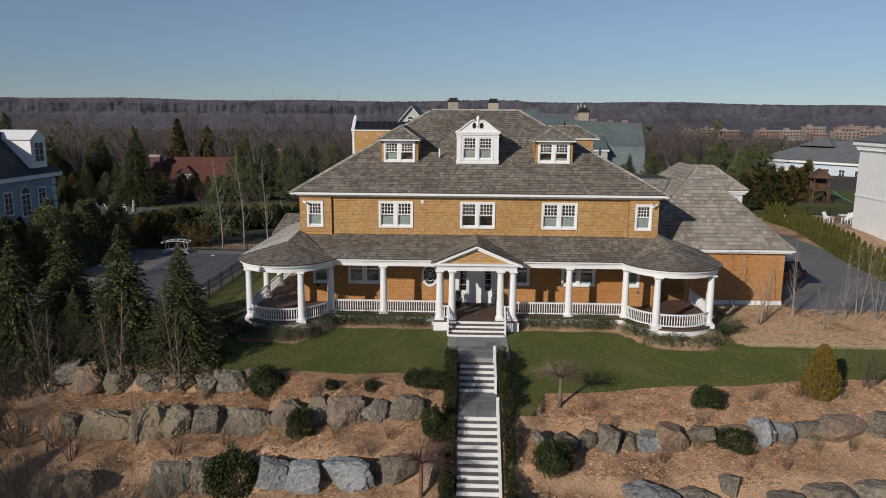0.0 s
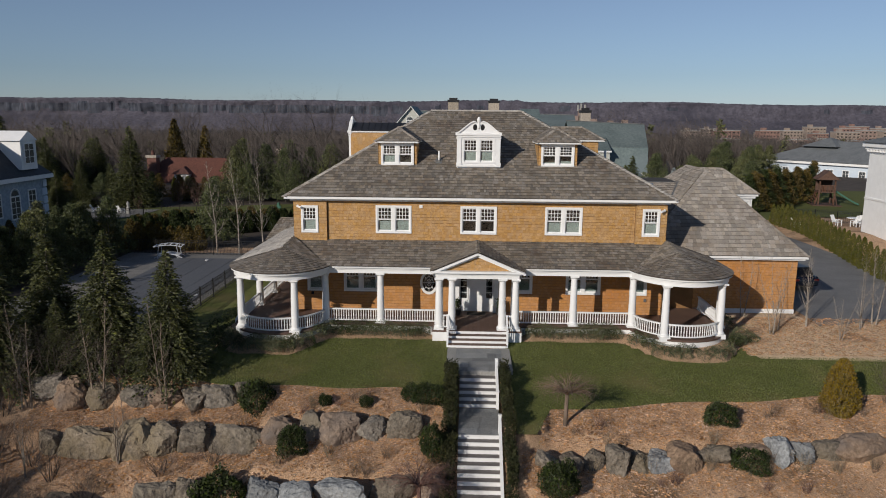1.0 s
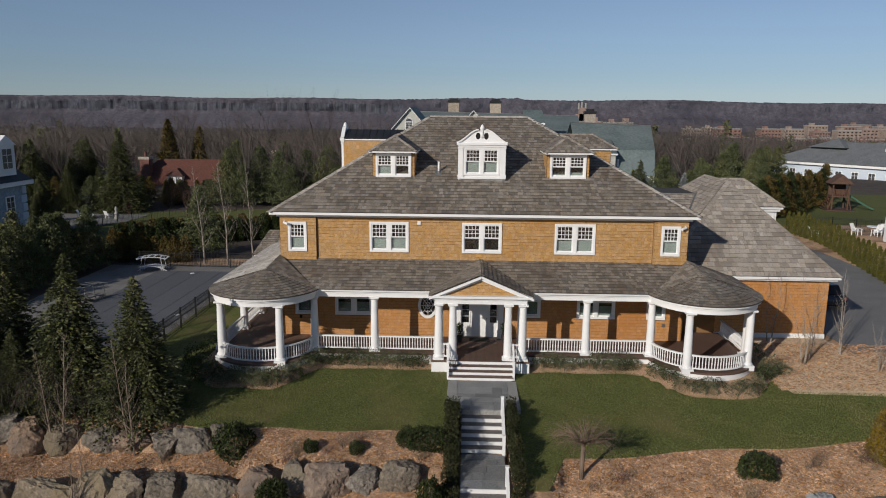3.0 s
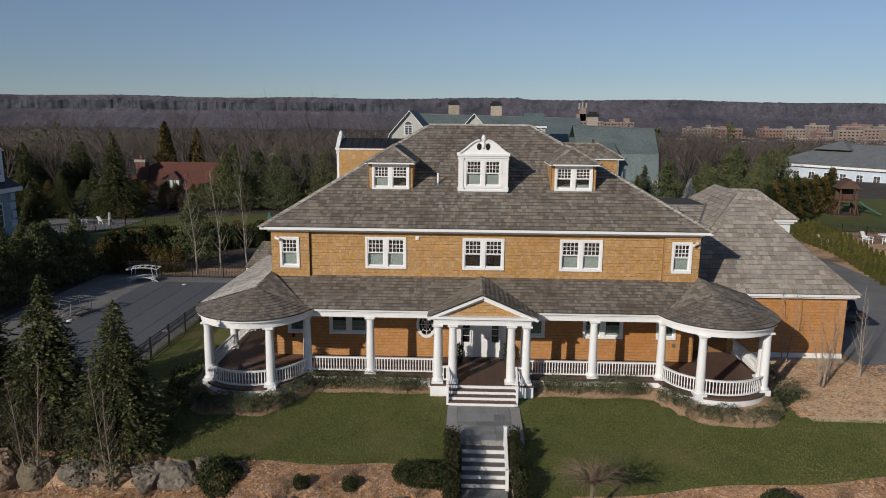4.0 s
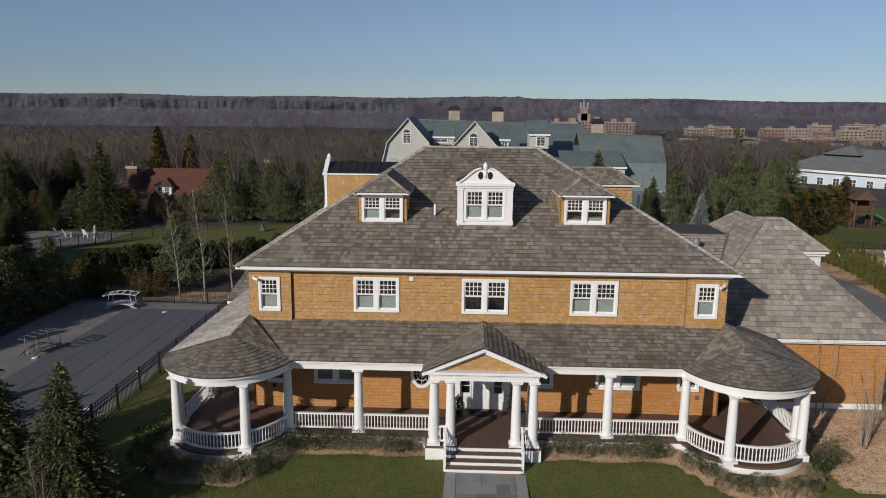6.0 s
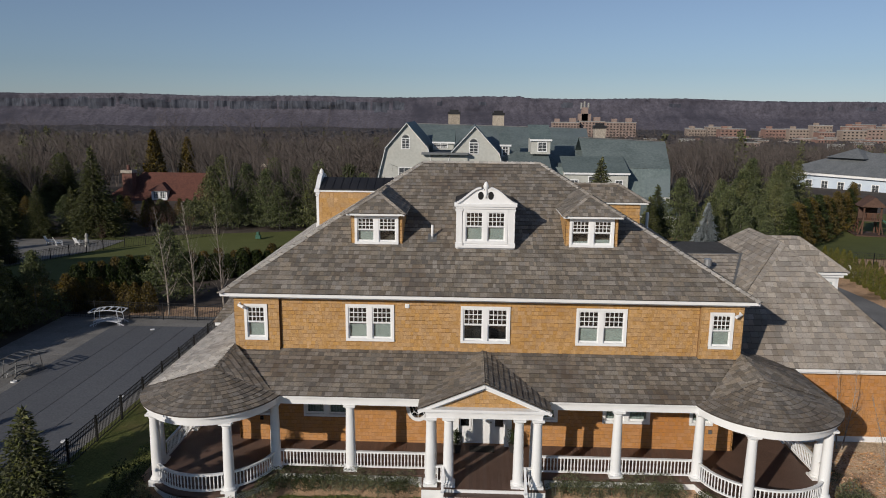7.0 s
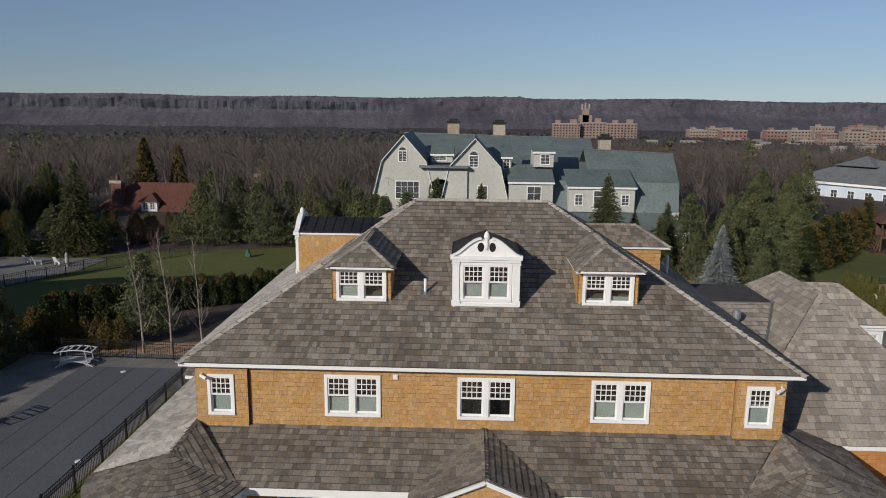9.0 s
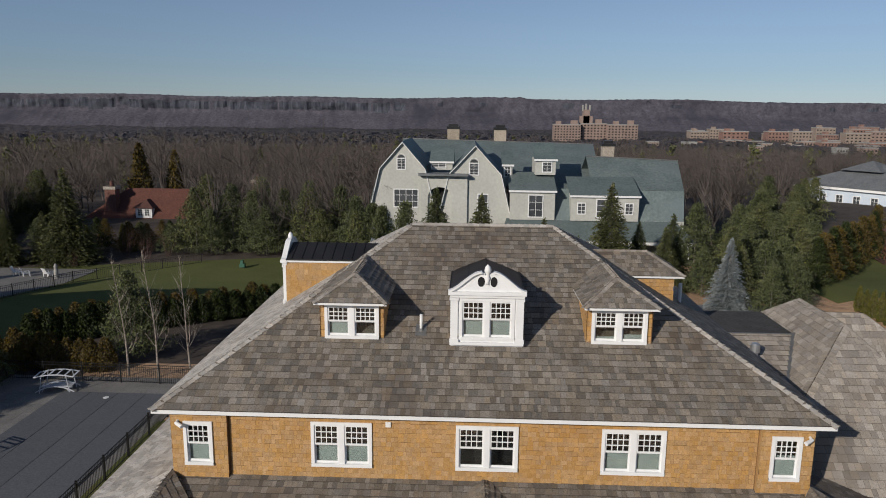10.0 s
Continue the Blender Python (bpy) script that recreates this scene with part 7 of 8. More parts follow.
for x0, x1, z0, z1, y in ((-4.4, -2.5, 11.0, 13.6, 92), (3.0, 4.9, 11.0, 13.5, 92), (17.6, 19.2, 9.0, 11.8, 78)):
    c = part("chimney", Mesh().box(x0, x1, y, y + 1.4, z0, z1), STONECH, gh, "rubble stone chimney")
    part("chimney_cap", Mesh().box(x0 - 0.12, x1 + 0.12, y - 0.12, y + 1.5, z1, z1 + 0.4).box(x0 + 0.2, x1 - 0.2, y + 0.2, y + 1.2, z1 + 0.4, z1 + 0.75), METALROOF, c)
part("verandah_beam", Mesh().box(4.5, 26.6, 63.8, 64.1, 0.55, 0.95), WHITE, gh)
for i in range(7):
    x = 5 + i * 3.5
    part("verandah_post", Mesh().box(x - 0.15, x + 0.15, 63.9, 64.2, -3.2, 0.6), WHITE, gh)

# blue-grey stone house beside the pool
bh = thing("stone_house", "blue-grey stone house with dark mansard roof and white dormer", "house", at=(-42.4, 28.8, 0, 0, 0, 90))
m = Mesh().box(-16, 0, 0, 0.4, -3, 5.2).box(-0.4, 0, 0.4, 12, -3, 5.2).box(-16, -0.4, 11.6, 12, -3, 5.2)
part("wall", m, BLUEWALL, bh)
m = Mesh()
m.add([(-16, -0.5, 5.3), (0.5, -0.5, 5.3), (0.5, 12.5, 5.3), (-16, 12.5, 5.3), (-16, 3.2, 9.6), (-3.6, 3.2, 9.6), (-3.6, 9, 9.6), (-16, 9, 9.6)], [(0, 1, 5, 4), (1, 2, 6, 5), (2, 3, 7, 6), (4, 5, 6, 7), (3, 2, 1, 0)])
part("roof", m, NAVYROOF, bh)
part("cornice", Mesh().box(-16, 0.55, -0.55, 0, 4.9, 5.28).box(0, 0.55, 0, 12.4, 4.9, 5.28), WHITE, bh)
for i in range(9):
    for x in (-0.35,):
        part("quoin", Mesh().box(-0.75 if i % 2 else -0.55, 0.06, -0.07, 0.45 if i % 2 else 0.7, -2.5 + i * 0.82, -1.85 + i * 0.82), PALEBLUE, bh)
far_window(bh, -2.4, -0.01, 1.8, 1.3, 2.2, (2, 4))
far_window(bh, -7.6, -0.01, 1.8, 1.3, 2.2, (2, 4))
far_window(bh, -5.0, -0.01, 1.4, 1.5, 2.2, (2, 4), arch=True)
far_window(bh, -2.4, -0.01, -2.6, 1.8, 2.2, (2, 4))
far_window(bh, -7.0, -0.01, -2.6, 1.8, 2.2, (2, 4))
m = Mesh().box(-3.9, -1.5, -0.3, 3.0, 5.9, 8.6).prism([(-4.1, -0.4, 8.6), (-1.3, -0.4, 8.6), (-2.7, -0.4, 9.5)], (0, 3.6, 0))
part("dormer", m, WHITE, bh)
far_window(bh, -2.7, -0.32, 6.4, 1.6, 2.0, (2, 3))

# white house at the edge of the drive
wh = thing("white_house", "tall white painted house with bracketed cornice", "house")
part("wall", Mesh().box(37.4, 37.8, 14, 29, -1, 8.6).box(37.8, 50, 28.6, 29, -1, 8.6).box(37.8, 50, 14, 14.4, -1, 8.6), WHITE, wh)
part("cornice", Mesh().box(36.9, 50, 13.5, 29.5, 8.6, 9.0).box(37.1, 50, 13.7, 29.3, 8.35, 8.6), WHITE, wh)
m = Mesh()
for i in range(20):
    m.box(37.05, 37.4, 28.8 - i * 0.5, 28.95 - i * 0.5, 8.15, 8.35)
part("bracket_row", m, WHITE, wh, kind="stuff")
m = Mesh()
m.add([(36.7, 13.3, 9.02), (50, 13.3, 9.02), (50, 29.7, 9.02), (36.7, 29.7, 9.02), (43, 21, 11.5), (50, 21, 11.5)], [(0, 1, 5, 4), (3, 0, 4), (2, 3, 4, 5), (3, 2, 1, 0)])
part("roof", m, GREYROOF, wh)
for y in (18.8,):
    far_window(wh, 37.38, y, 4.6, 1.3, 2.3, (2, 4), -90)
    far_window(wh, 37.38, y, 0.4, 1.3, 2.3, (2, 4), -90)
part("sill_band", Mesh().box(37.32, 37.39, 14, 29, 3.7, 3.85), WHITE, wh)

# pale blue mansion behind the lawn
pb = thing("pale_blue_house", "long pale blue house with white trim and grey hipped roof", "house", at=(73.2, 141.0, -2.9, 0, 0, -55))
pb.scale = (1.25, 1.25, 1.25)
part("wall", Mesh().box(0, 34, 0, 0.4, -6, 3.2), PALEBLUE, pb)
part("wall", Mesh().box(0, 0.4, 0.4, 16, -6, 3.2), PALEBLUE, pb)
m = Mesh()
m.add([(-0.8, -0.8, 3.3), (34, -0.8, 3.3), (34, 17, 3.3), (-0.8, 17, 3.3), (7.5, 8, 6.9), (34, 8, 6.9)], [(0, 1, 5, 4), (3, 0, 4), (2, 3, 4, 5), (3, 2, 1, 0)])
m.add([(5, 4, 5.9), (12, 4, 5.9), (12, 12, 5.9), (5, 12, 5.9), (8.5, 8, 7.6)], [(0, 1, 4), (1, 2, 4), (2, 3, 4), (3, 0, 4)])
part("roof", m, GREYROOF, pb)
part("cornice", Mesh().box(-0.6, 34, -0.6, 0, 2.8, 3.28), WHITE, pb)
part("belt_course", Mesh().box(-0.1, 34, -0.1, -0.01, -1.3, -1.0), WHITE, pb)
for i in range(11):
    far_window(pb, 1.8 + i * 2.9, -0.02, 0.0, 1.3, 2.0, (2, 3))
    far_window(pb, 1.8 + i * 2.9, -0.02, -4.4, 1.3, 2.2, (2, 3))

# red-roofed house on the left
rh = thing("red_roof_house", "old house with red tile roof, dormer and tall chimney", "house")
part("wall", Mesh().box(-65, -46, 96, 104, -6, -2.2), REDBRICK, rh)
m = Mesh()
m.add([(-67, 95, -2.6), (-44, 95, -2.6), (-44, 106, -2.6), (-67, 106, -2.6), (-60.5, 100, 2.6), (-48, 100, 2.6)], [(0, 1, 5, 4), (1, 2, 5), (2, 3, 4, 5), (3, 0, 4), (3, 2, 1, 0)])
part("roof", m, REDROOF, rh)
m = Mesh().box(-57.4, -54.6, 95.6, 99, -2.0, -0.3)
part("dormer", m, WHITE, rh)
m = Mesh()
m.add([(-57.8, 95.2, -0.3), (-54.2, 95.2, -0.3), (-54.2, 100, -0.3), (-57.8, 100, -0.3), (-56, 97, 1.0), (-56, 100, 1.0)], [(0, 1, 4), (1, 2, 5, 4), (3, 0, 4, 5)])
part("dormer_roof", m, REDROOF, rh)
far_window(rh, -56.6, 95.58, -1.7, 1.0, 1.3)
far_window(rh, -55.4, 95.58, -1.7, 1.0, 1.3)
for x, z1 in ((-62.0, 3.2), (-36.6, 4.6)):
    c = part("chimney", Mesh().box(x - 0.9, x + 0.9, 96.4, 98, -4, z1), REDBRICK, rh, "tall red brick chimney")
    part("chimney_cap", Mesh().box(x - 1.05, x + 1.05, 96.2, 98.2, z1 - 0.5, z1), STONECH, c)
    part("chimney_pot", Mesh().tube((x, 97.2, z1), (x, 97.2, z1 + 0.9), 0.35, 0.28, 10, True), REDROOF, c)

# play tower
TIMBER = material("red-brown play tower timber", (0.070, 0.036, 0.023), (0.105, 0.055, 0.036), 2.0, 0.8, 0.2, 8, 0.2)
PT2 = thing("play_tower", "red-brown wooden play tower with roofed deck and green slide", "play tower", at=(51.1, 64.4, G(51.1, 64.4) + 0.12, 0, 0, -12))
m = Mesh()
for x in (-1.0, 1.0):
    for y in (-1.0, 1.0):
        part("post", Mesh().box(x - 0.09, x + 0.09, y - 0.09, y + 0.09, 0, 3.8), TIMBER, PT2)
        part("brace", Mesh().bar((x * 1.5, y, 0), (x, y, 1.9), 0.14, 0.14), TIMBER, PT2)
part("deck", Mesh().box(-1.15, 1.15, -1.15, 1.15, 1.85, 2.0), TIMBER, PT2)
for i in range(11):
    part("slat", Mesh().box(-1.1 + i * 0.21, -0.97 + i * 0.21, -1.14, -1.09, 2.0, 2.85), TIMBER, PT2)
part("rail", Mesh().box(-1.15, 1.15, -1.16, -1.06, 2.85, 2.95), TIMBER, PT2)
m = Mesh()
m.prism([(-1.5, -1.5, 3.7), (1.5, -1.5, 3.7), (0, -1.5, 5.0)], (0, 3.0, 0))
part("roof", m, TIMBER, PT2)
m = Mesh().box(-1.1, 1.1, 0.9, 1.05, 2.0, 3.7)
part("back_panel", m, TIMBER, PT2)
part("sand_frame", Mesh().box(-1.9, 1.9, -1.9, 1.9, -0.1, 0.12), TIMBER, PT2)
SLIDE = material("green plastic slide", (0.05, 0.12, 0.085), (0.065, 0.15, 0.105), 1.0, 0.35)
m = Mesh()
for i in range(8):
    t0, t1 = i / 8, (i + 1) / 8
    za, zb = 2.0 * (1 - t0) ** 1.15 + 0.12, 2.0 * (1 - t1) ** 1.15 + 0.12
    m.bar((1.1 + 3.4 * t0, 0, za), (1.1 + 3.4 * t1, 0, zb), 0.55, 0.05)
    for s in (-0.28, 0.28):
        m.bar((1.1 + 3.4 * t0, s, za + 0.1), (1.1 + 3.4 * t1, s, zb + 0.1), 0.05, 0.22)
part("slide", m, SLIDE, PT2, "green plastic slide")
m = Mesh()
for i in range(6):
    m.bar((-2.2 + i * 0.2, -0.4, 0.3 + i * 0.3), (-2.2 + i * 0.2, 0.4, 0.3 + i * 0.3), 0.1, 0.1)
part("ladder", m, TIMBER, PT2)


def garden_chair(x, y, turn):
    t = thing("garden_chair", "white slatted garden chair on the terrace", "chair", "white garden chairs", at=(x, y, G(x, y) + 0.1, 0, 0, turn))
    for i in range(5):
        part("seat_slat", Mesh().box(-0.28, 0.28, -0.3 + i * 0.12, -0.2 + i * 0.12, 0.38, 0.41), WHITE, t)
        part("back_slat", Mesh().bar((-0.24 + i * 0.12, 0.28, 0.38), (-0.24 + i * 0.12, 0.62, 1.05), 0.09, 0.03, (0, 1, 0)), WHITE, t)
    for x0 in (-0.3, 0.3):
        part("armrest", Mesh().box(x0 - 0.05, x0 + 0.05, -0.35, 0.45, 0.58, 0.61), WHITE, t)
        for y0 in (-0.3, 0.3):
            part("leg", Mesh().box(x0 - 0.03, x0 + 0.03, y0 - 0.03, y0 + 0.03, 0, 0.58), WHITE, t)


garden_chair(36.7, 32.2, 30)
garden_chair(38.1, 31.4, -60)
garden_chair(39.5, 32.0, 20)
garden_chair(33.5, 33.8, 80)
garden_chair(-48.9, 51.8, 130)
garden_chair(-50.3, 52.4, 100)
garden_chair(-46.6, 52.0, 160)
tb = thing("garden_table", "white garden table on the terrace", "table", at=(38.8, 33.0, G(38.8, 33) + 0.1))
part("tabletop", Mesh().lathe((0, 0, 0), [(0, 0.75), (0.7, 0.75), (0.7, 0.70), (0, 0.70)], 20), WHITE, tb)
part("leg", Mesh().tube((0, 0, 0), (0, 0, 0.7), 0.06, 0.06, 8), WHITE, tb)
statue = Mesh().lathe((-45.2, 51.2, G(-45.2, 51.2)), [(0.3, 0), (0.3, 0.4), (0.2, 0.45), (0.24, 0.9), (0.15, 1.2), (0.2, 1.45), (0.1, 1.7), (0.0, 1.8)], 12)
solo("garden_statue", statue, STONEEDGE, "pale stone garden figure on a plinth", "statue")
m = Mesh().box(-27.4, -26.8, 58, 58.5, G(-27, 58) + 0.2, G(-27, 58) + 0.6).box(-27.3, -27.0, 58.1, 58.6, G(-27, 58) + 0.6, G(-27, 58) + 1.0)
solo("ride_on_mower", m, SLIDE, "small green ride-on mower on the back lawn", "mower")
ribbon("patio", PATIO, -66.0, -43.0, lambda x: 35.0 + 3.2 * max(0, x + 47.4), lambda x: 56.0, 1.2, 0.15, "grey paved terrace beside the back lawn", "terrace")

# ---- bare woods, far town and cliffs ----
# Distance haze is mixed into this grey-mauve base colour.
HAZEWOOD = material("hazy far woods", (0.062, 0.055, 0.057), (0.094, 0.083, 0.086), 0.02, 0.95, 0, 0.15, 0.25, (0.055, 0.055, 0.045), fine_mix=0.5)
m = Mesh()
r = random.Random(88)


def sliver_tree(m, x, y, h, n, wd, r):
    """A leafless crown: limbs that fan from the trunk, each ending in a spray of twigs."""
    z = G(x, y)
    w = h * r.uniform(0.36, 0.56)
    m.add([(x - wd * 0.6, y, z), (x + wd * 0.6, y, z), (x + r.uniform(-0.1, 0.1) * h, y, z + h * 0.5)], [(0, 1, 2)])
    limbs = max(4, n // 9)
    for i in range(limbs):
        a = r.random() * 6.283
        u = r.uniform(-0.5, 1.0)
        c = math.sqrt(1 - u * u) * r.uniform(0.5, 1.0)
        zb = z + h * r.uniform(0.18, 0.42)
        ex, ey, ez = x + w * c * math.cos(a), y + w * c * math.sin(a), z + h * 0.66 + h * 0.27 * u
        q = wd * r.uniform(0.35, 0.6)
        m.add([(x - q, y, zb), (x + q, y, zb + q), (ex, ey, ez)], [(0, 1, 2)])
        for k in range(n // limbs):
            t = r.uniform(0.35, 1.0)
            bx, by, bz = x + (ex - x) * t, y + (ey - y) * t, zb + (ez - zb) * t
            L = h * r.uniform(0.06, 0.17)
            b = r.random() * 6.283
            v = r.uniform(-0.15, 0.95)
            o = L * math.sqrt(max(0, 1 - v * v))
            p = q * 0.45
            m.add([(bx - p, by, bz), (bx + p, by, bz + p), (bx + o * math.cos(b), by + o * math.sin(b), bz + L * v)], [(0, 1, 2)])


def wood_free(x, y):
    return not ((-16 < x < 32 and 58 < y < 92) or (-68 < x < -42 and 88 < y < 108) or (33 < x < 62 and y < 88) or (33 < x < 140 and y < 170 and x > 0.43 * (y + 30)) or (-46 < x < -14 and y < 64) or (-64 < x < -34 and y < 97))


def oak(seed):
    rr = random.Random(seed)
    t = Mesh()
    branch(t, (0, 0, -0.2), (0.03, 0.0, 1), 1.9, 0.11, 4, rr, 0.6, 0.22, 3, 0.6, seg=3)
    return t


n = 0
while n < 1500:
    y = 66 + 260 * r.random() ** 1.3
    x = r.uniform(-0.78, 0.80) * (y + 40)
    if wood_free(x, y):
        sliver_tree(m, x, y, r.uniform(8, 14), 210, 0.08 + y * 0.00035, r)
        n += 1
n = 0
while n < 3600:
    y = 300 + 800 * r.random()
    x = r.uniform(-0.75, 0.75) * (y + 40)
    if not (90 < x < 230 and 880 < y < 960):
        sliver_tree(m, x, y, r.uniform(10, 16), 60, 0.15 + y * 0.0007, r)
        n += 1
for i, (x, y, sc) in enumerate([(-75, 110, 4.0), (-35, 104, 3.6), (-27, 108, 3.4), (-18, 104, 3.4), (-84, 112, 3.8), (-54, 122, 3.8), (-12, 112, 3.4), (33, 92, 2.8), (-99, 118, 4.0), (-110, 125, 4.2), (-66, 132, 4.0), (-40, 130, 3.8), (-8, 128, 3.6), (28, 120, 3.2), (-20, 132, 3.6), (-62, 118, 4.2), (-44, 112, 4.4), (-34, 120, 4.6), (-80, 100, 4.0), (-50, 135, 4.6), (-22, 118, 4.0), (-92, 120, 4.5), (34, 118, 3.8), (30, 98, 3.4), (-72, 140, 4.8), (-28, 98, 3.6), (-41, 96, 3.2)]):
    bare_tree("bare_oak", ("oak", i % 3), x, y, sc, DARKTWIG, "tall leafless oak above the woodland", lambda: oak(950 + i % 3), "tall bare oaks")
solo("bare_woods", m, DARKTWIG, "dense leafless winter woodland filling the valley", "woods", kind="stuff")
m = Mesh()
n = 0
while n < 260:
    y = 120 + 900 * r.random()
    x = r.uniform(-0.75, 0.75) * (y + 40)
    if not wood_free(x, y):
        continue
    z, h = G(x, y), r.uniform(7, 13)
    for i in range(140):
        t = r.random()
        a = r.random() * 6.28
        k = h * 0.24 * (1 - t) ** 0.7 * r.uniform(0.5, 1)
        leaf(m, (x + k * math.cos(a), y + k * math.sin(a), z + h * (0.1 + 0.9 * t)), 0.9 + y * 0.0012, r, 0.4)
    n += 1
solo("far_evergreens", m, SPRUCE, "scattered dark evergreens among the bare woods", "woods", kind="stuff")
# far canopy as a rough sheet of crowns
m = Mesh()
na, nr_ = 300, 110
for j in range(nr_ + 1):
    d = 520 + (3150 - 520) * (j / nr_) ** 1.4
    for i in range(na + 1):
        a = -0.72 + 1.44 * i / na
        x, y = d * math.tan(a) * 0.95, d
        m.v.append((x + r.uniform(-2, 2), y + r.uniform(-5, 5), G(x, y) + r.uniform(5, 11) * smooth(500, 700, d)))
m.f = [(j * (na + 1) + i, j * (na + 1) + i + 1, (j + 1) * (na + 1) + i + 1, (j + 1) * (na + 1) + i) for j in range(nr_) for i in range(na)]
solo("far_woods", m, HAZEWOOD, "hazy grey-brown woods reaching to the river", "woods", kind="stuff")

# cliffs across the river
# Blue-violet tint of both materials paints aerial haze; no volume is used.
CLIFFROCK = material("haze-blue cliff rock", (0.030, 0.033, 0.047), (0.080, 0.086, 0.104), 0.035, 0.95, 0, 0.09, 0.0, (0.036, 0.038, 0.050), stretch=(1, 1, 0.05), fine_mix=0.5)
CLIFFWOOD = material("haze-tinted cliff woods", (0.066, 0.061, 0.077), (0.088, 0.082, 0.101), 0.012, 0.95, 0, 0.09, 0.0, (0.040, 0.039, 0.053), fine_mix=0.5)
m, mw = Mesh(), Mesh()
xs = [-3600 + 9 * i for i in range(801)]


def crest(x):
    return 82 + 4 * math.sin(x * 0.0021) + 3 * math.sin(x * 0.007 + 1) - 6 * smooth(240, 262, x) - 4 * smooth(600, 2400, x)


def nz(a, b, c=0.0):
    return noise.noise(Vector((a, b, c)))


ROWS_Z = [0.0, 0.03, 0.07, 0.11, 0.15, 0.20, 0.25, 0.30, 0.36, 0.42, 0.50, 0.60, 0.72, 0.85, 1.0]
grid = []
for x in xs:
    c = crest(x)
    rock = 1 - smooth(-560, -300, x)
    for t in ROWS_Z:
        z = c + (-95 - c) * t
        face = 3400 - 330 * max(0, t - 0.42) - 60 * (1 - rock) * t
        y = face + 22 * nz(x * 0.006, t * 3) + 9 * nz(x * 0.03, t * 6, 4) + rock * (10 * nz(x * 0.05, 0.3, 8) if 0.11 < t < 0.42 else 0)
        grid.append((x, y + (120 if t == 0 else 0), z + r.uniform(-1.6, 1.6) + 3.0 * nz(x * 0.05, t * 9, 2)))
K = len(ROWS_Z)
mw.v = list(grid)
m.v = list(grid)
for i in range(len(xs) - 1):
    for j in range(K - 1):
        f = (K * i + j, K * i + j + 1, K * (i + 1) + j + 1, K * (i + 1) + j)
        t = ROWS_Z[j]
        x = xs[i]
        top = 0.12 + 0.05 * nz(x * 0.012, 7)
        low = 0.33 + 0.12 * nz(x * 0.008, 9)
        bare = x < -330 + 60 * nz(x * 0.02, 2) and top < t < low and nz(x * 0.022, 5) > -0.42
        bare = bare or (x >= -330 and top < t < 0.24 and nz(x * 0.01, 5) > 0.38)
        (m if bare else mw).f.append(f)
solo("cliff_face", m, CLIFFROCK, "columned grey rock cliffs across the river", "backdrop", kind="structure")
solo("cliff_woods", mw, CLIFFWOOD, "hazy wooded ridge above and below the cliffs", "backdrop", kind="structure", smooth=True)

# apartment tower and brick blocks
BROWNBRICK = material("brown brick", (0.23, 0.165, 0.14), (0.30, 0.225, 0.19), 0.2, 0.9, 0, 1.5, fine_mix=0.2)
TANBRICK = material("tan brick", (0.25, 0.195, 0.16), (0.31, 0.25, 0.205), 0.2, 0.9, 0, 1.5, fine_mix=0.2)
ROSEBRICK = material("rose brick", (0.215, 0.13, 0.105), (0.27, 0.165, 0.135), 0.2, 0.9, 0, 1.5, fine_mix=0.2)


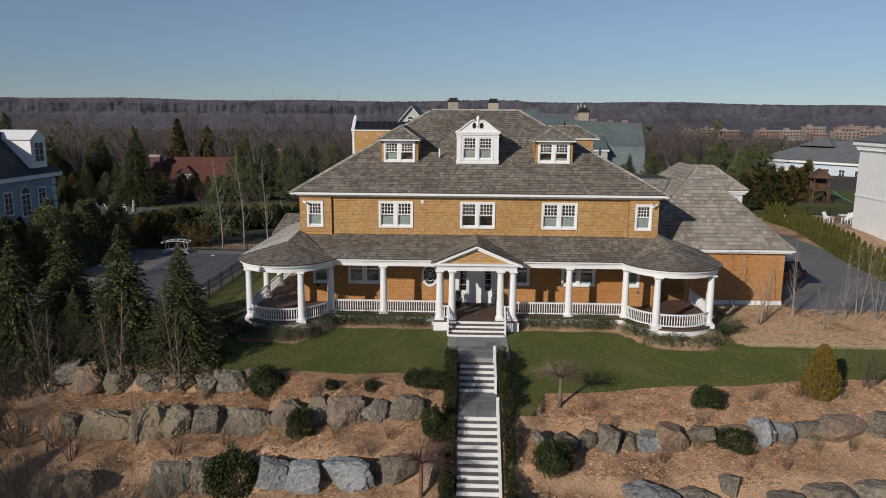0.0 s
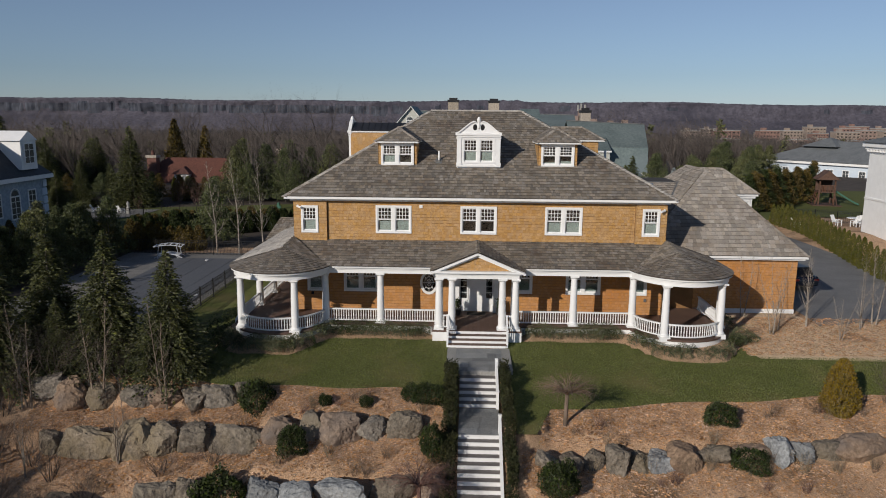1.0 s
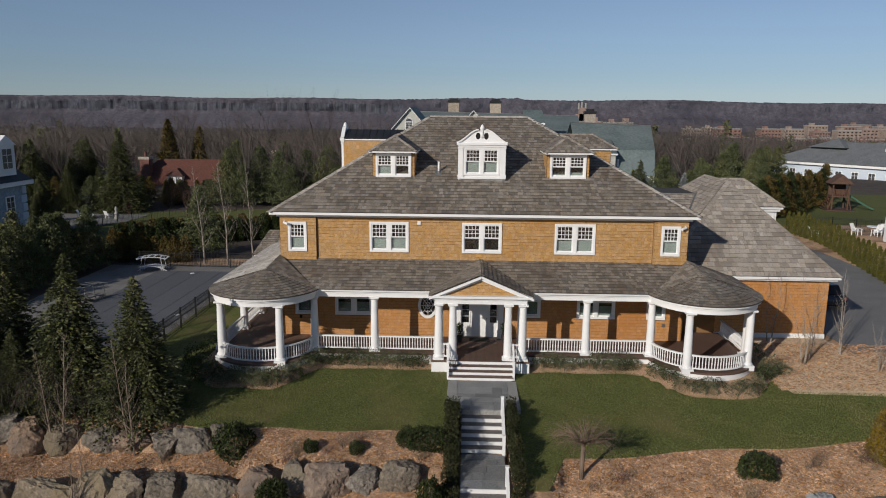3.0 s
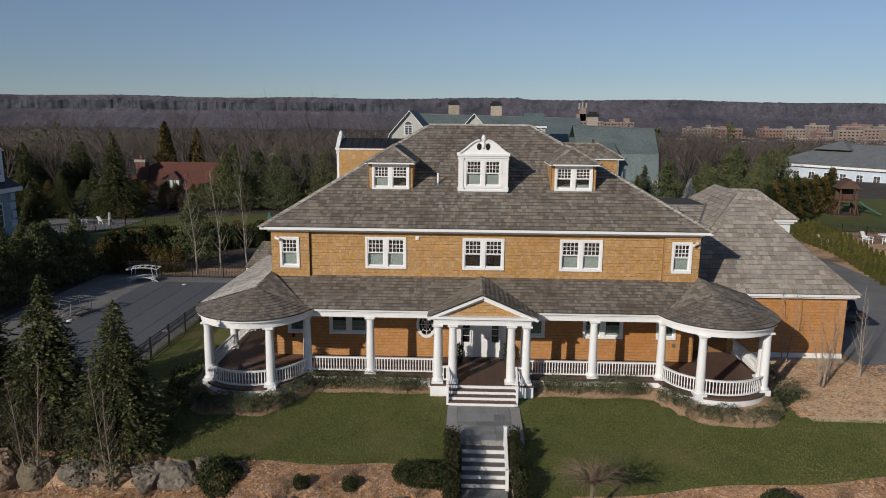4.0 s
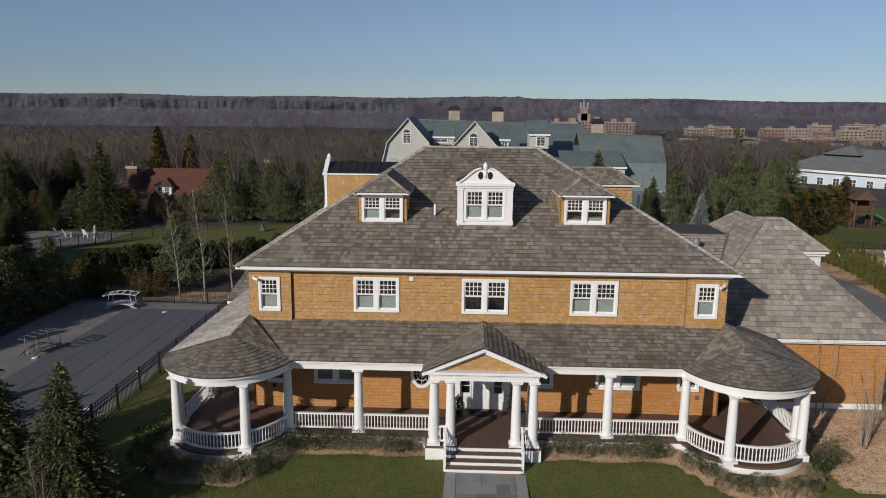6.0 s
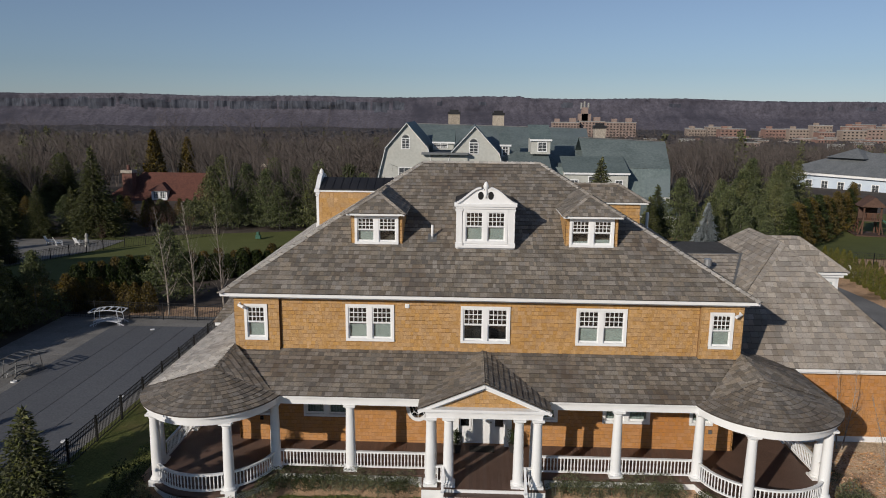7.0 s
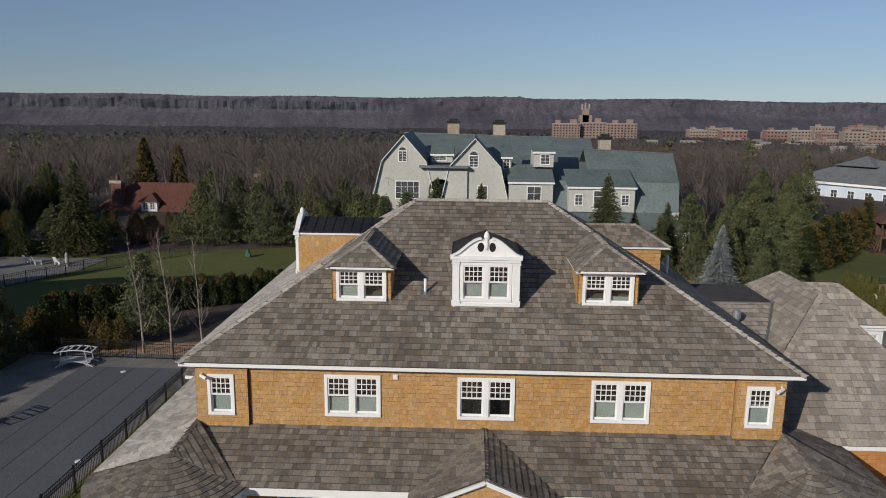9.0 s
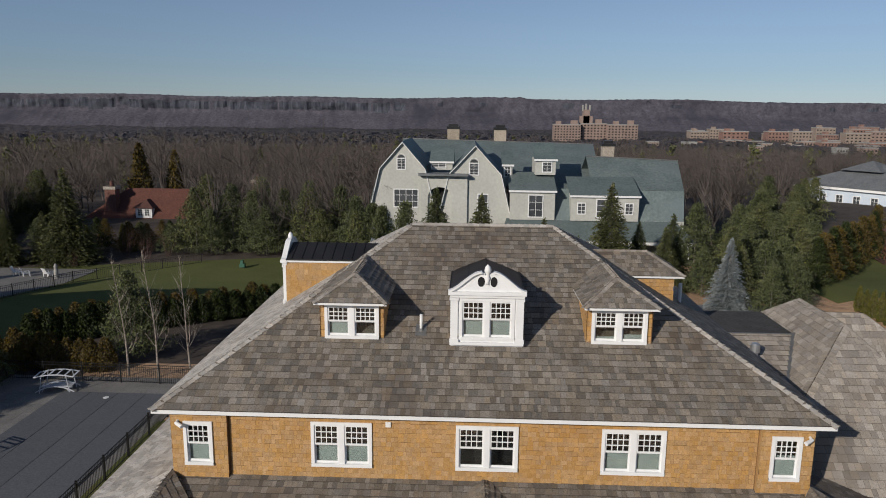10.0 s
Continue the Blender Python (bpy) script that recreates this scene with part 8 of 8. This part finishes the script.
def block(name, x, y, w, d, zb, zt, mat, floors, bays, label, extra=()):
    t = thing(name, label, "building", "far apartment buildings")
    part("wall", Mesh().box(x, x + w, y, y + d, zb - 20, zt), mat, t)
    part("parapet", Mesh().box(x - 0.3, x + w + 0.3, y - 0.3, y + d + 0.3, zt, zt + 0.9), STONEEDGE, t)
    for i in range(bays):
        for j in range(floors):
            cx, cz = x + w * (i + 0.5) / bays, zb + (zt - zb) * (j + 0.45) / floors
            part("window", Mesh().box(cx - w / bays * 0.24, cx + w / bays * 0.24, y - 0.12, y - 0.02, cz - 0.8, cz + 0.8), DARK, t)
    for a, b, c, e, f in extra:
        part("roof_house", Mesh().box(x + a, x + b, y + 2, y + d * 0.6, zt + 0.9, zt + c), mat, t)
    return t


block("apartment_tower", 104.5, 900, 34, 18, -26, 0.5, BROWNBRICK, 8, 9, "brown brick apartment tower with roof turret", [(3, 9, 5, 0, 0), (22, 30, 6, 0, 0)])
block("apartment_tower", 138.5, 908, 34, 18, -26, 2.0, BROWNBRICK, 8, 8, "brown brick apartment tower with roof turret", [(0, 16, 10, 0, 0), (4, 12, 18, 0, 0), (20, 28, 6, 0, 0)])
block("apartment_tower", 172.5, 900, 38, 18, -26, 1.0, BROWNBRICK, 8, 9, "brown brick apartment tower with roof turret", [(8, 14, 5, 0, 0), (26, 33, 6, 0, 0)])
m = Mesh()
for x, zt in ((142, 26), (146, 27.5), (151, 26)):
    m.tube((x, 912, 18), (x, 912, zt), 1.4, 1.4, 10, True)
solo("roof_tank_group", m, STONEEDGE, "pale tanks on the tower's roof", "tank")
for i in range(34):
    x = 300 + i * 17 + r.uniform(-6, 6)
    y = 900 + r.uniform(0, 200)
    zt = r.uniform(-13, -4) + (3 if i > 10 else 0)
    block("apartment_block", x, y, r.uniform(20, 34), 16, -28, zt, (TANBRICK, ROSEBRICK, BROWNBRICK, TANBRICK)[i % 4], 5, 6, "brick apartment block far across the valley", [(4, 9, 4, 0, 0)])
for i in range(13):
    x, y = 250 + i * 22 + r.uniform(-5, 5), 760 + r.uniform(0, 90)
    block("apartment_block", x, y, r.uniform(16, 28), 14, -29, r.uniform(-18, -13), (ROSEBRICK, TANBRICK, BROWNBRICK)[i % 3], 4, 6, "brick apartment block far across the valley", [(3, 7, 3, 0, 0)])
for i in range(7):
    x, y = 190 + i * 36 + r.uniform(-8, 8), 640 + r.uniform(0, 160)
    block("low_house", x, y, r.uniform(10, 16), 10, -22, -14, (TANBRICK, STONEEDGE, BROWNBRICK)[i % 3], 2, 4, "low house among the far trees")
